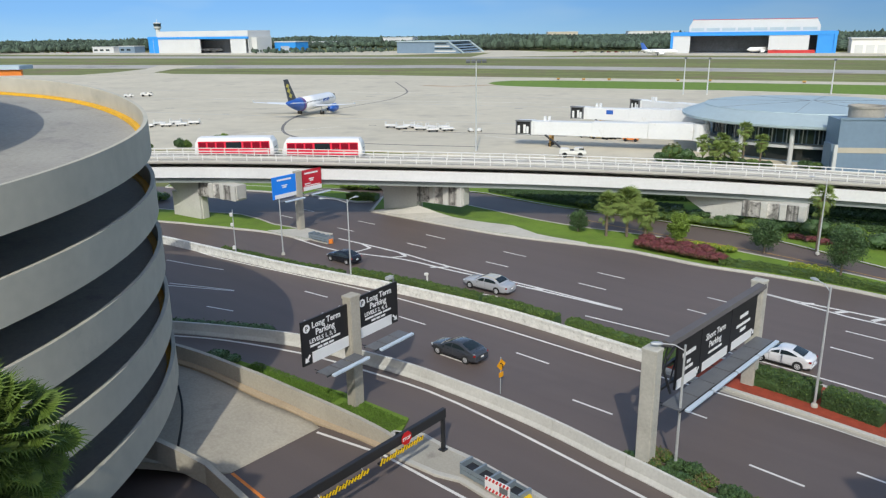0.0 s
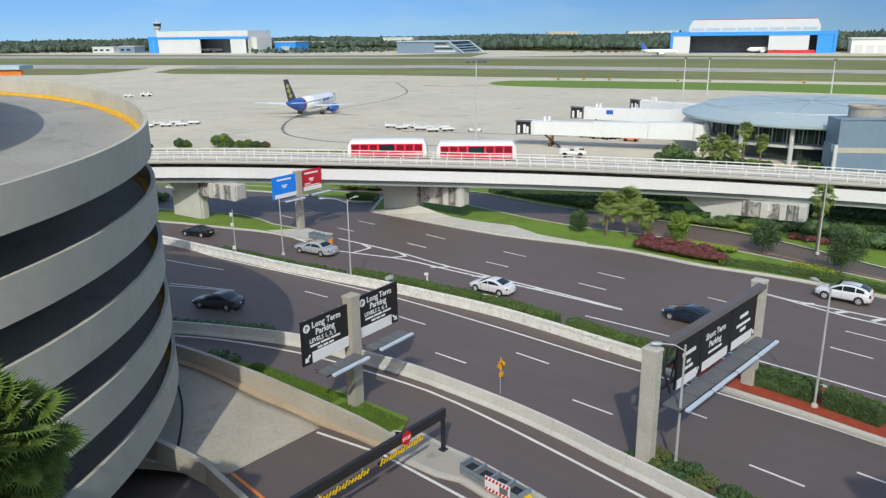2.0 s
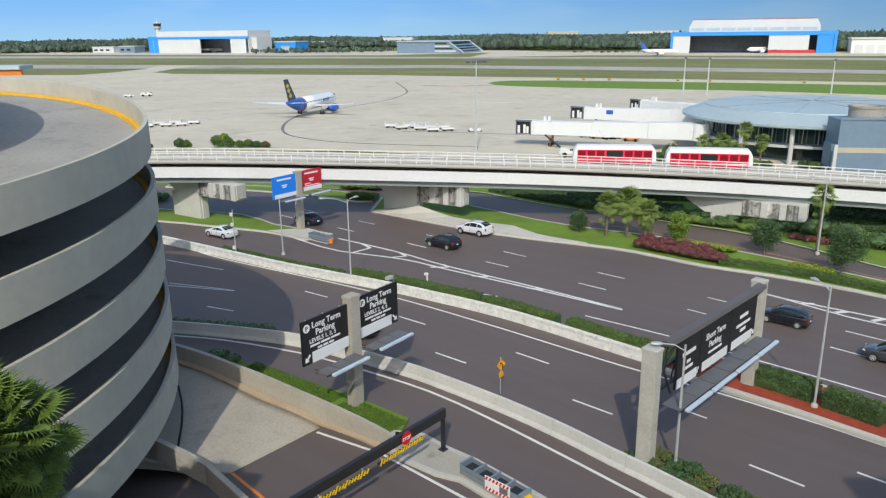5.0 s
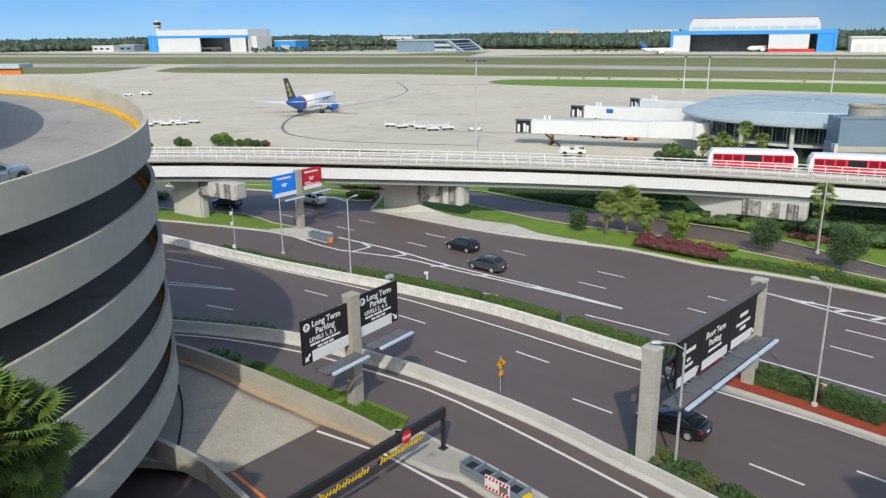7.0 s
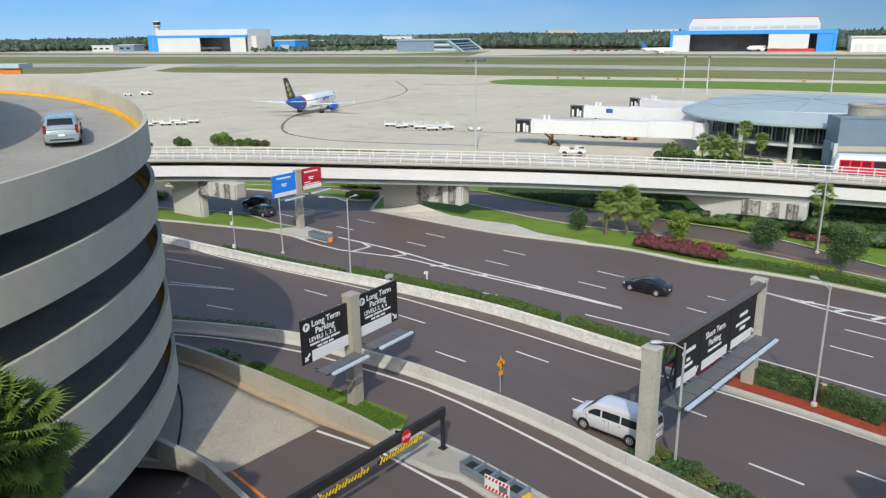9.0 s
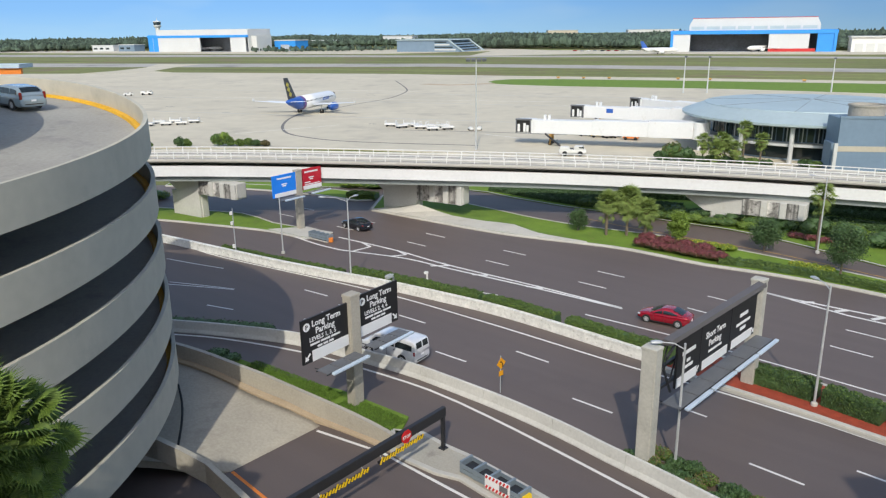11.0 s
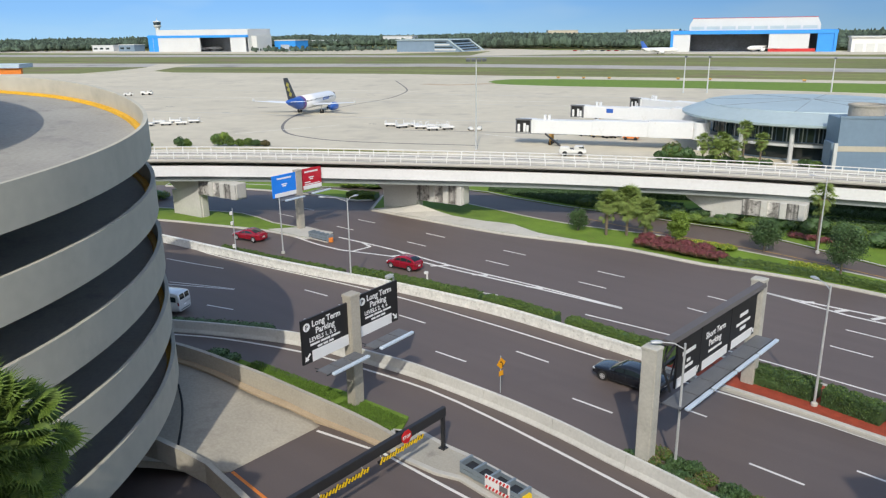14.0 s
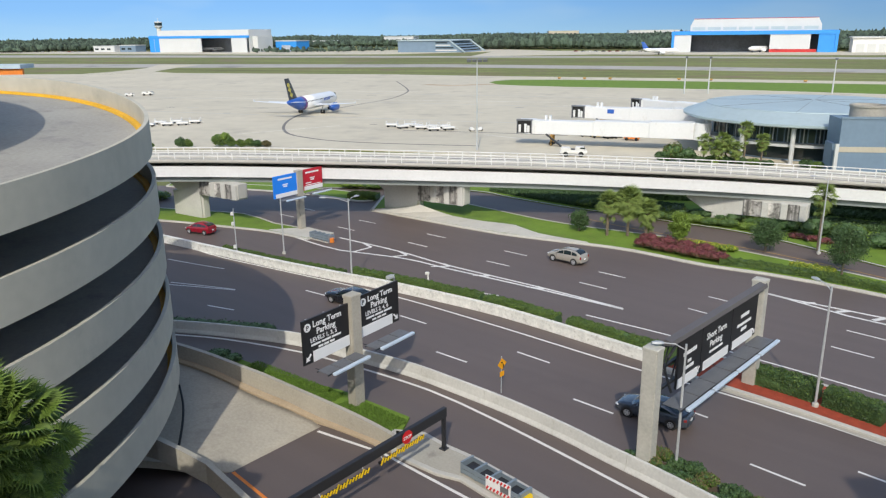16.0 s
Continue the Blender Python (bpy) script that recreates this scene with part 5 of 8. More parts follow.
bm = bmesh.new()
box(bm, (-0.08, 0, 1.42), (0.42, 0.3, 0.26))
bmesh.ops.bevel(bm, geom=bm.edges[:], offset=0.05, segments=2, affect="EDGES")
part("camera_head", bm, WHITE, bollard)

warn = thing("warning_sign", "yellow diamond warning sign with curve arrow", "road sign", turned(3.9, 47.1, 0, 0.75, 0.66))
bm = bmesh.new()
tube(bm, [(0, 0, 0), (0, 0, 2.8)], 0.035, 6)
part("post", bm, STEEL, warn)
bm = bmesh.new()
box(bm, (0, -0.05, 2.25), (0.62, 0.02, 0.62), tilt=Matrix.Rotation(math.pi / 4, 4, "Y"))
SIGN_YELLOW = mat("sign_yellow", (0.80, 0.36, 0.01), 0.45, vary=0.04)
dia = part("diamond", bm, SIGN_YELLOW, warn)
bm = bmesh.new()
tube(bm, [(0.13, -0.07, 1.95), (0.13, -0.07, 2.2), (0.02, -0.07, 2.35), (-0.12, -0.07, 2.38)], 0.045, 5)
part("curve_arrow", bm, SIGN_BLACK, dia)
bm = bmesh.new()
box(bm, (0, -0.05, 1.5), (0.42, 0.02, 0.38))
part("plate", bm, SIGN_YELLOW, warn)
small = thing("small_road_sign", "small white sign on a steel post", "road sign", turned(36.9, 80.9, 0, 0.9, -0.3))
bm = bmesh.new()
tube(bm, [(0, 0, 0), (0, 0, 2.3)], 0.035, 6)
part("post", bm, STEEL, small)
bm = bmesh.new()
box(bm, (0, -0.05, 1.95), (0.4, 0.03, 0.7))
part("plate", bm, WHITE, small)

# ---- plants ----
LEAF = mat("leaf_green", (0.105, 0.168, 0.030), 0.6, vary=0.15, big=0.8, fine=8, spread=0.35)
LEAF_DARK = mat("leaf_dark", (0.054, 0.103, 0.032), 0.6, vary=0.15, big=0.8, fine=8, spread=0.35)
LEAF_BRIGHT = mat("leaf_bright", (0.155, 0.235, 0.032), 0.6, vary=0.15, big=0.8, fine=8, spread=0.35)
LEAF_YELLOW = mat("leaf_yellow", (0.40, 0.41, 0.03), 0.6, vary=0.15, big=0.8, fine=8, spread=0.3)
LEAF_RED = mat("leaf_red", (0.140, 0.036, 0.038), 0.6, vary=0.2, big=0.8, fine=8, spread=0.4)
LEAF_OLIVE = mat("leaf_olive", (0.105, 0.088, 0.036), 0.6, vary=0.2, big=0.8, fine=8, spread=0.4)
LEAF_RUST = mat("leaf_rust", (0.155, 0.115, 0.055), 0.6, vary=0.2, big=0.8, fine=8, spread=0.4)
PALM_GREEN = mat("palm_green", (0.118, 0.163, 0.034), 0.66, vary=0.15, big=1.0, fine=8, spread=0.35)
PALM_DRY = mat("palm_dry", (0.22, 0.16, 0.07), 0.8, vary=0.2, spread=0.3)
BARK = mat("bark", (0.16, 0.125, 0.09), 0.9, vary=0.2, big=2.0, fine=14, bump=0.6)
rng = np.random.default_rng(7)


def leaves(name, centres, size, material, parent=None, label="", aspect=1.7, up=0.3):
    """One mesh of many small pointed leaves."""
    n = len(centres)
    a = rng.normal(size=(n, 3))
    a[:, 2] += up * 0.5
    a /= np.linalg.norm(a, axis=1)[:, None]
    b = np.cross(a, rng.normal(size=(n, 3)))
    b /= np.linalg.norm(b, axis=1)[:, None]
    s = size * rng.uniform(0.6, 1.3, n)[:, None]
    v = np.stack([centres - a * s * aspect, centres + b * s, centres + a * s * aspect, centres - b * s], 1).reshape(-1, 3)
    me = bpy.data.meshes.new(name)
    me.from_pydata(v.tolist(), [], np.arange(4 * n).reshape(-1, 4).tolist())
    return of_mesh(name, me, material, parent, label)


def blob(bm, c, r, squash=0.8, sub=2, rough=0.25):
    """A lumpy clump."""
    g = bmesh.ops.create_icosphere(bm, subdivisions=sub, radius=1, matrix=Matrix.Identity(4))
    off = Vector(c) * 3.1
    for v in g["verts"]:
        d = v.co.normalized()
        k = 1 + rough * noise.noise(d * 1.9 + off) + rough * 0.6 * noise.noise(d * 4.5 + off)
        v.co = Vector((c[0] + d.x * r * k, c[1] + d.y * r * k, c[2] + d.z * r * k * squash))


def shell_points(c, r, n, squash=0.8):
    d = rng.normal(size=(n, 3))
    d /= np.linalg.norm(d, axis=1)[:, None]
    return np.array(c) + d * r * rng.uniform(0.75, 1.12, n)[:, None] * np.array([1, 1, squash])


def shrub(x, y, r, h, material, label, name="shrub", z=0.15, n=420, size=0.07, flowers=None, group="shrubs"):
    s = thing(name, label, "shrub", Matrix.Translation((x, y, z)), group=group)
    bm = bmesh.new()
    cs = [(0, 0, h * 0.45, r * 0.78)] + [(r * 0.55 * math.cos(k * 2.4), r * 0.55 * math.sin(k * 2.4), h * (0.35 + 0.12 * (k % 3)), r * 0.5) for k in range(5)]
    pts = []
    for cx, cy, cz, cr in cs:
        blob(bm, (cx, cy, cz), cr * 0.85, min(1.2, h / (2 * r)), 2)
        pts.append(shell_points((cx, cy, cz), cr, n // 6, min(1.2, h / (2 * r))))
    # mostly a darker tone than the leaves: shade inside the bush as colour
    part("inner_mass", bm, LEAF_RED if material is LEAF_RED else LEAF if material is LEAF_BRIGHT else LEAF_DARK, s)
    pts = np.concatenate(pts)
    pts = pts[pts[:, 2] > 0.02]
    if material is LEAF_RED:
        low = pts[:, 2] < h * 0.53 + rng.normal(0, 0.13 * h, len(pts))
        leaves("lower_foliage", pts[low], size, LEAF_OLIVE, s, "brownish green lower leaves")
        pts = pts[~low]
    leaves("foliage", pts, size, material, s)
    if flowers:
        leaves("blossom", pts[:: 2] + np.array([0, 0, 0.06]), size * 0.8, flowers, s)
    return s


def hedge(path, w, h, material, label, z=0.12, density=420, size=0.036, second=None):
    """A clipped hedge along a path: a dark inner mass, its tone standing for inner shade, with leaves all over it."""
    path = spline([(*q, 0) for q in path], 0.7)
    o = thing("hedge", label, "hedge", Matrix.Translation((0, 0, z)), group="hedges")
    bm = bmesh.new()
    prof = [(-w / 2, 0), (-w / 2 * 1.02, h * 0.55), (-w / 2 * 0.9, h * 0.92), (-w / 2 * 0.5, h), (w / 2 * 0.5, h), (w / 2 * 0.9, h * 0.92), (w / 2 * 1.02, h * 0.55), (w / 2, 0)]
    sweep(bm, path, [(a * 0.93, b * 0.95) for a, b in prof])
    bmesh.ops.subdivide_edges(bm, edges=bm.edges[:], cuts=1)
    for v in bm.verts:
        k = noise.noise(v.co * 1.3) * 0.10 + noise.noise(v.co * 4) * 0.04
        v.co += Vector((k, k, k * 0.8)) if v.co.z > 0.05 else Vector()
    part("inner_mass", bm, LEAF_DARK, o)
    pts = []
    for a, b in zip(path, path[1:]):
        L_ = (b - a).length
        t = (b - a).normalized()
        n = int(density * L_ * (w + 2 * h))
        u = rng.uniform(0, 1, n)
        k = rng.uniform(0, w + 2 * h, n)
        side = np.where(k < h, -w / 2, np.where(k < h + w, k - h - w / 2, w / 2))
        zz = np.where(k < h, k, np.where(k < h + w, h, 2 * h + w - k))
        j = rng.normal(0, 0.03, (n, 3))
        px = a.x + t.x * L_ * u - t.y * side
        py = a.y + t.y * L_ * u + t.x * side
        lump = 0.04 * np.sin(px * 2.3 + py * 1.1) + 0.05 * np.sin(px * 5.1 - py * 3.7)
        pts.append(np.stack([px + j[:, 0], py + j[:, 1], np.maximum(0.02, zz + j[:, 2] + lump * (zz > h * 0.8))], 1))
    pts = np.concatenate(pts)
    leaves("foliage", pts, size, material, o)
    if second:
        tagged(leaves("new_growth", pts[::5] + np.array([0, 0, 0.05]), size, second, o), "bright young leaves", kind="stuff")
    return o


def frond_mesh(name, length, blades, material, droop=0.5):
    """A withered palm frond: a stalk that ends in a fan of separate blades."""
    bm = bmesh.new()
    st = length * 0.45
    tube(bm, [(0, 0, 0), (st * 0.5, 0, st * 0.12), (st, 0, st * 0.1)], [0.03, 0.022, 0.018], 4)
    for i in range(blades):
        a = (i / (blades - 1) - 0.5) * 4.0
        L_ = length * 0.62 * (1 - 0.28 * abs(a) / 2.0)
        d = Vector((math.cos(a), math.sin(a), 0))
        s = Vector((-d.y, d.x, 0)) * length * 0.045
        o = Vector((st, 0, st * 0.1))
        m1 = o + d * L_ * 0.55 + Vector((0, 0, 0.06 * L_))
        e = o + d * L_ + Vector((0, 0, -droop * L_))
        v = [bm.verts.new(q) for q in (o, m1 - s, m1 + Vector((0, 0, 0.02)), m1 + s, e)]
        bm.faces.new((v[0], v[1], v[2])), bm.faces.new((v[0], v[2], v[3]))
        bm.faces.new((v[1], v[4], v[2])), bm.faces.new((v[2], v[4], v[3]))
    me = bpy.data.meshes.new(name)
    bm.to_mesh(me)
    bm.free()
    me.materials.append(material)
    return me


def pleated_fan(name, stalk, reach, blades, material, seed, cut=0.42):
    """A fan frond: a pleated sheet on a long stalk, split into drooping tips."""
    rand = random.Random(seed)
    bm = bmesh.new()
    tube(bm, [(0, 0, 0), (stalk * 0.5, 0, stalk * 0.09), (stalk, 0, stalk * 0.05)], [0.026, 0.018, 0.013], 5)
    o = Vector((stalk, 0, stalk * 0.05))
    sag, open_ = rand.uniform(0.12, 0.5), rand.uniform(3.6, 4.6)

    def at(a, r, dz):
        out = r - 0.22 * r * r / reach * sag
        fold = 0.16 * abs(math.sin(a * 0.5)) * r
        return o + Vector((math.cos(a) * out, math.sin(a) * out, dz + fold - sag * 0.75 * r * r / reach))

    edge_ = open_ / blades
    inner = []
    for i in range(2 * blades + 1):
        a = -open_ / 2 + i * edge_ / 2
        ridge = 0.030 * reach * (1 if i % 2 else -1)
        inner.append([bm.verts.new(at(a, reach * u, ridge * u * 1.4)) for u in (0.04, 0.22, cut)])
    for p, q in zip(inner, inner[1:]):
        bm.faces.new((p[0], q[0], q[1], p[1])), bm.faces.new((p[1], q[1], q[2], p[2]))
    for i in range(blades):
        l, c, r = inner[2 * i], inner[2 * i + 1], inner[2 * i + 2]
        a = -open_ / 2 + (i + 0.5) * edge_ + rand.uniform(-0.05, 0.05)
        full = reach * (1 - 0.22 * abs(a) / 2.2) * rand.uniform(0.9, 1.1)
        fall = rand.uniform(0.0, 0.22) * reach
        m1 = bm.verts.new(at(a - edge_ * 0.20, full * 0.80, -fall * 0.4)), bm.verts.new(at(a + edge_ * 0.20, full * 0.80, -fall * 0.4))
        tip = bm.verts.new(at(a, full * 1.12, -fall - 0.08 * reach))
        bm.faces.new((l[2], c[2], m1[0])), bm.faces.new((c[2], m1[1], m1[0])), bm.faces.new((c[2], r[2], m1[1])), bm.faces.new((m1[0], m1[1], tip))
    me = bpy.data.meshes.new(name)
    bm.to_mesh(me)
    bm.free()
    me.materials.append(material)
    return me


FAN = [pleated_fan("fan_frond", 0.95, 0.62, 14, PALM_GREEN, k) for k in (2, 5, 11)]
FAN_DRY = frond_mesh("dry_frond", 1.6, 9, PALM_DRY, 0.9)
# darker than PALM_GREEN: the crown's shade is put into the leaf colour
PALM_SHADED = mat("palm_shaded", (0.054, 0.086, 0.010), 0.7, vary=0.4, big=0.7, fine=6, spread=0.6)
FAN_BIG = [pleated_fan("broad_frond", s_, r_, 22, PALM_SHADED, k, c_) for s_, r_, k, c_ in ((1.55, 0.70, 3, 0.66), (1.2, 0.66, 8, 0.76), (0.80, 0.60, 21, 0.58))]
PALM_AT = (-14.3, 20.6)


def palm(x, y, h, label, fronds=34, scale=1.0, z=0.1, me=FAN, dry=6, hang=125, skirt=0):
    p = thing("palm_tree", label, "palm tree", Matrix.Translation((x, y, z)), group="palms")
    bm = bmesh.new()
    pts = [(0, 0, h * k / 10) for k in range(11)]
    tube(bm, pts, [0.17 - 0.04 * (k / 10) + (0.02 if k % 2 else 0) for k in range(11)], 10)
    part("trunk", bm, BARK, p)
    top = Vector((0, 0, h))
    for i in range(fronds):
        az = i * 2.399 + rng.uniform(-0.3, 0.3)
        el = math.radians(80 - hang * (i / fronds) + rng.uniform(-16, 16))
        m = Matrix.Translation(top) @ Matrix.Rotation(az, 4, "Z") @ Matrix.Rotation(-el, 4, "Y") @ Matrix.Rotation(rng.uniform(-0.5, 0.5), 4, "X") @ Matrix.Diagonal((*(scale * rng.uniform(0.85, 1.1),) * 3, 1))
        of_mesh("frond", me[i % 3], None, p, m=m)
    for i in range(skirt):
        az, el = i * 2.399, math.radians(-rng.uniform(15, 80))
        m = Matrix.Translation(top - Vector((0, 0, rng.uniform(0.3, 1.5)))) @ Matrix.Rotation(az, 4, "Z") @ Matrix.Rotation(-el, 4, "Y") @ Matrix.Rotation(rng.uniform(-0.7, 0.7), 4, "X") @ Matrix.Scale(scale * rng.uniform(0.75, 1.05), 4)
        of_mesh("frond", me[i % 3], None, p, m=m)
    for i in range(dry):
        az = i * 1.1
        m = Matrix.Translation(top) @ Matrix.Rotation(az, 4, "Z") @ Matrix.Rotation(math.radians(60), 4, "Y") @ Matrix.Diagonal((scale * .8, scale * .8, scale * .8, 1))
        of_mesh("dry_frond", FAN_DRY, None, p, m=m)
    return p


def tree(x, y, h, r, material, label, z=0.1, n=5200, size=0.062, trunk=0.4, squash=0.85):
    t = thing("tree", label, "tree", Matrix.Translation((x, y, z)), group="street trees")
    bm = bmesh.new()
    tube(bm, [(0, 0, -0.1), (0.04, 0.02, h * trunk), (0.0, 0.05, h * 0.75)], [0.13, 0.10, 0.05], 8)
    part("trunk", bm, BARK, t)
    cs = []
    for k in range(56):
        a, e, f = k * 2.399 + rng.uniform(-0.4, 0.4), rng.uniform(-0.9, 0.98), rng.uniform(0.35, 0.98)
        cs.append((math.cos(a) * r * f * math.sqrt(1 - e * e), math.sin(a) * r * f * math.sqrt(1 - e * e), h - r * squash + e * r * squash * rng.uniform(0.75, 1.02)))
    for c in cs[:13]:
        bm = bmesh.new()
        tube(bm, [(0.02, 0.02, h * trunk * rng.uniform(0.85, 1.3)), (c[0] * 0.5, c[1] * 0.5, (c[2] + h * trunk) / 2 + 0.1), c], [0.05, 0.035, 0.012], 5)
        part("limb", bm, BARK, t)
    pts = np.concatenate([np.array(c) + rng.normal(0, r * rng.uniform(0.12, 0.22), (n // 34, 3)) * np.array([1, 1, 0.8]) for c in cs])
    inner = np.array([0, 0, h - r * squash]) + rng.normal(0, r * 0.36, (n // 3, 3)) * np.array([1, 1, squash])
    leaves("crown", np.concatenate([pts, inner]), size, material, t)
    return t


# hedges along the median
hp = offset([Vector((*q, 0)) for q in MEDIAN], 0.80)
hp = [(q.x, q.y) for q in spline(hp, 0.5)]


def stretch(x0, x1):
    run = [q for q in hp if x0 <= q[0] <= x1]
    return run[:-1:4] + run[-1:]


hedge(stretch(-25.5, -9.9), 0.6, 0.80, LEAF, "clipped green hedge behind the median wall", second=LEAF_DARK)
for a, b in ((-9.3, -1.9), (-2.4, 3.5), (3.75, 6.6), (6.3, 9.9)):
    hedge(stretch(a, b), 1.0, 1.2, LEAF, "clipped green hedge behind the median wall", second=LEAF_DARK)
end = stretch(10.1, 15.6)
hedge(end + [(end[-1][0] + 1.9, end[-1][1] - 1.8)], 1.05, 1.22, LEAF, "clipped green hedge ending at the gantry", second=LEAF_DARK)
hedge([(21.85, 48.5), (23.55, 46.9), (25.15, 45.2)], 1.35, 1.2, LEAF_DARK, "tall dark green hedge in red mulch", second=LEAF)
hedge([(25.5, 44.8), (26.75, 43.3), (27.85, 42.0)], 1.35, 1.2, LEAF_DARK, "tall dark green hedge in red mulch", second=LEAF)
hedge([(28.35, 41.4), (31.15, 38.3), (37.15, 31.5)], 1.35, 1.15, LEAF_DARK, "tall dark green hedge in red mulch", second=LEAF)
# shrubs on the bank
bank = spline([(22.6, 81.6, 0), (28.4, 76.4, 0), (33.2, 73.3, 0), (39.6, 68.2, 0), (46.6, 61.0, 0)], 1.0)
for i, q in enumerate(bank[:9]):
    shrub(q.x + 0.5 + 0.2 * math.sin(i * 2.1), q.y + 0.6, 1.15, 1.35 + 0.1 * math.sin(i * 1.7), LEAF_RED, "dark red leaved shrub beside the kerb", name="red_shrub", n=2400, size=0.036)
for i, q in enumerate(bank[:8:2]):
    shrub(q.x + 1.5, q.y + 2.0, 1.2, 1.6, LEAF_RED, "tall dark red leaved shrub on the bank", name="red_shrub", n=2400, size=0.038)
for x, y in ((28.2, 82.9), (29.5, 82.2), (30.8, 81.2), (32.2, 80.2)):
    shrub(x, y, 0.95, 0.85, LEAF_BRIGHT, "low shrub with yellow flowers", name="flowering_shrub", flowers=LEAF_YELLOW, n=1500, size=0.05)
hedge([(29.6, 75.8), (33.4, 73.6), (39.8, 68.4), (46.8, 61.2), (54, 52.5)], 1.05, 0.68, LEAF, "low green hedge along the kerb", second=LEAF_DARK)
for x, y in ((36.9, 73.4), (38.0, 72.5), (39.0, 71.6), (46.0, 63.8)):
    shrub(x, y, 0.9, 1.0, LEAF_BRIGHT, "shrub with yellow flowers in the hedge", name="flowering_shrub", flowers=LEAF_YELLOW, n=1500, size=0.05)
# trees on the bank and beyond the service road
palm(20.0, 87.6, 4.1, "fan palm on the grassy bank", 78, 1.12, hang=130, skirt=5)
palm(22.4, 87.2, 4.6, "tall fan palm on the grassy bank", 96, 1.25, hang=145, skirt=14)
palm(24.2, 85.6, 3.5, "fan palm on the grassy bank", 74, 1.12, hang=140, skirt=10)
palm(42.3, 80.4, 6.2, "fan palm beside the service road", 52, 1.05, dry=14, hang=140, skirt=10)
tree(27.8, 84.6, 3.6, 1.15, LEAF_BRIGHT, "slender young tree with yellow green leaves", n=4200, trunk=0.25, squash=1.4)
tree(17.0, 89.9, 2.6, 1.2, LEAF_DARK, "small dark tree on the grassy bank", n=2200)
tree(36.2, 80.1, 3.5, 1.7, LEAF_DARK, "small round street tree with green crown", n=4200, size=0.05, squash=0.78)
tree(40.1, 71.0, 5.3, 1.75, LEAF_DARK, "tall dark green street tree by the kerb", n=5000, size=0.05, squash=1.15)
NORTH = [(20.5, 103.5, 1.2, 1.2), (24.5, 100.5, 1.3, 1.3), (28.5, 98.2, 1.2, 1.2), (31.5, 97.4, 1.5, 1.4), (34.3, 95.4, 1.5, 1.4), (37.0, 93.4, 1.6, 1.5), (39.8, 91.0, 1.5, 1.5), (42.6, 89.0, 1.4, 1.4), (45.5, 87.0, 1.7, 2.0), (48.0, 84.5, 1.8, 2.0),
         (50.5, 80.8, 1.8, 1.9), (53.5, 77.5, 1.8, 1.8), (56.5, 73.0, 1.6, 1.7)]
for i, (x, y, r, h) in enumerate(NORTH):
    shrub(x, y, r * 1.2, h * 1.35, (LEAF, LEAF_DARK, LEAF_DARK)[i % 3], "rounded green shrub under the guideway", z=-0.1, n=1500, size=0.065)
for i, (x, y) in enumerate(((26.6, 97.2), (28.6, 96.0), (30.6, 94.9), (32.6, 93.6), (34.4, 92.4), (36.2, 91.2), (38.2, 89.6))):
    shrub(x, y, 1.35, 1.25 + 0.2 * (i % 2), LEAF if i % 3 else LEAF_BRIGHT, "low green shrub beyond the service road", z=0.0, n=1500, size=0.05)
for x, y in ((42.4, 85.6), (43.6, 84.4), (44.8, 83.2)):
    shrub(x, y, 1.0, 1.0, LEAF_RED, "low red shrub under the guideway", name="red_shrub", z=-0.1, n=520)
bm = bmesh.new()
prism(bm, [(tuple(q)[0], tuple(q)[1]) for q in spline([(-34, 121.5), (-12, 118.5), (4.6, 115.7), (10.4, 110.4), (17.9, 103.6), (22.1, 100.6), (31, 93.9), (36.7, 89.4), (41.1, 83.6), (46.7, 74.2), (60.4, 52.5), (80, 23)], 2.5)] + [(110, 30), (80, 100), (58, 118), (40, 137), (8, 147), (-40, 158)], -0.15, 0.08)
setting("north_lawn", bm, LAWN, "green lawn beyond the service road", "lawn")
line([(-34, 121.3), (-12, 118.3), (4.4, 115.5), (10.2, 110.2), (17.7, 103.4), (21.9, 100.4), (30.8, 93.7), (36.5, 89.2), (40.9, 83.4), (46.5, 74.0), (60.2, 52.3)], 0.3, PALE_CONCRETE, "kerb", z=0.09)
for i, (x, y, r, h) in enumerate(((-14.5, 119, 2.2, 1.6), (-11.0, 118, 2.0, 1.5), (-8, 117, 1.6, 1.3), (-44, 112, 2, 1.6), (-48, 110, 2, 1.7), (-16, 122, 2.4, 1.9))):
    shrub(x, y, r, h, (LEAF_BRIGHT, LEAF)[i % 2], "rounded green shrub beyond the road", z=0.0, n=700, size=0.1)
# bushes along the apron's edge
for x, y, r, h, leaf, note in ((-58.3, 165.5, 1.3, 2.4, LEAF_DARK, "dark"), (-56.9, 165.9, 1.0, 1.9, LEAF, "dark"), (-50.2, 166.5, 1.5, 3.0, LEAF, "tall"), (-48.6, 166.8, 1.4, 3.6, LEAF_BRIGHT, "tall"), (-47.6, 166.2, 1.2, 2.4, LEAF, "tall"),
                               (-45.2, 166.2, 1.1, 1.7, LEAF, "low"), (-43.2, 166.2, 1.1, 1.9, LEAF, "low"), (-41.4, 166.0, 1.2, 1.5, LEAF_DARK, "low"), (-39.4, 165.8, 1.0, 1.4, LEAF_OLIVE, "dry"), (-66, 165.5, 1.5, 1.6, LEAF, "low")):
    shrub(x, y, r, h * 1.15, leaf, note + " loose bush at the apron's edge", z=0.0, n=1700, size=0.10)
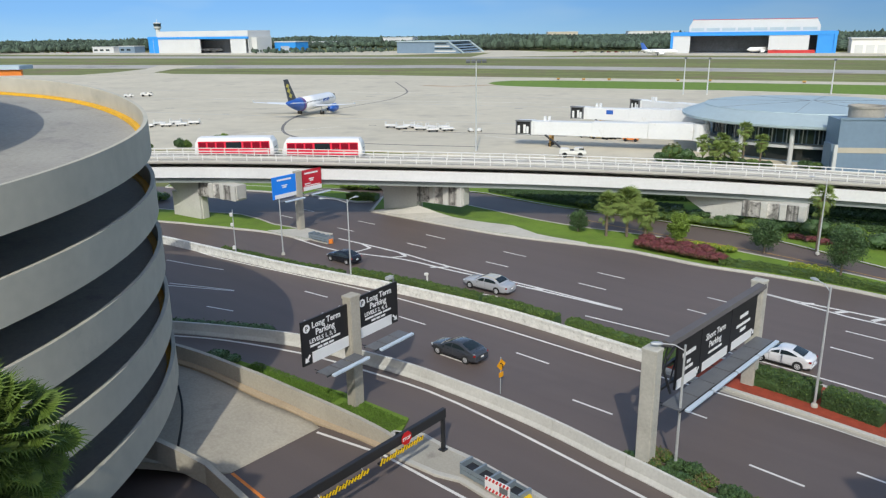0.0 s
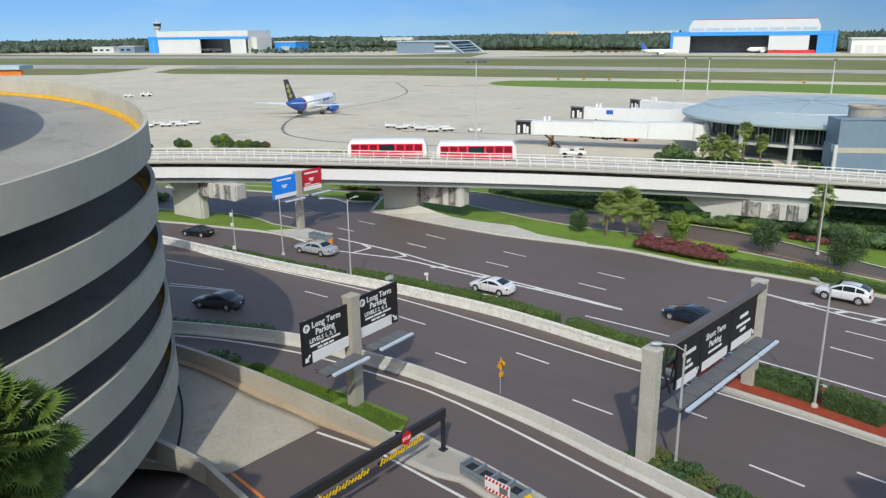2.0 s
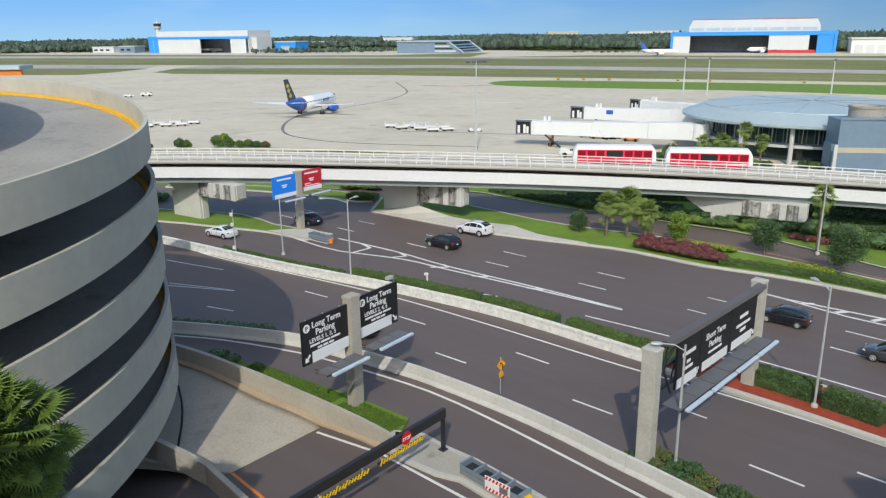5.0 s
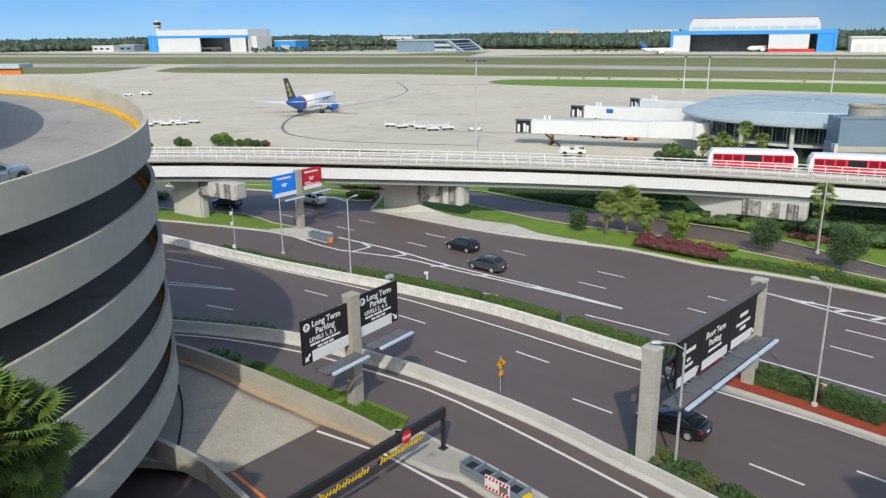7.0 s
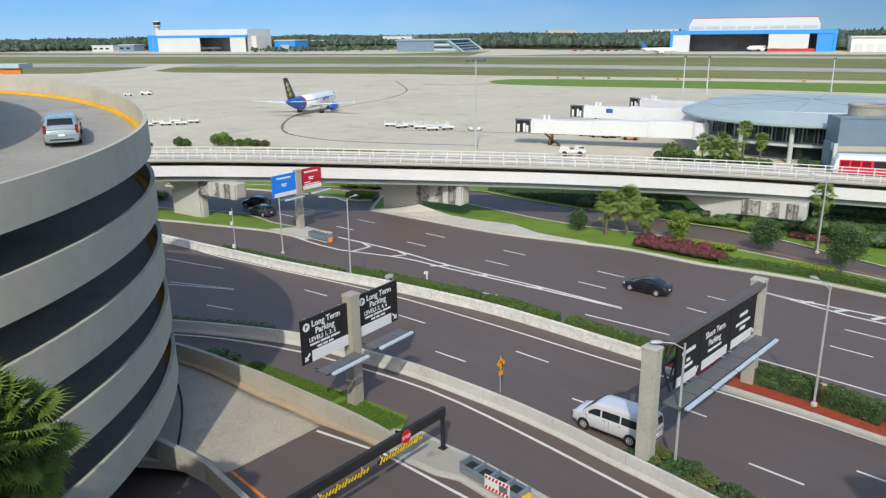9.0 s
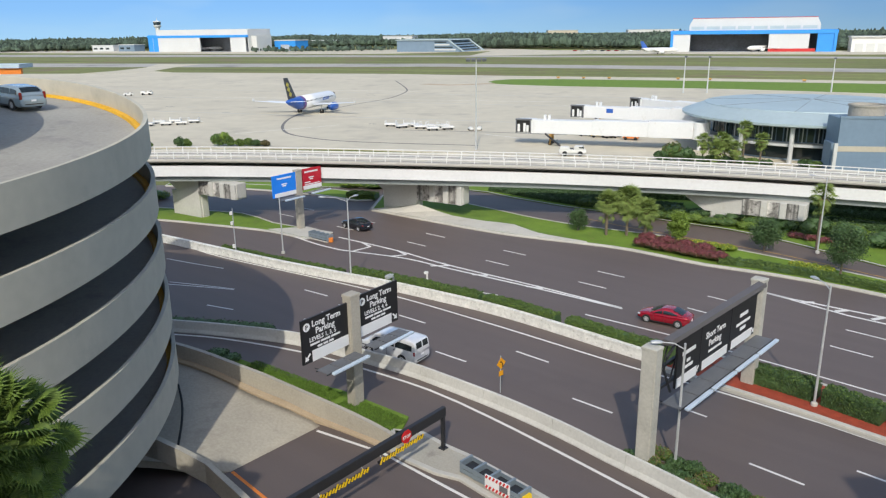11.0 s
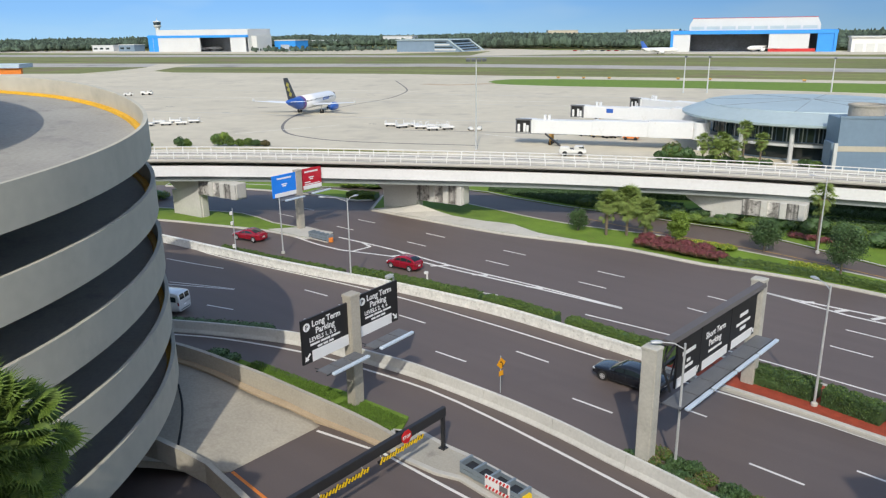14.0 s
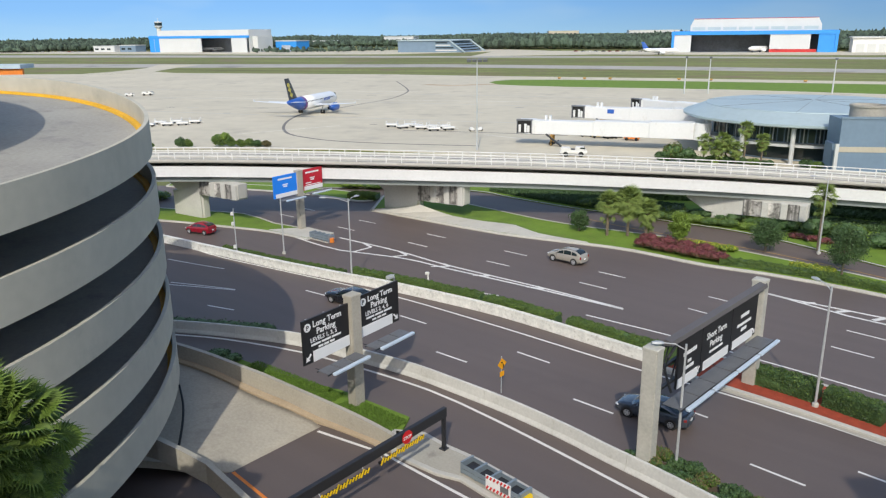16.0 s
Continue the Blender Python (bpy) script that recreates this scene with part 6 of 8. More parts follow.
# planting beside the barrier
bed = spline([(11.5, 38.5, 0), (12.9, 37.0, 0), (14.8, 34.3, 0), (17.6, 31.0, 0), (21, 27.0, 0)], 0.85)
for i, q in enumerate(bed):
    for k in (-0.5, 0.45):
        shrub(q.x + k + 0.2 * math.sin(i * 3), q.y + k * 0.8, 0.62, 0.85 + 0.2 * math.sin(i * 2.3 + k), (LEAF_DARK, LEAF, LEAF_DARK)[i % 3], "loose green shrub with reddish tips beside the barrier", n=1500, size=0.042,
              flowers=LEAF_RUST if i % 3 == 1 else None)
shrub(-17.6, 53.2, 0.9, 0.9, LEAF_DARK, "low green bush behind the ramp wall", n=420)
shrub(-16.4, 52.6, 0.7, 0.7, LEAF_DARK, "low green bush behind the ramp wall", n=420)
for i, x in enumerate(np.linspace(-27, -15, 13)):
    shrub(x, 58.75 + (-17 - x) * 0.22, 0.75, 1.15, LEAF_DARK, "low ground cover along the barrier", n=260, size=0.05, z=0.0)
# added hedge whose dark leaves stand in for deep shade under the guideway
hedge([(6, 120.5), (18, 114.5), (29, 108.5), (38, 106.5), (48, 102.5), (60, 95.5), (72, 86.5)], 1.6, 1.2, LEAF_DARK, "dark hedge added to deepen the shade under the guideway", z=0.0, density=90, size=0.09)
hedge([(-14.2, 111.4), (-12.4, 110.6), (-9.9, 109.9)], 2.2, 0.8, LEAF_BRIGHT, "low clipped green hedge beside the pier", second=LEAF)
# dark ground cover, added to deepen the shade beyond the service road
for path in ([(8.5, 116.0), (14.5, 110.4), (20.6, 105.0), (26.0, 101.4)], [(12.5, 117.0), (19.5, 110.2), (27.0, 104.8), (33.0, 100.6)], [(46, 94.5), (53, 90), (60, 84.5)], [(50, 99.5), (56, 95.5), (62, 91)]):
    hedge(path, 3.6, 0.55, LEAF_DARK, "dark low ground cover added to deepen the shade of the guideway", z=0.0, density=110, size=0.08)
# the large palm close by
palm(PALM_AT[0], PALM_AT[1], 12.1, "large fan palm growing close to the spiral ramp", 180, 1.2, z=0.0, me=FAN_BIG, dry=8, hang=175, skirt=150)
# lawn blades on the nearest strips
pts = []
for a, b, n in (((-14.9, 51.8), (-7.4, 46.2), 8500), ((-6.8, 45.8), (-2.9, 42.4), 7500)):
    u = rng.uniform(0, 1, n)
    w = rng.uniform(-1.1, 0.75, n)
    dx, dy = b[0] - a[0], b[1] - a[1]
    L_ = math.hypot(dx, dy)
    pts.append(np.stack([a[0] + dx * u - dy / L_ * w, a[1] + dy * u + dx / L_ * w, rng.uniform(0.16, 0.30, n)], 1))
tufts = leaves("grass_tufts", np.concatenate(pts), 0.024, mat("grass_green", (0.108, 0.195, 0.022), 0.8, vary=0.2, big=0.6, fine=6, spread=0.3), label="short green grass tufts beside the ramp wall", aspect=3.0, up=3.0)
tagged(tufts, "", "grass", kind="stuff")

# ---- airfield ----
HANGAR_WHITE = mat("hangar_white", (0.565, 0.58, 0.59), 0.6, vary=0.03, big=0.05, fine=0.6)
HANGAR_GREY = mat("hangar_grey", (0.55, 0.56, 0.55), 0.6, vary=0.04, big=0.05, fine=0.6)
HANGAR_BLUE = mat("hangar_blue", (0.03, 0.27, 0.72), 0.55, vary=0.04, big=0.05, fine=0.6)
HANGAR_DARK = mat("hangar_inside", (0.38, 0.41, 0.47), 0.8, vary=0.2, big=0.1, fine=0.5)
HANGAR_RED = mat("hangar_red", (0.5, 0.03, 0.03), 0.6, vary=0.05)
ROOF_BLUE = mat("roof_blue_grey", (0.40, 0.485, 0.505), 0.5, 0.1, vary=0.06, big=0.12, fine=1.2)
CLAD_BLUE = mat("cladding_blue_grey", (0.16, 0.23, 0.31), 0.5, vary=0.07, big=0.2, fine=1.5)
BEIGE = mat("beige_render", (0.45, 0.41, 0.33), 0.8, vary=0.06, big=0.3, fine=2.5)
BUILDING_GLASS = glass("building_glass", (0.03, 0.045, 0.05), 0.08)
PLANE_WHITE = mat("plane_white", (0.80, 0.80, 0.80), 0.35, vary=0.02, gloss=0.4)
PLANE_BLUE = mat("plane_blue", (0.02, 0.10, 0.42), 0.35, vary=0.03, gloss=0.4)
PLANE_NAVY = mat("plane_navy", (0.02, 0.028, 0.05), 0.35, vary=0.05, gloss=0.4)
PLANE_GOLD = mat("plane_gold", (0.45, 0.40, 0.08), 0.4, vary=0.2, big=0.6)
BRIDGE_WHITE = mat("bridge_white", (0.69, 0.695, 0.69), 0.5, vary=0.03, big=0.2, fine=2, stain=(0.56, 0.54, 0.50), stain_at=0.60)


def tag_box(name, x0, x1, y0, y1, z0, z1, material, parent, label=""):
    bm = bmesh.new()
    box(bm, ((x0 + x1) / 2, (y0 + y1) / 2, (z0 + z1) / 2), (x1 - x0, y1 - y0, z1 - z0))
    return part(name, bm, material, parent, label)


def hangar(label, x, y, dx, dy, spans, width, depth, door_h, roof, trim_h=3.0):
    """spans: (from, to, material) of the front; the doorways are real recesses."""
    h = thing("hangar", label, "hangar", turned(x, y, -0.05, dx, dy), group="hangars", kind="")
    tag_box("back_wall", 0, width, depth - 1, depth, 0, door_h + trim_h, HANGAR_GREY, h)
    for a in (0, width - 1):
        tag_box("side_wall", a, a + 1, 1.2, depth - 1, 0, door_h + trim_h, HANGAR_GREY, h)
    tag_box("trim", -0.5, width + 0.5, -0.6, 1.2, door_h, door_h + trim_h, HANGAR_BLUE, h, "bright blue band over the doors")
    for a, b, m_ in spans:
        if m_ is not None:
            d = tag_box("door", a, b, 0, 1.0, 0, door_h, m_, h)
            n = int((b - a) / 9)
            for i in range(1, n):
                tag_box("seam", a + i * (b - a) / n - 0.15, a + i * (b - a) / n + 0.15, -0.1, 0.0, 0, door_h, HANGAR_GREY, d)
    tag_box("floor", 0, width, 1, depth - 1, -0.1, 0.05, HANGAR_DARK, h)
    tag_box("lining", 1.0, width - 1.0, depth - 1.6, depth - 1.1, 0, door_h, HANGAR_DARK, h)
    for a, b, y0, y1, z0, z1, m_ in roof:
        tag_box("roof", a, b, y0, y1, z0, z1, m_, h)
    return h


D = Vector((0.913, -0.408))
hl = hangar("white hangar with blue band and one open doorway", -409, 1080, D.x, D.y,
            [(0, 18, HANGAR_BLUE), (18, 92, HANGAR_WHITE), (92, 143, None), (143, 168, HANGAR_WHITE)], 172, 50, 18.5,
            [(16, 172, 0.5, 49, 21.5, 29.0, HANGAR_WHITE), (0, 16, 0.5, 49, 21.5, 22.2, HANGAR_BLUE)])
tag_box("annexe", 172, 180, 8, 40, 0, 20, HANGAR_GREY, hl)
annexe = thing("blue_shed", "bright blue shed beside the white hangar", "shed", turned(-226, 1050, -0.05, D.x, D.y))
tag_box("wall", 0, 34, 0, 30, 0, 13, HANGAR_BLUE, annexe)
tag_box("roof", -0.5, 34.5, -0.5, 30.5, 13, 14.2, HANGAR_GREY, annexe)
tag_box("door", 10, 24, -0.3, 0, 0, 8, HANGAR_DARK, annexe)
D = Vector((0.927, -0.375))
hr = hangar("blue and white hangar with wide open doorway", 237, 792, D.x, D.y,
            [(2, 19, HANGAR_WHITE), (19, 93, None), (93, 129, HANGAR_WHITE), (129, 136, None), (136, 152, HANGAR_BLUE)], 153, 60, 17.0,
            [(0, 153, 1.2, 59, 20, 20.6, HANGAR_BLUE)], 3.4)
for a in (0, 150.5):
    tag_box("pylon", a, a + 2.5, -1, 0, 0, 20, HANGAR_BLUE, hr)
bm = bmesh.new()
prof = [(17, 20), (138, 20), (138, 26.0), (134.5, 32.5), (20.5, 32.5), (17, 26.0)]
a, b = [bm.verts.new((u, 6, v)) for u, v in prof], [bm.verts.new((u, 55, v)) for u, v in prof]
bm.faces.new(a), bm.faces.new(b[::-1])
for i in range(6):
    bm.faces.new((a[i], b[i], b[(i + 1) % 6], a[(i + 1) % 6]))
bmesh.ops.recalc_face_normals(bm, faces=bm.faces[:])
part("roof", bm, HANGAR_WHITE, hr)
tag_box("ridge_trim", 20, 135, 5.7, 6.2, 32.35, 32.75, HANGAR_RED, hr, "thin red roof edge")
for i in range(9):
    tag_box("roof_post", 17.6 + i * 14.8, 19.0 + i * 14.8, 5.2, 6.0, 20.4, 26.0, HANGAR_WHITE, hr)
tag_box("door_stripe", 93, 135, -0.4, -0.1, 0, 3.0, HANGAR_RED, hr, "red stripe at the door's foot")
for i in range(8):
    tag_box("clerestory_window", 19 + i * 14.8, 31.5 + i * 14.8, 5.7, 6.0, 21.7, 24.6, ROOF_BLUE, hr)
mid = thing("terminal_shed", "low grey blue building with a sloping glazed end", "building", turned(-52, 920, 0, 0.90, -0.42))


def wedge(bm, x0, xt, xb, y0, y1, z0, z1):
    """A block whose far end leans back towards its top."""
    prof = [(x0, z0), (x0, z1), (xt, z1), (xb, z0)]
    a, b = [bm.verts.new((x, y0, z)) for x, z in prof], [bm.verts.new((x, y1, z)) for x, z in prof]
    bm.faces.new(a), bm.faces.new(b[::-1])
    for i in range(4):
        bm.faces.new((a[i], b[i], b[(i + 1) % 4], a[(i + 1) % 4]))
    bmesh.ops.recalc_face_normals(bm, faces=bm.faces[:])


bm = bmesh.new()
wedge(bm, 0, 66, 84, 0, 62, 0, 13)
hall = part("wall", bm, CLAD_BLUE, mid)
bm = bmesh.new()
wedge(bm, -1, 68, 69.4, -1.5, 64, 13, 14)
part("roof", bm, ROOF_BLUE, mid)
for y0 in (-1.2, 60.5):
    bm = bmesh.new()
    sweep(bm, [Vector((67.5, y0 + 1.2, 13.4)), Vector((87.5, y0 + 1.2, 0))], [(-1.2, -0.7), (1.2, -0.7), (1.2, 0.7), (-1.2, 0.7)])
    part("leaning_frame", bm, ROOF_BLUE, mid, "pale sloping end frame")
for i in range(4):
    z = 1.6 + i * 2.8
    x = 84 - 18 * (z + .7) / 13
    bm = bmesh.new()
    box(bm, (x, 30.5, z + .7), (2.4, 57, 1.3))
    part("glazing_band", bm, BUILDING_GLASS, hall)
    tag_box("window_band", 50, x - 4, -0.3, 0, z, z + 1.5, BUILDING_GLASS if i % 2 else HANGAR_GREY, hall)
tw = thing("control_tower", "grey control tower with wide cab", "tower", Matrix.Translation((-423, 1160, 0)))
bm = bmesh.new()
lathe(bm, [(3.6, 0), (3.3, 24), (3.2, 32), (5.6, 35), (5.6, 36.5)], 16)
part("shaft", bm, HANGAR_GREY, tw)
bm = bmesh.new()
lathe(bm, [(4.9, 36.5), (5.6, 41)], 16)
part("cab", bm, BUILDING_GLASS, tw)
bm = bmesh.new()
lathe(bm, [(5.9, 41), (4.6, 42.2), (0.4, 42.8), (0.25, 47)], 16)
part("cab_roof", bm, HANGAR_GREY, tw)
for x, y, dx, dy, w, d, h, m_, label in ((470, 790, 0.85, -0.5, 70, 40, 13, HANGAR_WHITE, "white airport building beyond the field"), (-520, 1150, 0.9, -0.4, 42, 20, 8, HANGAR_WHITE, "low white shed beyond the field"),
                                         (-470, 1125, 0.9, -0.4, 30, 20, 9, CLAD_BLUE, "low blue grey shed beyond the field"), (-230, 1380, 0.95, -0.3, 90, 30, 9, HANGAR_GREY, "pale warehouse among trees"),
                                         (-110, 1480, 0.95, -0.3, 60, 30, 14, HANGAR_WHITE, "white warehouse among trees"), (320, 2300, 1, 0, 90, 30, 19, BEIGE, "distant beige block above the trees"), (560, 2300, 1, 0, 150, 30, 18, HANGAR_GREY, "distant pale block above the trees")):
    b = thing("outbuilding", label, "building", turned(x, y, -0.1, dx, dy), group="far buildings")
    tag_box("wall", 0, w, 0, d, 0, h, m_, b)
    tag_box("roof", -0.6, w + 0.6, -0.6, d + 0.6, h, h + 0.8, HANGAR_GREY, b)
    for i in range(int(w / 12)):
        tag_box("window", 3 + i * 12, 10 + i * 12, -0.25, 0, h * 0.35, h * 0.65, BUILDING_GLASS, b)


def airliner(x, y, heading, label, body=PLANE_WHITE, tail=PLANE_NAVY, aft=PLANE_BLUE, k=1.0, fancy=True):
    """A twin engine airliner that points along its x axis, wheels on z = 0."""
    p = thing("airliner", label, "aircraft", Matrix.Translation((x, y, 0)) @ Matrix.Rotation(math.radians(heading), 4, "Z") @ Matrix.Scale(k, 4))
    R_, zc = 2.12, 3.7
    def fuselage(st):
        bm = bmesh.new()
        rows = []
        for u, r, dz in st:
            rows.append([bm.verts.new((u, r * math.cos(a), zc + dz + r * math.sin(a))) for a in np.linspace(0, math.tau, 20, endpoint=False)])
        for r, s in zip(rows, rows[1:]):
            for i in range(20):
                bm.faces.new((r[i], r[(i + 1) % 20], s[(i + 1) % 20], s[i]))
        bm.faces.new(rows[0][::-1]), bm.faces.new(rows[-1])
        bmesh.ops.recalc_face_normals(bm, faces=bm.faces[:])
        return bm
    part("fuselage", fuselage([(17.6, .1, -.3), (17.2, .7, -.25), (16.2, 1.35, -.15), (14.6, 1.85, 0), (13, R_, 0), (0, R_, 0), (-7.2, R_, 0)]), body, p, smooth=True)
    part("rear_fuselage", fuselage([(-8.2, 1.98, .05), (-9.5, 1.85, .15), (-11, 1.6, .35), (-14, 1.0, .75), (-16.2, .35, 1.05)]), aft, p, "blue rear fuselage", smooth=True)
    part("fuselage_band", fuselage([(-7.2, R_, 0), (-8.2, 1.98, .05)]), mat("plane_violet", (0.16, 0.06, 0.22), 0.35, vary=0.05, gloss=0.4) if fancy else body, p, "violet band" if fancy else "", smooth=True)
    part("tail_fin", loft4([(-9.5, -15.2, 5.0, .22), (-14.6, -17.4, 11.6, .10)], vertical=True), tail, p, "dark tail fin with pale pattern")
    if fancy:
        for a, b, z0, z1 in ((-12.6, -15.0, 6.2, 7.3), (-13.4, -15.9, 7.7, 8.8), (-14.0, -16.4, 9.1, 10.1)):
            bm = bmesh.new()
            box(bm, ((a + b) / 2, 0, (z0 + z1) / 2), (abs(b - a) * .5, .5, z1 - z0), tilt=Matrix.Rotation(.5, 4, "Y"))
            part("fin_pattern", bm, PLANE_GOLD, p, "golden pattern on the fin")
    for s in (1, -1):
        part("wing", loft4([(3.6, -3.0, s * 1.2, .38, 2.6), (-.6, -3.1, s * 6.5, .22, 3.0), (-4.6, -6.2, s * 17.0, .08, 3.9)], side=True), body, p)
        bm = bmesh.new()
        box(bm, (-5.6, s * 17.0, 4.1), (1.0, .08, .6), tilt=Matrix.Rotation(.4, 4, "Y"))
        part("winglet", bm, body, p)
        part("tailplane", loft4([(-12.6, -15.6, s * .6, .16, 4.6), (-15.4, -16.8, s * 6.2, .06, 5.0)], side=True), body, p)
        bm = bmesh.new()
        lathe(bm, [(1.08, -2.3), (1.28, -1.7), (1.28, .6), (1.0, 1.6), (.65, 2.3)], 18)
        bmesh.ops.transform(bm, matrix=Matrix.Translation((3.4, s * 5.75, 1.75)) @ Matrix.Rotation(-math.pi / 2, 4, "Y"), verts=bm.verts[:])
        part("engine", bm, aft, p, "blue engine", smooth=True)
        bm = bmesh.new()
        box(bm, (1.7, s * 5.75, 2.75), (2.6, .25, .8))
        part("engine_pylon", bm, body, p)
        bm = bmesh.new()
        tube(bm, [(-.6, s * 3.8, 2.6), (-.6, s * 3.8, .5)], .16, 8)
        leg = part("main_leg", bm, STEEL, p)
        for q in (-.35, .35):
            bm = bmesh.new()
            bmesh.ops.create_cone(bm, cap_ends=True, segments=14, radius1=.58, radius2=.58, depth=.4, matrix=Matrix.Translation((-.6, s * 3.8 + q, .58)) @ Matrix.Rotation(math.pi / 2, 4, "X"))
            part("tyre", bm, RUBBER, leg)
        for i in range(22):
            bm = bmesh.new()
            box(bm, (12.2 - i * .95, s * 2.05, zc + .55), (.28, .12, .4))
            part("cabin_window", bm, CAR_GLASS, p)
        bm = bmesh.new()
        for q in range(5):
            box(bm, (8.6 - q * .95, s * 2.11, zc + .35 - .03 * q), (.55, .06, .9))
        if fancy:
            part("livery_bar", bm, PLANE_BLUE, p)
        else:
            bm.free()
    bm = bmesh.new()
    tube(bm, [(12.4, 0, 2.2), (12.4, 0, .4)], .12, 8)
    nleg = part("nose_leg", bm, STEEL, p)
    for q in (-.22, .22):
        bm = bmesh.new()
        bmesh.ops.create_cone(bm, cap_ends=True, segments=12, radius1=.38, radius2=.38, depth=.2, matrix=Matrix.Translation((12.4, q, .38)) @ Matrix.Rotation(math.pi / 2, 4, "X"))
        part("tyre", bm, RUBBER, nleg)
    bm = bmesh.new()
    box(bm, (15.7, 0, zc + 1.0), (.9, 2.0, .5), tilt=Matrix.Rotation(-.5, 4, "Y"))
    part("cockpit_window", bm, CAR_GLASS, p)
    return p


def loft4(st, vertical=False, side=False):
    """A tapered surface from stations (front, rear, place, half thickness, height)."""
    bm = bmesh.new()
    rows = []
    for q in st:
        a, b, c, t = q[:4]
        m_ = a + (b - a) * .35
        if vertical:
            ring = [(a, 0, c), (m_, t, c), (b, 0, c), (m_, -t, c)]
        else:
            z = q[4]
            ring = [(a, c, z), (m_, c, z + t), (b, c, z), (m_, c, z - t)]
        rows.append([bm.verts.new(v) for v in ring])
    for r, s in zip(rows, rows[1:]):
        for i in range(4):
            bm.faces.new((r[i], r[(i + 1) % 4], s[(i + 1) % 4], s[i]))
    bm.faces.new(rows[0][::-1]), bm.faces.new(rows[-1])
    bmesh.ops.recalc_face_normals(bm, faces=bm.faces[:])
    return bm


airliner(-40.8, 236.5, 74, "white airliner with blue rear on the apron")
airliner(209, 735, -18, "white airliner with blue tail before the hangar", tail=PLANE_BLUE, aft=PLANE_WHITE, fancy=False)
airliner(320, 765, 200, "parked white airliner inside the hangar doorway", tail=PLANE_WHITE, aft=PLANE_WHITE, fancy=False)
airliner(-322, 1075, 30, "parked airliner inside the white hangar", tail=PLANE_WHITE, aft=PLANE_WHITE, fancy=False)


# airside building
TC = Vector((77.0, 156.0))
air = thing("airside_terminal", "round terminal with blue grey metal roof", "terminal", Matrix.Translation((TC.x, TC.y, 0)))
bm = bmesh.new()
lathe(bm, [(25.2, 6.7), (25.6, 6.9), (25.6, 7.3), (21.0, 9.0)], 72)
part("roof_skirt", bm, ROOF_BLUE, air, "sloping metal roof edge")
bm = bmesh.new()
lathe(bm, [(21.1, 9.0), (21.0, 9.15), (0.5, 9.75)], 72)
top_roof = part("roof", bm, ROOF_BLUE, air)
for k in range(8):
    a = 0.2 + k * math.tau / 8
    bm = bmesh.new()
    tube(bm, [(0.5 * math.cos(a), 0.5 * math.sin(a), 9.77), (21 * math.cos(a), 21 * math.sin(a), 9.17)], 0.035, 4)
    part("seam", bm, GREY_STEEL, top_roof)
bm = bmesh.new()
lathe(bm, [(20.0, 0), (20.0, 6.8)], 64)
part("wall", bm, CLAD_BLUE, air)
# a dark glass sheet stands in for the shaded void below the floor slab
bm = bmesh.new()
lathe(bm, [(20.05, 0.3), (20.05, 2.85)], 64)
part("shaded_void_band", bm, BUILDING_GLASS, air, "dark glass band standing for the shaded void under the slab")
bm = bmesh.new()
lathe(bm, [(22.8, 2.9), (22.8, 3.35)], 64)
part("floor_slab", bm, HANGAR_GREY, air)
for k in range(48):
    a = -math.pi + k * math.pi / 47
    c, s = math.cos(a), math.sin(a)
    for z0, z1 in ((3.5, 6.5),):
        bm = bmesh.new()
        box(bm, (20.06 * c, 20.06 * s, (z0 + z1) / 2), (0.12, 1.1, z1 - z0), rz=a)
        part("window", bm, BUILDING_GLASS, air)
    if k % 6 == 3:
        bm = bmesh.new()
        tube(bm, [(23.6 * c, 23.6 * s, 0), (23.6 * c, 23.6 * s, 6.9)], 0.42, 12)
        part("column", bm, HANGAR_GREY, air, "pale round column")
    if k % 2 == 0:
        bm = bmesh.new()
        box(bm, (20.2 * c, 20.2 * s, 5.0), (0.18, 0.18, 3.2), rz=a)
        part("mullion", bm, HANGAR_GREY, air)
wing = thing("service_block", "blue grey service block with beige band", "building", turned(66.6, 124.4, 0, 0.985, -0.17))
tag_box("wall", 0, 40, 0, 6.5, 0, 9.5, CLAD_BLUE, wing)
tag_box("band", -0.06, 40.06, -0.06, 6.56, 4.0, 4.9, BEIGE, wing, "beige band")
tag_box("parapet", -0.15, 40.15, -0.15, 0.15, 9.5, 9.9, CLAD_BLUE, wing)
tag_box("recess", -0.5, 0, 1.5, 5.5, 0, 5.2, CLAD_BLUE, wing)
tag_box("corner_pillar", -0.62, -0.07, -0.55, -0.07, 0, 5.4, HANGAR_GREY, wing, "pale corner pillar")
bm = bmesh.new()
lathe(bm, [(2.8, 9.5), (2.8, 11.25), (2.95, 11.25), (2.95, 11.6), (2.6, 11.6), (2.6, 11.2)], 32, (5.0, 3.4, 0))
part("drum", bm, mat("taupe_render", (0.34, 0.32, 0.28), 0.85, vary=0.1, big=0.4, fine=3), wing, "beige round roof drum")
for i, (x, s) in enumerate(((9.6, 1.1), (11.3, 0.8), (12.6, 1.0))):
    tag_box("roof_unit", x, x + s, 2, 3.4, 9.5, 10.5 + 0.2 * i, WHITE, wing)


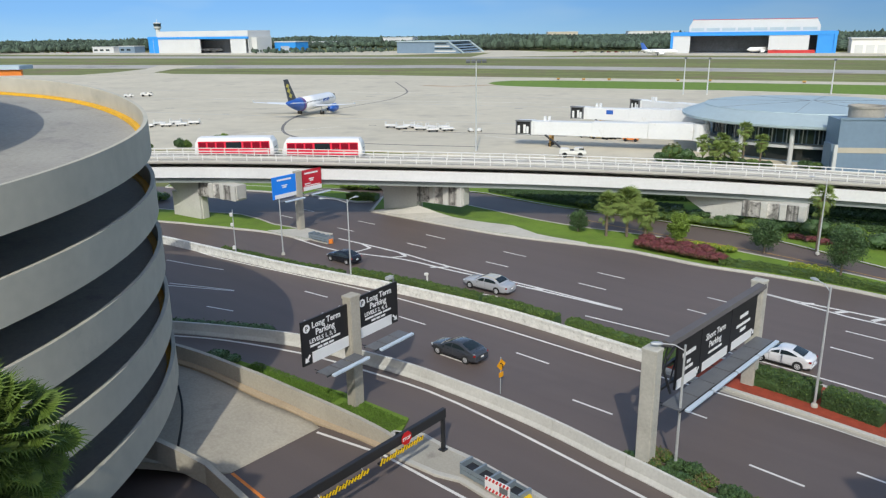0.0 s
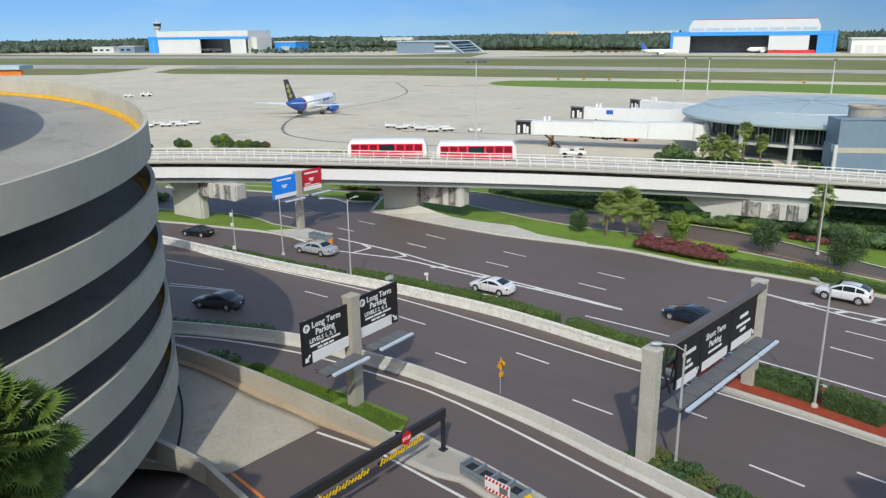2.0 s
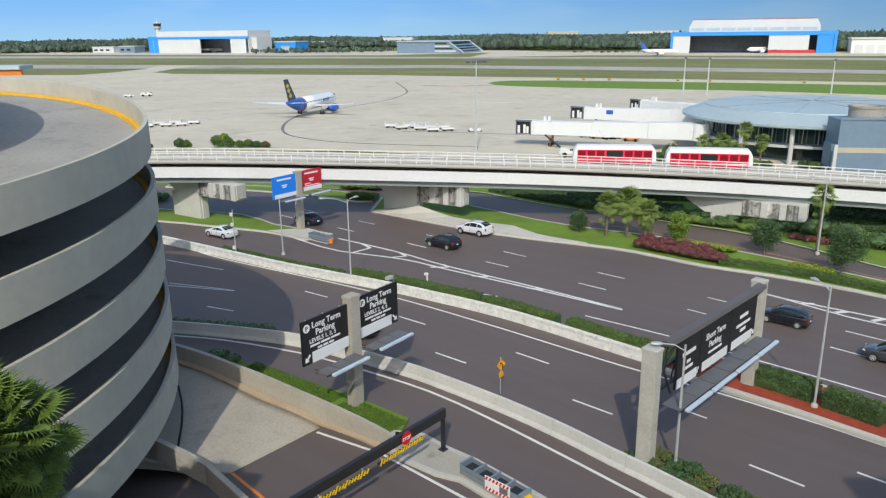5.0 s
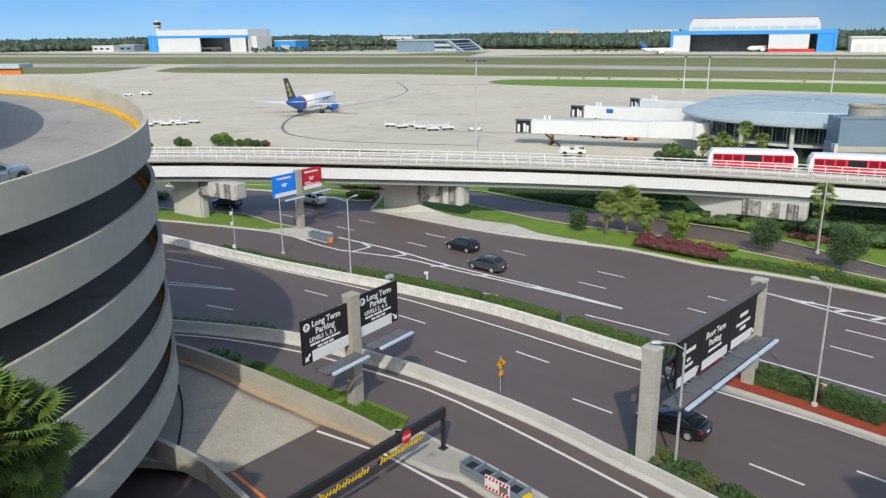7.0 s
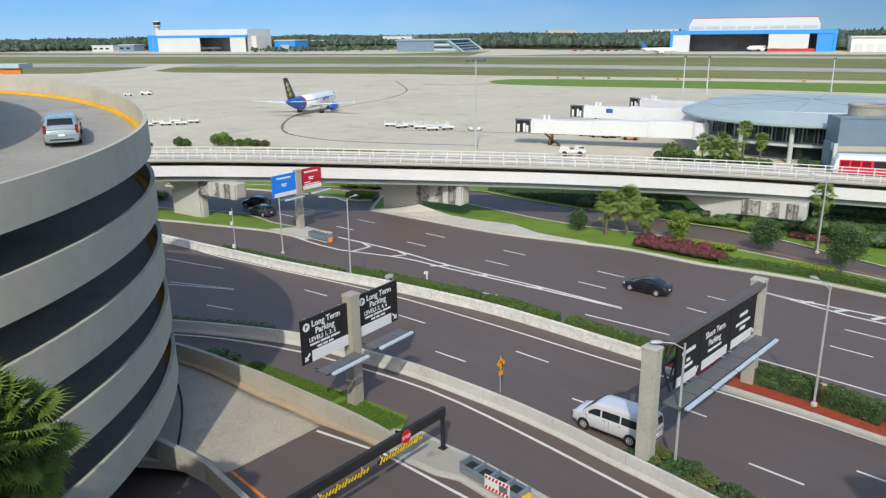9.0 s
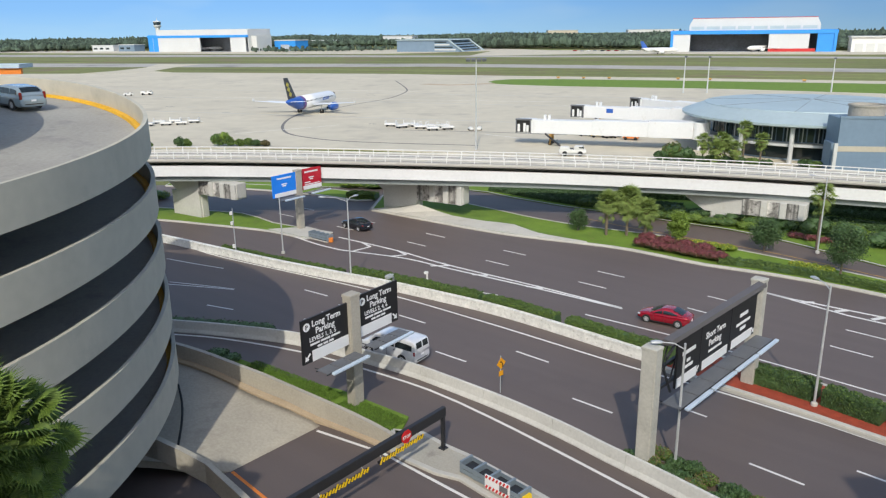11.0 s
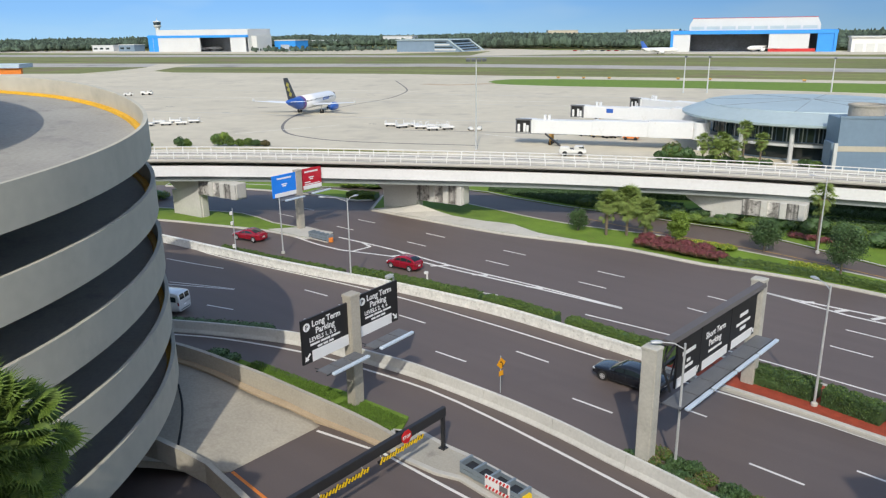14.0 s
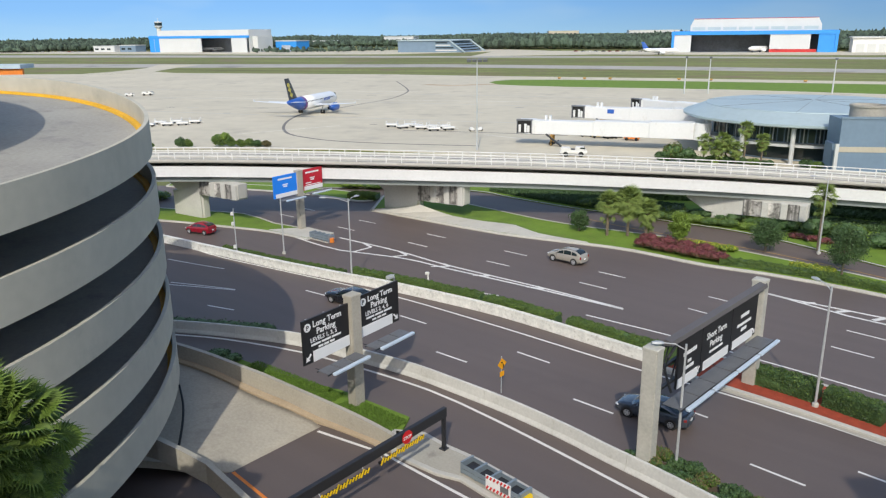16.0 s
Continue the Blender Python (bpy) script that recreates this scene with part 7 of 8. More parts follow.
def jet_bridge(ax, ay, bx, by, z, label, label_plate=False):
    """A boarding bridge from its cab at (ax, ay) to its root at (bx, by)."""
    d = Vector((bx - ax, by - ay))
    L_ = d.length
    j = thing("jet_bridge", label, "jet bridge", turned(ax, ay, 0, d.x, d.y), group="jet bridges")
    cuts = [3.4, L_ * 0.42, L_ * 0.72, L_ - 2]
    for i, (a, b) in enumerate(zip(cuts, cuts[1:])):
        w = 2.9 - 0.28 * (2 - i) * 0 + (0.0, 0.25, 0.5)[i]
        h = 2.9 + (0.0, 0.22, 0.44)[i]
        bm = bmesh.new()
        box(bm, ((a + b) / 2, 0, z + h / 2 - 0.1), (b - a, w, h))
        bmesh.ops.bevel(bm, geom=bm.edges[:], offset=0.08, segments=1, affect="EDGES")
        tun = part("tunnel", bm, BRIDGE_WHITE, j, "white ribbed tunnel")
        n = int((b - a) / 1.3)
        for k in range(n):
            x = a + (k + 0.5) * (b - a) / n
            bm = bmesh.new()
            box(bm, (x, 0, z + h / 2 - 0.1), (0.1, w + 0.08, h + 0.06))
            part("rib", bm, BRIDGE_WHITE, tun)
        if i == 0 and label_plate:
            bm = bmesh.new()
            box(bm, (a + 6.2, -w / 2 - 0.06, z + 1.9), (1.7, 0.05, 1.0))
            part("plate", bm, PLANE_BLUE, tun, "blue plate")
    bm = bmesh.new()
    bmesh.ops.create_cone(bm, cap_ends=True, segments=20, radius1=1.9, radius2=1.9, depth=3.4, matrix=Matrix.Translation((L_ - 0.6, 0, z + 1.5)))
    part("rotunda", bm, BRIDGE_WHITE, j)
    bm = bmesh.new()
    tube(bm, [(L_ - 0.6, 0, 0), (L_ - 0.6, 0, z)], 0.4, 12)
    part("rotunda_column", bm, BRIDGE_WHITE, j)
    bm = bmesh.new()
    bmesh.ops.create_cone(bm, cap_ends=True, segments=16, radius1=1.75, radius2=1.75, depth=3.0, matrix=Matrix.Translation((2.2, 0, z + 1.4)))
    box(bm, (0.9, 0, z + 1.4), (2.4, 3.3, 2.9))
    cab = part("cab", bm, BRIDGE_WHITE, j)
    bm = bmesh.new()
    box(bm, (1.3, -1.72, z + 1.45), (3.3, 0.2, 2.7))
    part("canopy_opening", bm, RUBBER, cab, "dark opening of the folding canopy")
    for a, h in ((0.25, 1.7), (1.55, 1.9), (2.2, 1.5)):
        bm = bmesh.new()
        box(bm, (a, -1.86, z + 0.2 + h / 2), (0.55, 0.16, h))
        bmesh.ops.bevel(bm, geom=bm.edges[:], offset=0.06, segments=1, affect="EDGES")
        part("bellows_fold", bm, BRIDGE_WHITE, cab)
    for x in (-0.3, 2.9):
        bm = bmesh.new()
        box(bm, (x, -1.9, z + 1.4), (0.16, 0.5, 2.9))
        part("canopy_frame", bm, GREY_STEEL, cab)
    bm = bmesh.new()
    box(bm, (1.3, -1.75, z + 2.9), (3.5, 0.9, 0.3))
    part("canopy", bm, GREY_STEEL, cab)
    for x in (5.6, 6.6):
        bm = bmesh.new()
        box(bm, (x, 0.3, z + 3.3), (0.5, 0.6, 1.0))
        part("roof_unit", bm, BRIDGE_WHITE, j)
    for s in (-1.2, 1.2):
        bm = bmesh.new()
        box(bm, (7.2, s, z / 2 + 0.2), (0.45, 0.4, z + 0.2))
        part("lift_column", bm, FADED_YELLOW, j, "yellow lift column")
        bm = bmesh.new()
        bmesh.ops.create_cone(bm, cap_ends=True, segments=12, radius1=0.5, radius2=0.5, depth=0.4, matrix=Matrix.Translation((7.2, s, 0.5)) @ Matrix.Rotation(math.pi / 2, 4, "X"))
        part("drive_wheel", bm, RUBBER, j)
    bm = bmesh.new()
    box(bm, (8.9, -2.0, z / 2), (0.15, 0.9, 0.15))
    sweep(bm, [Vector((6.2, -1.9, z)), Vector((9.6, -1.9, 0.1))], [(-0.45, -0.15), (0.45, -0.15), (0.45, 0.1), (-0.45, 0.1)])
    part("stair", bm, DARK_STEEL, j, "steep steel stair")
    return j


jet_bridge(17.4, 165.6, 53.5, 152.0, 2.6, "white jet bridge reaching over the apron")
jet_bridge(34.0, 190.5, 63.0, 172.5, 3.0, "white jet bridge with blue plate", True)
jet_bridge(53.5, 206.0, 70.0, 178.0, 3.2, "white jet bridge behind the others")


# airport vehicles
def tug(x, y, a, label, k=1.0):
    t = thing("aircraft_tug", label, "tug", Matrix.Translation((x, y, 0)) @ Matrix.Rotation(math.radians(a), 4, "Z") @ Matrix.Scale(k, 4))
    soft_box("chassis", (0, 0, .82), (4.8, 2.1, .75), WHITE, t, r=.2)
    soft_box("rear_deck", (-1.4, 0, 1.32), (1.7, 1.9, .5), WHITE, t, r=.16)
    soft_box("cab", (1.1, 0, 1.40), (1.7, 1.85, .62), WHITE, t, r=.18)
    soft_box("cab_window", (1.5, 0, 1.50), (.9, 1.89, .28), CAR_GLASS, t, r=.05)
    soft_box("seat_well", (-.15, 0, 1.22), (.7, 1.5, .1), DARK_STEEL, t)
    for x_ in (-1.4, 1.3):
        for s in (1, -1):
            bm = bmesh.new()
            bmesh.ops.create_cone(bm, cap_ends=True, segments=14, radius1=.46, radius2=.46, depth=.34, matrix=Matrix.Translation((x_, s * .96, .46)) @ Matrix.Rotation(math.pi / 2, 4, "X"))
            part("wheel", bm, RUBBER, t)
    return t


def baggage_cart(x, y, a, label, railed=True):
    """A low flat cart: a white bed on four wheels, low end rails and a drawbar."""
    c = thing("baggage_cart", label, "baggage cart", Matrix.Translation((x, y, 0)) @ Matrix.Rotation(math.radians(a), 4, "Z"), group="baggage carts")
    soft_box("bed", (0, 0, .70), (3.2, 1.7, .44), WHITE, c, r=.08)
    soft_box("under_frame", (0, 0, .42), (2.4, 1.0, .16), DARK_STEEL, c)
    for x_ in (-1.42, 1.42) if railed else (-1.42,):
        bm = bmesh.new()
        tube(bm, [(x_, -.7, .7), (x_, -.7, 1.5), (x_, .7, 1.5), (x_, .7, .7)], .09, 6)
        part("end_rail", bm, WHITE, c, "white tubular end rail")
    bm = bmesh.new()
    tube(bm, [(1.4, 0, .45), (2.5, 0, .3)], .06, 6)
    part("drawbar", bm, WHITE, c)
    for x_ in (-1, 1):
        for s in (-.62, .62):
            bm = bmesh.new()
            bmesh.ops.create_cone(bm, cap_ends=True, segments=12, radius1=.26, radius2=.26, depth=.2, matrix=Matrix.Translation((x_, s, .26)) @ Matrix.Rotation(math.pi / 2, 4, "X"))
            part("wheel", bm, RUBBER, c)
    return c


tug(26.2, 148.0, -8, "white aircraft tug parked near the guideway", 1.12)
tug(-122.5, 315, 5, "white airport vehicle far out on the apron")
tug(-128.5, 311, 20, "white airport vehicle far out on the apron", 0.8)
tug(7.4, 188.6, 100, "small white tug on the apron", 0.5)
tug(9.6, 188.8, 80, "small white tug on the apron", 0.5)
for x, y, a, r in ((-79.6, 211.2, 10, False), (-75.8, 213.6, 5, True), (-76.4, 207.6, 8, True), (-72.6, 208.6, 20, False), (-70.2, 212.6, 0, True), (-81, 206.4, 0, False),
                   (-13.4, 198.6, -8, True), (-10.4, 195.2, 30, False), (-8.6, 198.4, 5, True), (-5.4, 193.0, -10, True), (-2.2, 189.6, 8, False), (0.4, 194.4, 25, True), (1.6, 190.6, 15, False), (-2.6, 194.6, -35, False), (-6.6, 196.4, -50, True),
                   (34, 176, 0, False), (39, 172, 10, True), (44, 172, 0, True)):
    baggage_cart(x, y, a, "low white baggage cart with end rails on the apron" if r else "open flat baggage cart on the apron", r)


def mast(x, y, h, label, lamps=3, r=0.22):
    m_ = thing("light_mast", label, "light mast", Matrix.Translation((x, y, 0)), group="light masts")
    bm = bmesh.new()
    tube(bm, [(0, 0, 0), (0, 0, h)], [r, r * 0.45], 10)
    part("pole", bm, STEEL, m_)
    for k in range(lamps):
        o = (k - (lamps - 1) / 2) * 1.1
        bm = bmesh.new()
        box(bm, (o, -0.2, h), (0.9, 0.6, 0.5), tilt=Matrix.Rotation(0.5, 4, "X"))
        part("floodlight", bm, GREY_STEEL, m_)
    return m_


mast(7.3, 157.1, 18.5, "tall grey floodlight mast on the apron", 4)
for x, y, h in ((93.3, 291, 13.6), (102, 289.6, 13.4), (146.3, 283, 12.6)):
    mast(x, y, h, "pale floodlight mast beside the grass", 1, 0.32)
for x, y in ((60, 388), (72, 383), (84, 379), (115, 368), (128, 361), (165, 344), (200, 327)):
    s_ = thing("taxi_sign", "small yellow airfield guidance sign", "airfield sign", turned(x, y, -0.1, 0.9, -0.4), group="taxi signs")
    tag_box("panel", -.8, .8, -.12, .12, .4, 1.05, FADED_YELLOW, s_)
    tag_box("stand", -.6, .6, -.08, .08, 0, .4, DARK_STEEL, s_)
TYRE = mat("tyre_marks", (0.17, 0.16, 0.15), 0.9, vary=0.15, big=0.1, fine=1)
line([(-41.4, 235.8), (-43.7, 232.8), (-44.6, 217.8), (-42.7, 200.5), (-38.8, 187.6), (-33.5, 180.5), (-25, 173.5), (-11.5, 168.2), (8, 163)], 0.8, TYRE, "tyre_track", z=0.006, parent=apron, step=3)
line([(-38, 244), (-28.1, 265.9), (-19.4, 285), (-14.6, 313.6), (-15.6, 335.7), (-23, 386)], 0.7, TYRE, "taxi_line", z=0.010, parent=apron, step=6)
for y0 in (300, 262, 212):
    line([(-200, y0 + 75), (0, y0), (160, y0 - 62)], 0.9, PALE_CONCRETE, "apron_joint", z=0.005, parent=apron, step=20)
line([(-10, 191), (8, 186), (30, 178)], 0.7, TYRE, "tyre_track", z=0.006, parent=apron, step=4)
PATCHES = [(-96, 262, 3.2), (-88, 260, 4.0), (-70, 240, 2.4), (-62, 255, 3.0), (-78, 226, 2.0), (-52, 270, 3.6), (-30, 300, 4.0), (10, 232, 3.0), (24, 246, 2.6), (38, 224, 3.4), (-2, 262, 3.0), (-110, 300, 4.5), (-20, 205, 2.2), (52, 262, 4.0), (70, 240, 3.0)]
for i, (x, y, w) in enumerate(PATCHES):
    stripe((x, y), (x + w, y - 0.25 * w), 0.7 + 0.3 * (i % 3), TYRE if i % 3 == 0 else PALE_CONCRETE if i % 3 == 1 else DECK, "apron_repair", apron, 0.012)
for a, b, w in (((10.5, 181), (20.5, 171.5), 0.3), ((-52, 188), (-28, 203), 0.35), ((-90, 300), (40, 262), 0.45), ((40, 250), (120, 222), 0.4), ((-60, 330), (-8, 316), 0.5)):
    stripe(a, b, w, PAINT, "stand_line", apron, 0.009)
line([(-8, 360), (4, 350), (22, 356), (60, 352), (120, 330)], 6.5, mat("sandy_apron", (0.50, 0.39, 0.27), 0.95, vary=0.2, big=0.05, fine=0.4), "sandy_strip", z=0.003, parent=apron, step=8)


def belt_loader(x, y, a, paint, label):
    b = thing("belt_loader", label, "airport vehicle", Matrix.Translation((x, y, 0)) @ Matrix.Rotation(math.radians(a), 4, "Z"))
    tag_box("chassis", -1.7, 1.7, -.8, .8, .4, .95, paint, b)
    tag_box("seat", -.9, -.3, .1, .7, .95, 1.5, DARK_STEEL, b)
    bm = bmesh.new()
    box(bm, (.2, -.35, 1.35), (4.6, .7, .16), tilt=Matrix.Rotation(-0.16, 4, "Y"))
    part("belt", bm, DARK_STEEL, b)
    for x_ in (-1.1, 1.1):
        bm = bmesh.new()
        bmesh.ops.create_cone(bm, cap_ends=True, segments=12, radius1=.38, radius2=.38, depth=1.7, matrix=Matrix.Translation((x_, 0, .38)) @ Matrix.Rotation(math.pi / 2, 4, "X"))
        part("axle", bm, RUBBER, b)


belt_loader(36.6, 173.5, -10, HAZARD, "yellow belt loader parked beneath the jet bridge")
belt_loader(40.2, 173.0, 15, YELLOW, "yellow belt loader parked beneath the jet bridge")
belt_loader(43.0, 168.5, -25, ORANGE, "orange belt loader parked beneath the jet bridge")
shed = thing("cargo_shed", "low white cargo shed beside the hangar", "building", turned(387, 723, 0, 0.93, -0.37))
tag_box("wall", 0, 60, 0, 25, 0, 13, WHITE, shed)
tag_box("roof", -1, 61, -1.5, 26, 13, 14.2, HANGAR_GREY, shed)
for k in range(6):
    tag_box("door", 3 + k * 9.5, 10 + k * 9.5, -0.15, 0, 0, 7.5, HANGAR_GREY, shed)
# palms and shrubs before the terminal
for x, y, h in ((49.0, 138.5, 4.0), (51.6, 136.5, 4.6), (55.6, 136.0, 6.6), (58.2, 134.6, 4.6), (53.4, 134.2, 3.2), (50.2, 135.2, 3.2), (53.0, 138.2, 3.8)):
    palm(x, y, h, "fan palm before the round terminal", 46, 1.1, z=0.0, hang=140, skirt=8)
for i, (x, y, r, h) in enumerate(((43.6, 139.2, 1.9, 4.6), (45.6, 138.4, 2.2, 3.4), (48.2, 137.6, 1.5, 1.6), (66.5, 130.2, 1.5, 1.6), (69, 122, 1.2, 1.3), (73, 121.4, 1.2, 1.2), (77, 120.6, 1.3, 1.4), (81, 120, 1.2, 1.4), (41.8, 139.6, 1.6, 2.6), (50.6, 137.4, 1.5, 1.8), (52.6, 136.6, 1.5, 1.6), (54.8, 135.6, 1.4, 1.7), (57.0, 135.0, 1.4, 1.5), (59.2, 134.2, 1.2, 1.3), (65.0, 131.2, 1.3, 1.9))):
    shrub(x, y, r, h, (LEAF, LEAF_DARK, LEAF_DARK)[i % 3], "leafy shrub before the terminal", z=0.0, n=1500, size=0.10, flowers=LEAF_RUST if i == 0 else None)

# ---- far woods and sky ----
# greyed, bluish leaf tone: the haze of distance is put into the colour
WOODS = mat("woods", (0.052, 0.077, 0.054), 0.95, vary=0.3, big=0.02, fine=0.4, spread=0.6)
bm = bmesh.new()
vs, fs = [], []
ico = bmesh.new()
bmesh.ops.create_icosphere(ico, subdivisions=1, radius=1)
iv = np.array([v.co[:] for v in ico.verts])
jf = np.array([[v.index for v in f.verts] for f in ico.faces])
ico.free()
bm.free()
base = 0


def clump(x, y, r, h):
    global base
    k = 1 + 0.35 * np.sin(iv @ rng.normal(0, 2.2, 3) + rng.uniform(0, 6)) * rng.uniform(0.3, 1, len(iv))
    v = iv * k[:, None] * np.array([r, r, h * 0.42]) + np.array([x, y, h * 0.6])
    vs.append(v)
    fs.append(jf + base)
    base += len(iv)


for i in range(27000):
    az = rng.uniform(-0.64, 0.64)
    d = 1180 + 1500 * rng.uniform(0, 1) ** 1.7
    near = 980 - 300 * (az + 0.05) if az > -0.05 else 1180 - 200 * az
    d = near + (d - 1180) + 60
    x, y = d * math.sin(az), d * math.cos(az)
    h = rng.uniform(9, 14) + 2.5 * math.sin(x * 0.011) + 2 * math.sin(x * 0.037 + y * 0.01)
    clump(x, y, rng.uniform(2.2, 5.0), max(6, h * rng.uniform(0.72, 1.06)))
for i in range(160):
    az = rng.uniform(-0.24, -0.06)
    d = rng.uniform(960, 1080)
    clump(d * math.sin(az), d * math.cos(az), rng.uniform(1.4, 3.2), rng.uniform(3, 7.5))
me = bpy.data.meshes.new("far_woods")
me.from_pydata(np.concatenate(vs).tolist(), [], np.concatenate(fs).tolist())
tagged(of_mesh("far_woods", me, WOODS), "distant dark green woods along the horizon", "woods", kind="stuff")
for i in range(26):
    x, y = ((-640 + i * 9.5, 1190 - i * 3.2) if i < 14 else (150 + (i - 14) * 7, 862 - (i - 14) * 4))
    c = thing("parked_car", "small parked car far across the field", "car", turned(x + rng.uniform(-2, 2), y + rng.uniform(-6, 6), -0.05, 1, rng.uniform(-1, 1)), group="far cars")
    tag_box("body", -2.3, 2.3, -.9, .9, .3, .95, (PAINTS["white_car_paint"], PAINTS["silver_paint"], PAINTS["grey_paint"], PAINTS["red_paint"])[int(rng.integers(4))], c)
    tag_box("cabin", -1.4, .8, -.8, .8, .95, 1.5, CAR_GLASS, c)
    for a, b in ((1.4, .8), (1.4, -.8), (-1.4, .8), (-1.4, -.8)):
        bm = bmesh.new()
        bmesh.ops.create_cone(bm, cap_ends=True, segments=10, radius1=.34, radius2=.34, depth=.22, matrix=Matrix.Translation((a, b, .33)) @ Matrix.Rotation(math.pi / 2, 4, "X"))
        part("wheel", bm, RUBBER, c)

# pale blue sky behind everything
m = bpy.data.materials.new("sky_backdrop")
m.use_nodes = True
t = m.node_tree
t.nodes.remove(t.nodes["Principled BSDF"])
em = t.nodes.new("ShaderNodeEmission")
co = t.nodes.new("ShaderNodeTexCoord")
sp = t.nodes.new("ShaderNodeSeparateXYZ")
rm = t.nodes.new("ShaderNodeValToRGB")
mr = t.nodes.new("ShaderNodeMapRange")
mr.inputs[1].default_value, mr.inputs[2].default_value = 0.0, 420.0
nz = t.nodes.new("ShaderNodeTexNoise")
nz.inputs["Scale"].default_value, nz.inputs["Detail"].default_value = 0.0012, 3.0
mp = t.nodes.new("ShaderNodeMapping")
mp.inputs["Scale"].default_value = (1, 1, 4)
mx = t.nodes.new("ShaderNodeMix")
mx.data_type = "RGBA"
mx.inputs[7].default_value = (0.42, 0.60, 0.78, 1)
m2 = t.nodes.new("ShaderNodeMapRange")
m2.inputs[1].default_value, m2.inputs[2].default_value, m2.inputs[4].default_value = 0.5, 0.85, 0.5
rm.color_ramp.elements[0].color, rm.color_ramp.elements[1].color = (0.33, 0.56, 0.80, 1), (0.165, 0.385, 0.82, 1)
rm.color_ramp.elements.new(0.35).color = (0.225, 0.465, 0.83, 1)
t.links.new(co.outputs["Object"], sp.inputs[0]), t.links.new(sp.outputs["Z"], mr.inputs[0]), t.links.new(mr.outputs[0], rm.inputs[0])
t.links.new(co.outputs["Object"], mp.inputs[0]), t.links.new(mp.outputs[0], nz.inputs[0]), t.links.new(nz.outputs["Fac"], m2.inputs[0])
t.links.new(m2.outputs[0], mx.inputs[0]), t.links.new(rm.outputs[0], mx.inputs[6]), t.links.new(mx.outputs[2], em.inputs[0])
deep = t.nodes.new("ShaderNodeMapRange")
deep.inputs[1].default_value, deep.inputs[2].default_value, deep.inputs[3].default_value, deep.inputs[4].default_value = -600.0, 2300.0, 0.90, 0.60
t.links.new(sp.outputs["X"], deep.inputs[0]), t.links.new(deep.outputs[0], em.inputs["Strength"])
t.links.new(em.outputs[0], t.nodes["Material Output"].inputs[0])
bm = bmesh.new()
rows = [[bm.verts.new((4300 * math.sin(a), 4300 * math.cos(a), z)) for z in (-40, 900)] for a in np.linspace(-0.9, 0.9, 40)]
for r, s in zip(rows, rows[1:]):
    bm.faces.new((r[0], s[0], s[1], r[1]))
setting("sky_backdrop", bm, m, "pale blue hazy sky low over the horizon", "sky")

# ---- the building that the camera stands on ----
gar = thing("garage", "concrete parking garage with parapet roof", "building", kind="structure")
tag_box("wall", -12.5, 70, -30, -0.9, -0.2, 22.6, PARAPET, gar)
# unseen block, added to throw shade on the lower part of the near palm
tag_box("shade_wing", -40, -12.5, -30, 6.5, -0.2, 24.0, PARAPET, gar)
tag_box("roof_parapet", -12.5, 70, -1.2, -0.9, 22.6, 23.2, PARAPET, gar)
# two unseen roof blocks, added to cast the shadow on the nearest carriageway
tag_box("shade_block", 18.8, 33, -8, -1.0, 22.6, 31.9, PARAPET, gar)
tag_box("shade_block_low", 16.4, 18.8, -7, -1.2, 22.6, 30.2, PARAPET, gar)

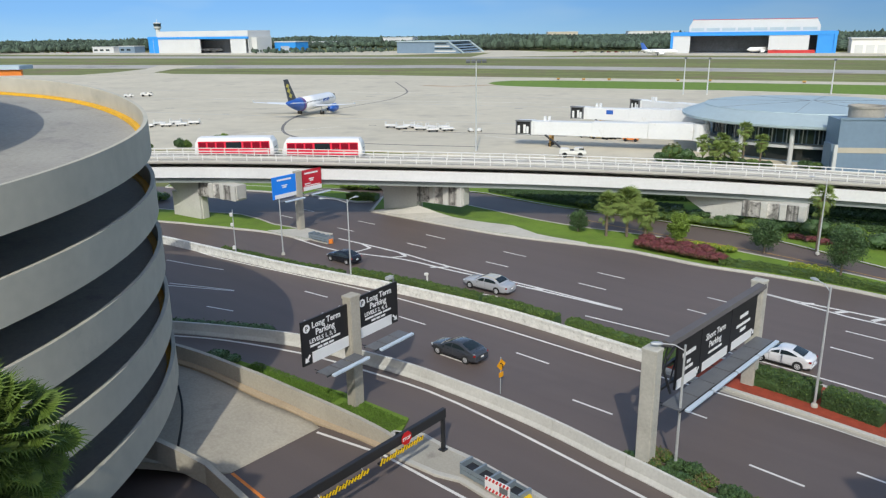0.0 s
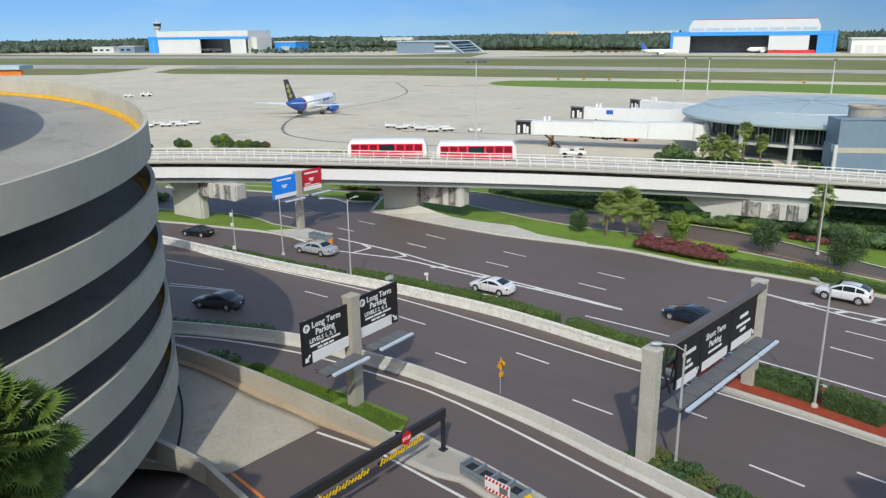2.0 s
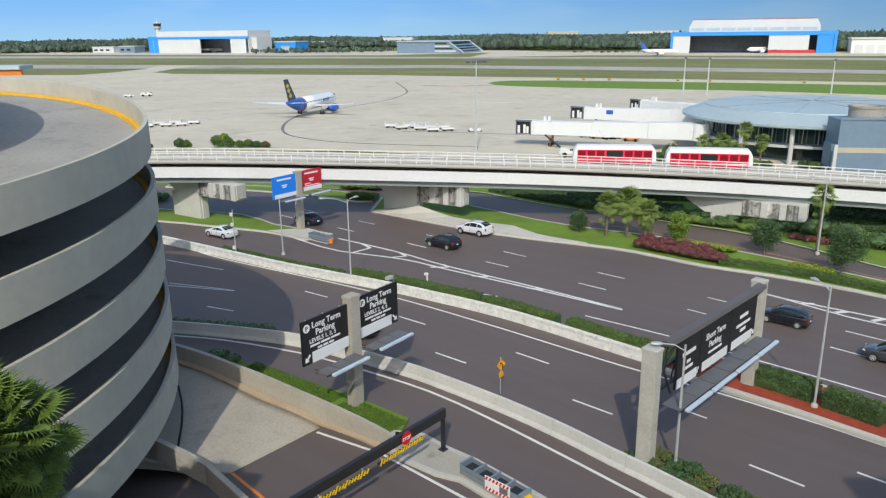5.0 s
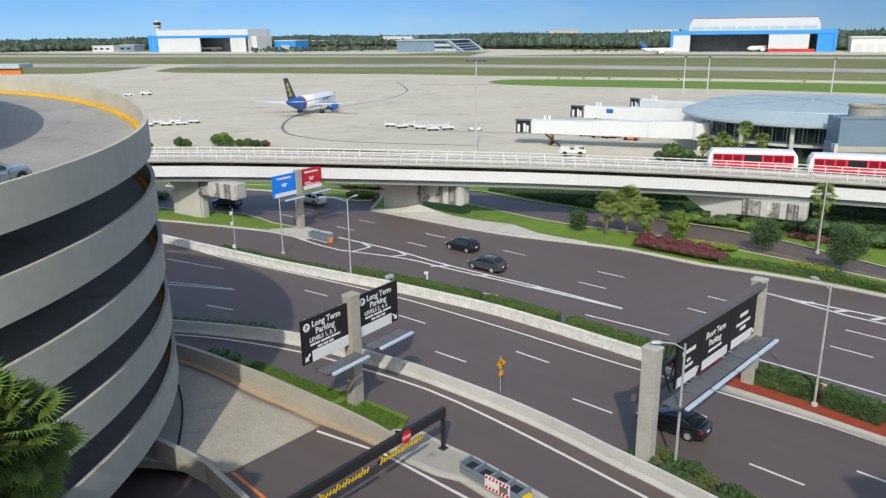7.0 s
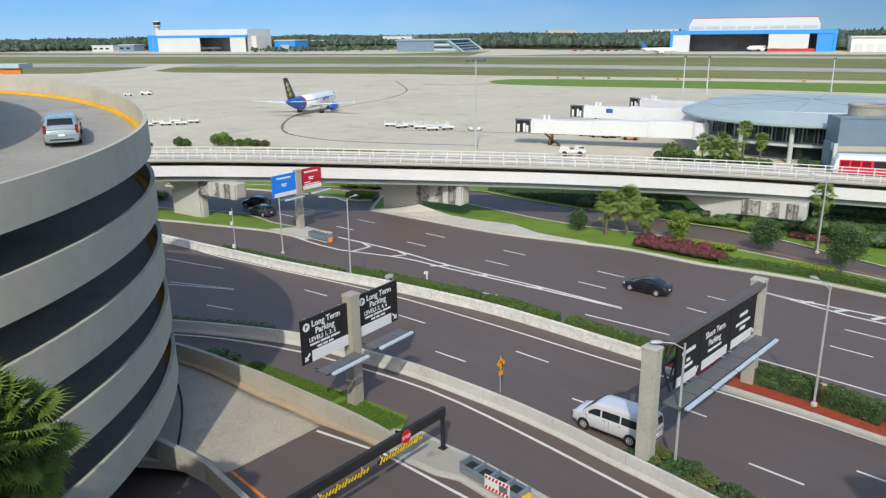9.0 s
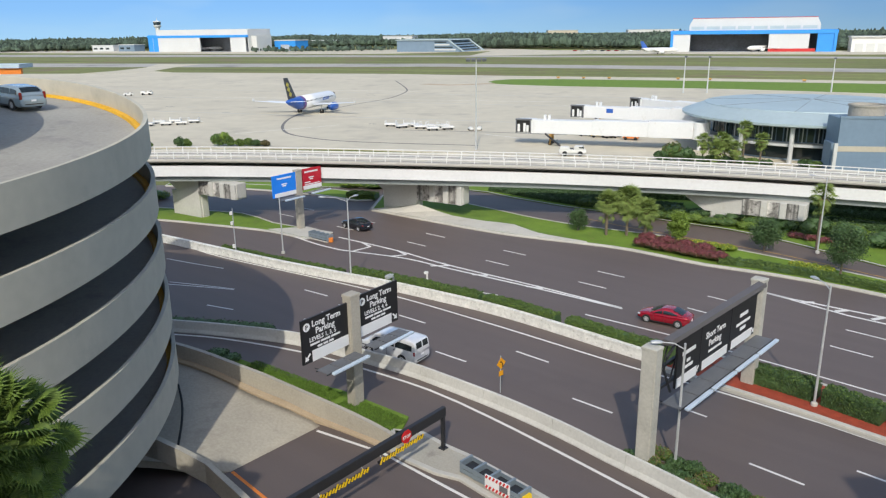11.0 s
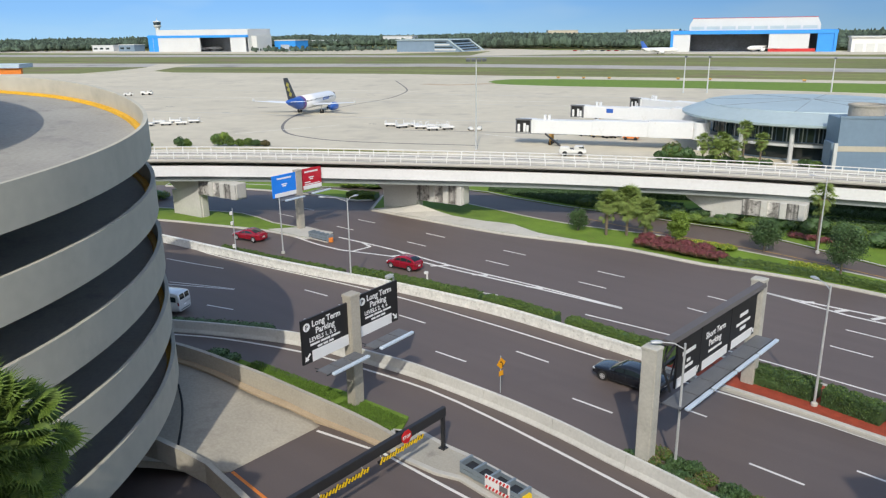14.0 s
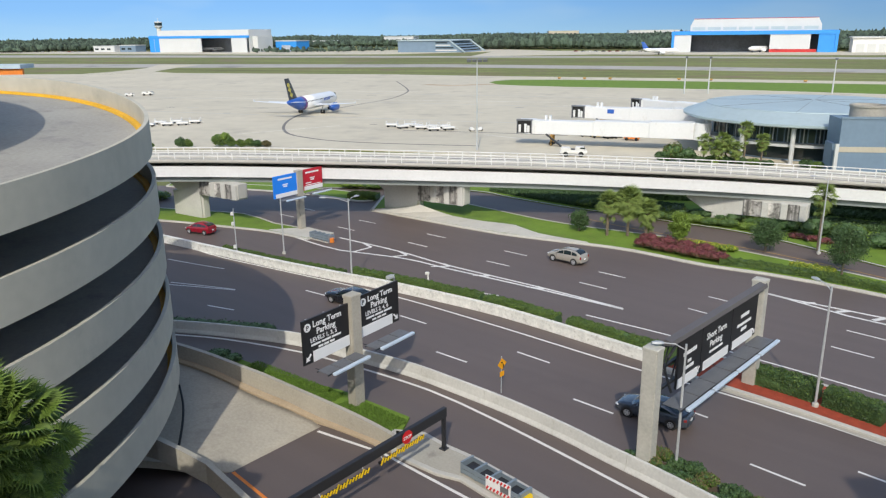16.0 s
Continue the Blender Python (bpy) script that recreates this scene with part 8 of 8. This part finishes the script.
#  ---- what moves ----
ROUTES = {
    "N1": [(0, 1.14, 53.62, 0, 138.1), (0.5, -4.3, 57.78, 0, 146.9), (1, -10.03, 61.02, 0, 154), (1.5, -15.72, 63.45, 0, 159.6), (2, -21.06, 65.2, 0, 164), (2.5, -25.76, 66.41, 0, 166.7), (3, -30.19, 67.46, 0, 166.7), (3.5, -34.62, 68.51, 0, 166.7), (4, -39.05, 69.56, 0, 166.7), (6.4, -57.96, 74.03, 0, 166.7), (16, -57.96, 74.03, 0, 166.7)],
    "N2": [(0, 46.09, 12.89, 0, 138), (0.5, 41.21, 17.29, 0, 138), (1, 36.33, 21.68, 0, 138), (1.5, 31.44, 26.08, 0, 138), (2, 26.56, 30.48, 0, 138), (2.5, 21.68, 34.88, 0, 138), (3, 16.47, 39.52, 0, 138.6), (3.5, 10.75, 44.47, 0, 139.7), (4, 4.69, 49.45, 0, 141.4), (4.5, -1.5, 54.21, 0, 143.8), (5, -7.64, 58.45, 0, 147.2), (5.5, -13.55, 61.92, 0, 152.4), (6, -19.02, 64.35, 0, 160.8), (6.5, -23.88, 65.45, 0, 175.4), (7, -28.36, 65.81, 0, 175.4), (7.5, -32.84, 66.17, 0, 175.4), (8, -37.33, 66.52, 0, 175.4), (8.5, -41.81, 66.88, 0, 175.4), (10.5, -59.75, 68.31, 0, 175.4), (16, -64.75, 68.71, 0, 175.4)],
    "N3": [(0, 57, -2.93, 0, 133.1), (2.5, 57, -2.93, 0, 133.1), (4.5, 41.8, 13.33, 0, 133.1), (5, 36.38, 19.13, 0, 133.1), (5.5, 30.96, 24.92, 0, 133.1), (6, 25.54, 30.72, 0, 133.1), (6.5, 20.12, 36.52, 0, 133.1), (7, 14.43, 41.94, 0, 139.5), (7.5, 8.35, 46.69, 0, 144.4), (8, 2.11, 50.86, 0, 147.8), (8.5, -4.04, 54.56, 0, 149.9), (9, -9.87, 57.88, 0, 150.5), (9.5, -15.46, 61.04, 0, 150.5), (10, -21.05, 64.21, 0, 150.5), (10.5, -26.64, 67.37, 0, 150.5), (11, -32.22, 70.54, 0, 150.5), (13, -51.64, 81.53, 0, 150.5), (16, -51.64, 81.53, 0, 150.5)],
    "N4": [(0, 63.57, -8.91, 0, 136.2), (3.5, 43.39, 10.47, 0, 136.2), (5.5, 31.86, 21.55, 0, 136.2), (6, 28.97, 24.32, 0, 136.2), (6.5, 26.09, 27.09, 0, 136.2), (7, 23.21, 29.86, 0, 136.2), (7.5, 20.33, 32.62, 0, 136.2), (8, 17.33, 35.48, 0, 136.5), (8.5, 14.14, 38.48, 0, 137.1), (9, 10.76, 41.57, 0, 138), (9.5, 7.25, 44.67, 0, 139.1), (10, 3.62, 47.74, 0, 140.5), (10.5, -0.1, 50.72, 0, 142.2), (11, -3.88, 53.54, 0, 144.3), (11.5, -7.69, 56.15, 0, 146.9), (12, -11.49, 58.48, 0, 150.1), (12.5, -15.27, 60.48, 0, 154.1), (13, -18.98, 62.1, 0, 159.2), (13.5, -22.61, 63.26, 0, 165.6), (14, -26.19, 64.18, 0, 165.6), (14.5, -29.76, 65.1, 0, 165.6), (15, -33.34, 66.02, 0, 165.6), (15.5, -36.91, 66.94, 0, 165.6), (16, -40.49, 67.86, 0, 165.6)],
    "N5": [(0, 69.69, -10.37, 0, 133.4), (9, 59.22, 0.71, 0, 133.4), (11, 41.1, 19.88, 0, 133.4), (11.5, 36.57, 24.68, 0, 133.4), (12, 32.05, 29.47, 0, 133.4), (12.5, 27.52, 34.26, 0, 133.4), (13, 22.99, 39.06, 0, 133.4), (13.5, 18.29, 43.8, 0, 136), (14, 13.3, 48.42, 0, 138.3), (14.5, 8.05, 52.92, 0, 140.4), (15, 2.6, 57.27, 0, 142.3), (15.5, -3.02, 61.47, 0, 144.1), (16, -8.75, 65.5, 0, 145.7)],
    "N6": [(0, 48.69, 5.81, 0, 131.5), (11, 48.69, 5.81, 0, 131.5), (13, 35.76, 20.42, 0, 131.5), (13.5, 32.36, 24.25, 0, 131.5), (14, 28.96, 28.09, 0, 131.5), (14.5, 25.57, 31.93, 0, 131.5), (15, 22.17, 35.76, 0, 131.5), (15.5, 18.33, 39.59, 0, 138.3), (16, 13.59, 43.42, 0, 143.6)],
    "F1": [(0, -11.07, 79.09, 0, 141.4), (0.5, -15.89, 82.68, 0, 145.2), (1, -20.84, 85.86, 0, 149.3), (1.5, -25.91, 88.63, 0, 153.5), (2, -31.11, 90.99, 0, 157.8), (2.5, -36.37, 93.13, 0, 157.8), (3, -41.64, 95.28, 0, 157.8), (3.5, -46.9, 97.43, 0, 157.8), (4, -52.16, 99.57, 0, 157.8), (6, -72.78, 107.98, 0, 157.8), (16, -72.78, 107.98, 0, 157.8)],
    "F2": [(0, 4.51, 69.21, 0, 141.7), (0.5, -0.21, 72.8, 0, 143.7), (1, -4.98, 76.19, 0, 145.6), (1.5, -9.8, 79.39, 0, 147.2), (2, -14.69, 82.44, 0, 148.7), (2.5, -19.64, 85.38, 0, 150), (3, -24.68, 88.22, 0, 151), (3.5, -29.79, 91.01, 0, 151.8), (4, -34.99, 93.76, 0, 152.3), (4.5, -40.24, 96.52, 0, 152.3), (5, -45.49, 99.27, 0, 152.3), (5.5, -50.74, 102.02, 0, 152.3), (6, -55.99, 104.78, 0, 152.3), (8, -76.99, 115.79, 0, 152.3), (16, -81.04, 117.92, 0, 152.3)],
    "F3": [(0, 25.68, 51.66, 0, 138.9), (0.5, 20.41, 56.15, 0, 140.1), (1, 15.19, 60.42, 0, 141.3), (1.5, 9.98, 64.51, 0, 142.5), (2, 4.76, 68.43, 0, 143.6), (2.5, -0.5, 72.22, 0, 144.7), (3, -5.81, 75.92, 0, 145.6), (3.5, -11.2, 79.55, 0, 146.4), (4, -16.69, 83.15, 0, 147.1), (4.5, -22.29, 86.74, 0, 147.4), (5, -27.9, 90.33, 0, 147.4), (5.5, -33.51, 93.92, 0, 147.4), (6, -39.12, 97.51, 0, 147.4), (8.2, -63.81, 113.31, 0, 147.4), (16, -68.62, 116.39, 0, 147.4)],
    "F4": [(0, 46.83, 35.96, 0, 136.4), (0.5, 40.43, 42.06, 0, 136.4), (1, 34.04, 48.15, 0, 136.4), (1.5, 27.64, 54.25, 0, 136.4), (2, 21.33, 60.22, 0, 136.8), (2.5, 15.09, 66.01, 0, 137.4), (3, 8.81, 71.74, 0, 137.9), (3.5, 2.34, 77.53, 0, 138.4), (4, -4.43, 83.49, 0, 138.9), (4.5, -11.29, 89.93, 0, 135.4), (5, -18.04, 96.57, 0, 135.4), (5.5, -25.52, 102.32, 0, 145.3), (6, -33.34, 107.61, 0, 154.9), (8.2, -73.6, 117.93, 0, 170.5), (16, -109, 123.8, 0, 170.6)],
    "F5": [(0, 58.32, 47.62, 0, 140.6), (0.5, 53.05, 51.95, 0, 140.6), (1, 47.78, 56.29, 0, 140.6), (1.5, 42.51, 60.63, 0, 140.6), (2, 37.24, 64.96, 0, 140.6), (2.5, 31.9, 69.19, 0, 142.5), (3, 26.44, 73.3, 0, 143.4), (3.5, 20.87, 77.42, 0, 143.4), (4, 15.19, 81.7, 0, 142.4), (4.5, 9.6, 85.9, 0, 143), (5, 3.9, 90.1, 0, 143.3), (5.5, -1.8, 94.4, 0, 143.3), (6, -7.6, 98.6, 0, 143.3), (6.5, -13.35, 103.05, 0, 143), (7, -19.4, 107.6, 0, 143.5), (7.5, -26.3, 112.3, 0, 148), (8, -34.2, 116.1, 0, 158), (10.6, -76, 122, 0, 173.6), (16, -76, 122, 0, 173.6)],
    "F6": [(0, 54.8, 21.96, 0, 125.4), (0.5, 50.46, 28.07, 0, 125.4), (1, 46.12, 34.18, 0, 125.4), (1.5, 41.78, 40.29, 0, 125.4), (2, 37.44, 46.39, 0, 125.4), (2.5, 33.1, 52.5, 0, 125.4), (3, 28.16, 58.71, 0, 131.3), (3.5, 22.03, 65.11, 0, 136), (4, 14.71, 71.71, 0, 139.8), (4.5, 7.4, 77.95, 0, 139.8), (5, 0, 84.3, 0, 139), (5.5, -7.2, 90.9, 0, 139), (6, -14.3, 97.2, 0, 145), (6.5, -22.7, 102.0, 0, 154), (7, -31.6, 106.1, 0, 156), (8.2, -53.5, 113.8, 0, 165), (16, -88, 120.2, 0, 171.5)],
    "F7": [(0, 52.98, 39.37, 0, 139.6), (2.3, 52.98, 39.37, 0, 139.6), (4.3, 38.73, 51.48, 0, 139.6), (4.8, 32.01, 57.19, 0, 139.6), (5.3, 25.28, 62.91, 0, 139.6), (5.8, 18.55, 68.62, 0, 139.6), (6.3, 11.83, 74.34, 0, 139.6), (6.8, 5.01, 80.15, 0, 139.4), (7.3, -1.99, 86.16, 0, 139.3), (7.8, -9.17, 92.37, 0, 139.1), (8.3, -16.22, 98.98, 0, 136.3), (8.8, -23.63, 104.94, 0, 162.6), (9.3, -32.96, 107.49, 0, 163.2), (9.8, -42.15, 110.55, 0, 161.6), (11.9, -81.77, 119.28, 0, 170.9), (16, -95, 121.4, 0, 170.9)],
    "F8": [(0, 62.71, 28.73, 0, 141.7), (2.3, 62.71, 28.73, 0, 141.7), (4.3, 44.33, 43.23, 0, 141.7), (4.8, 36.95, 49.06, 0, 141.7), (5.3, 29.58, 54.88, 0, 141.7), (5.8, 22.2, 60.7, 0, 141.7), (6.3, 14.82, 66.52, 0, 141.7), (6.8, 7.52, 72.56, 0, 139.3), (7.3, 0.28, 78.93, 0, 138.2), (7.8, -7, 85.44, 0, 138.4), (8.3, -14.44, 91.89, 0, 139.9), (8.8, -22.15, 98.1, 0, 142.6), (9.3, -29.73, 104.51, 0, 137.5), (9.8, -38.23, 109.24, 0, 161.6), (10.3, -47.67, 112.39, 0, 163.4), (10.8, -57.31, 114.83, 0, 166), (13, -100.4, 122.34, 0, 170.7), (16, -102, 122.6, 0, 170.7)],
    "F9": [(0, 74.15, -0.1, 0, 127.3), (4, 74.15, -0.1, 0, 127.3), (6, 55.19, 24.75, 0, 127.3), (6.5, 49.61, 32.05, 0, 127.3), (7, 44.04, 39.35, 0, 127.3), (7.5, 38.47, 46.65, 0, 127.3), (8, 32.9, 53.96, 0, 127.3), (8.5, 26.75, 60.97, 0, 134.7), (9, 19.67, 67.52, 0, 139.3), (9.5, 12, 73.78, 0, 141.7), (10, 4.09, 79.95, 0, 142), (10.5, -3.73, 86.21, 0, 140.3), (11, -11.1, 92.72, 0, 136.4), (11.5, -17.7, 99.69, 0, 130.1), (12, -24.82, 105.94, 0, 138.7), (12.5, -32.5, 111.06, 0, 167.5), (13, -41.75, 113.11, 0, 167.5), (13.5, -50.97, 115.24, 0, 166), (15.5, -88.15, 122.35, 0, 170.6), (16, -97.49, 123.9, 0, 170.6)],
    "F11": [(0, 45.5, 42.14, 0, 146.4), (7.5, 45.5, 42.14, 0, 146.4), (9.5, 39.91, 45.86, 0, 146.4), (10, 32.98, 50.46, 0, 146.4), (10.5, 26.05, 55.06, 0, 146.4), (11, 19.11, 59.67, 0, 146.4), (11.5, 12.18, 64.27, 0, 146.4), (12, 5.17, 69.05, 0, 145.2), (12.5, -1.96, 74.03, 0, 145.1), (13, -9.19, 79.01, 0, 146), (13.5, -16.47, 83.76, 0, 147.9), (14, -23.75, 88.07, 0, 151.1), (14.5, -31.02, 91.73, 0, 155.7), (15, -38.26, 94.99, 0, 155.7), (15.5, -45.5, 98.25, 0, 155.7), (16, -52.73, 101.51, 0, 155.7)],
    "F12": [(0, 64.61, 18.15, 0, 138.8), (7.5, 64.61, 18.15, 0, 138.8), (9.5, 55.83, 25.83, 0, 138.8), (10, 49.18, 31.65, 0, 138.8), (10.5, 42.53, 37.46, 0, 138.8), (11, 35.88, 43.28, 0, 138.8), (11.5, 29.23, 49.09, 0, 138.8), (12, 22.57, 54.84, 0, 139.6), (12.5, 15.9, 60.43, 0, 140.5), (13, 9.22, 65.82, 0, 141.7), (13.5, 2.53, 70.96, 0, 143.2), (14, -4.16, 75.83, 0, 144.9), (14.5, -10.87, 80.37, 0, 146.9), (15, -17.58, 84.55, 0, 149.3), (15.5, -24.29, 88.33, 0, 152.1), (16, -31.01, 91.66, 0, 155.2)],
    "F13": [(0, 71.83, 16.23, 0, 132.5), (10.3, 71.83, 16.23, 0, 132.5), (12.3, 59.95, 29.19, 0, 132.5), (12.8, 53.8, 35.91, 0, 132.5), (13.3, 47.65, 42.62, 0, 132.5), (13.8, 41.5, 49.33, 0, 132.5), (14.3, 35.36, 56.05, 0, 132.5), (14.8, 29.13, 62.66, 0, 134.1), (15.3, 22.73, 69.06, 0, 135.8), (15.8, 16.18, 75.26, 0, 137.4), (16, 13.51, 77.68, 0, 138.1)],
}


RAMP_RUN = [(0, 31.21, -12.01, 0.01, 129.8, 0), (7.7, 25.37, -4.99, 0.01, 129.8, 0), (9.7, 8.78, 14.95, 0.01, 129.8, 0), (10.2, 4.63, 19.93, 0.01, 129.8, 0), (10.7, 0.49, 24.91, 0.01, 129.8, 0), (11.2, -3.66, 29.89, 0.01, 130, 0), (11.7, -7.67, 34.8, 0.01, 132, 0), (11.9, -9.42, 36.8, 0.01, 134, 0), (12.1, -11.12, 38.5, 0.22, 137, 7), (12.3, -12.77, 39.8, 0.66, 141, 11.5), (12.5, -14.37, 40.9, 1.09, 144, 10.5), (12.7, -15.92, 41.85, 1.44, 147, 9.7), (12.9, -17.52, 42.75, 1.73, 149, 8.3), (13.1, -19.12, 43.6, 1.98, 152, 7.3), (13.5, -21.52, 44.6, 2.28, 157, 5.8), (16, -21.52, 44.6, 2.28, 157, 5.8)]


def motions():
    for key, rows in ROUTES.items():
        walk(FLEET[key], [(t, pose(x, y, z, 0, 0, h)) for t, x, y, z, h in rows])
    # the estate car climbs round the top deck
    rows = []
    for t, a, r in ((0.0, -150, 18.9), (2.0, -106, 18.9), (4.0, -65, 18.9), (6.0, -33, 19.5), (7.0, -11, 19.9), (7.5, -1.8, 19.8), (8.0, 7.6, 19.7), (8.5, 16, 19.4), (9.0, 24, 19.2), (9.5, 31.5, 19.2), (10.0, 39.2, 19.1),
                    (10.5, 47.4, 19.0), (11.0, 56.2, 19.0), (11.5, 65.5, 19.0), (12.5, 84, 19.0), (14.0, 112, 19.0), (16.0, 150, 19.0)):
        b = radians(a)
        rows.append((t, pose(TX + r * math.cos(b), TY + r * math.sin(b), TOP - 1.25 + CLIMB * b + top_rise(b), 0, 0, a + 90) @ pose(0, 0, 0, 0, -math.degrees(math.atan(CLIMB / r)), 0)))
    walk(FLEET["D1"], rows)
    # the white sedan climbs the exit ramp
    walk(FLEET["E1"], [(t, pose(x, y, z, 0, 0, h) @ pose(0, 0, 0, 0, -up, 0)) for t, x, y, z, h, up in RAMP_RUN])
    # the train runs along the far track
    track = offset(edge, 5.9)
    run = [0.0]
    for a, b in zip(track, track[1:]):
        run.append(run[-1] + (b - a).length)

    def on_track(s):
        s = min(max(s, 0.1), run[-1] - 0.1)
        i = max(k for k in range(len(run) - 1) if run[k] <= s)
        u = (s - run[i]) / (run[i + 1] - run[i])
        a, b = track[i], track[i + 1]
        p, q = track[max(i - 1, 0)], track[min(i + 2, len(track) - 1)]
        d0, d1 = b - p, q - a
        d = d0.normalized() * (1 - u) + d1.normalized() * u
        c = a + (b - a) * u
        return turned(c.x, c.y, c.z + 8.56, d.x, d.y)
    start = min(range(len(track)), key=lambda k: abs(track[k].x + 26.6))
    for ob, lead in zip(TRAIN, (0.0, 12.1)):
        walk(ob, [(t, on_track(run[start] + lead + s)) for t, s in TRAIN_RUN])


motions()
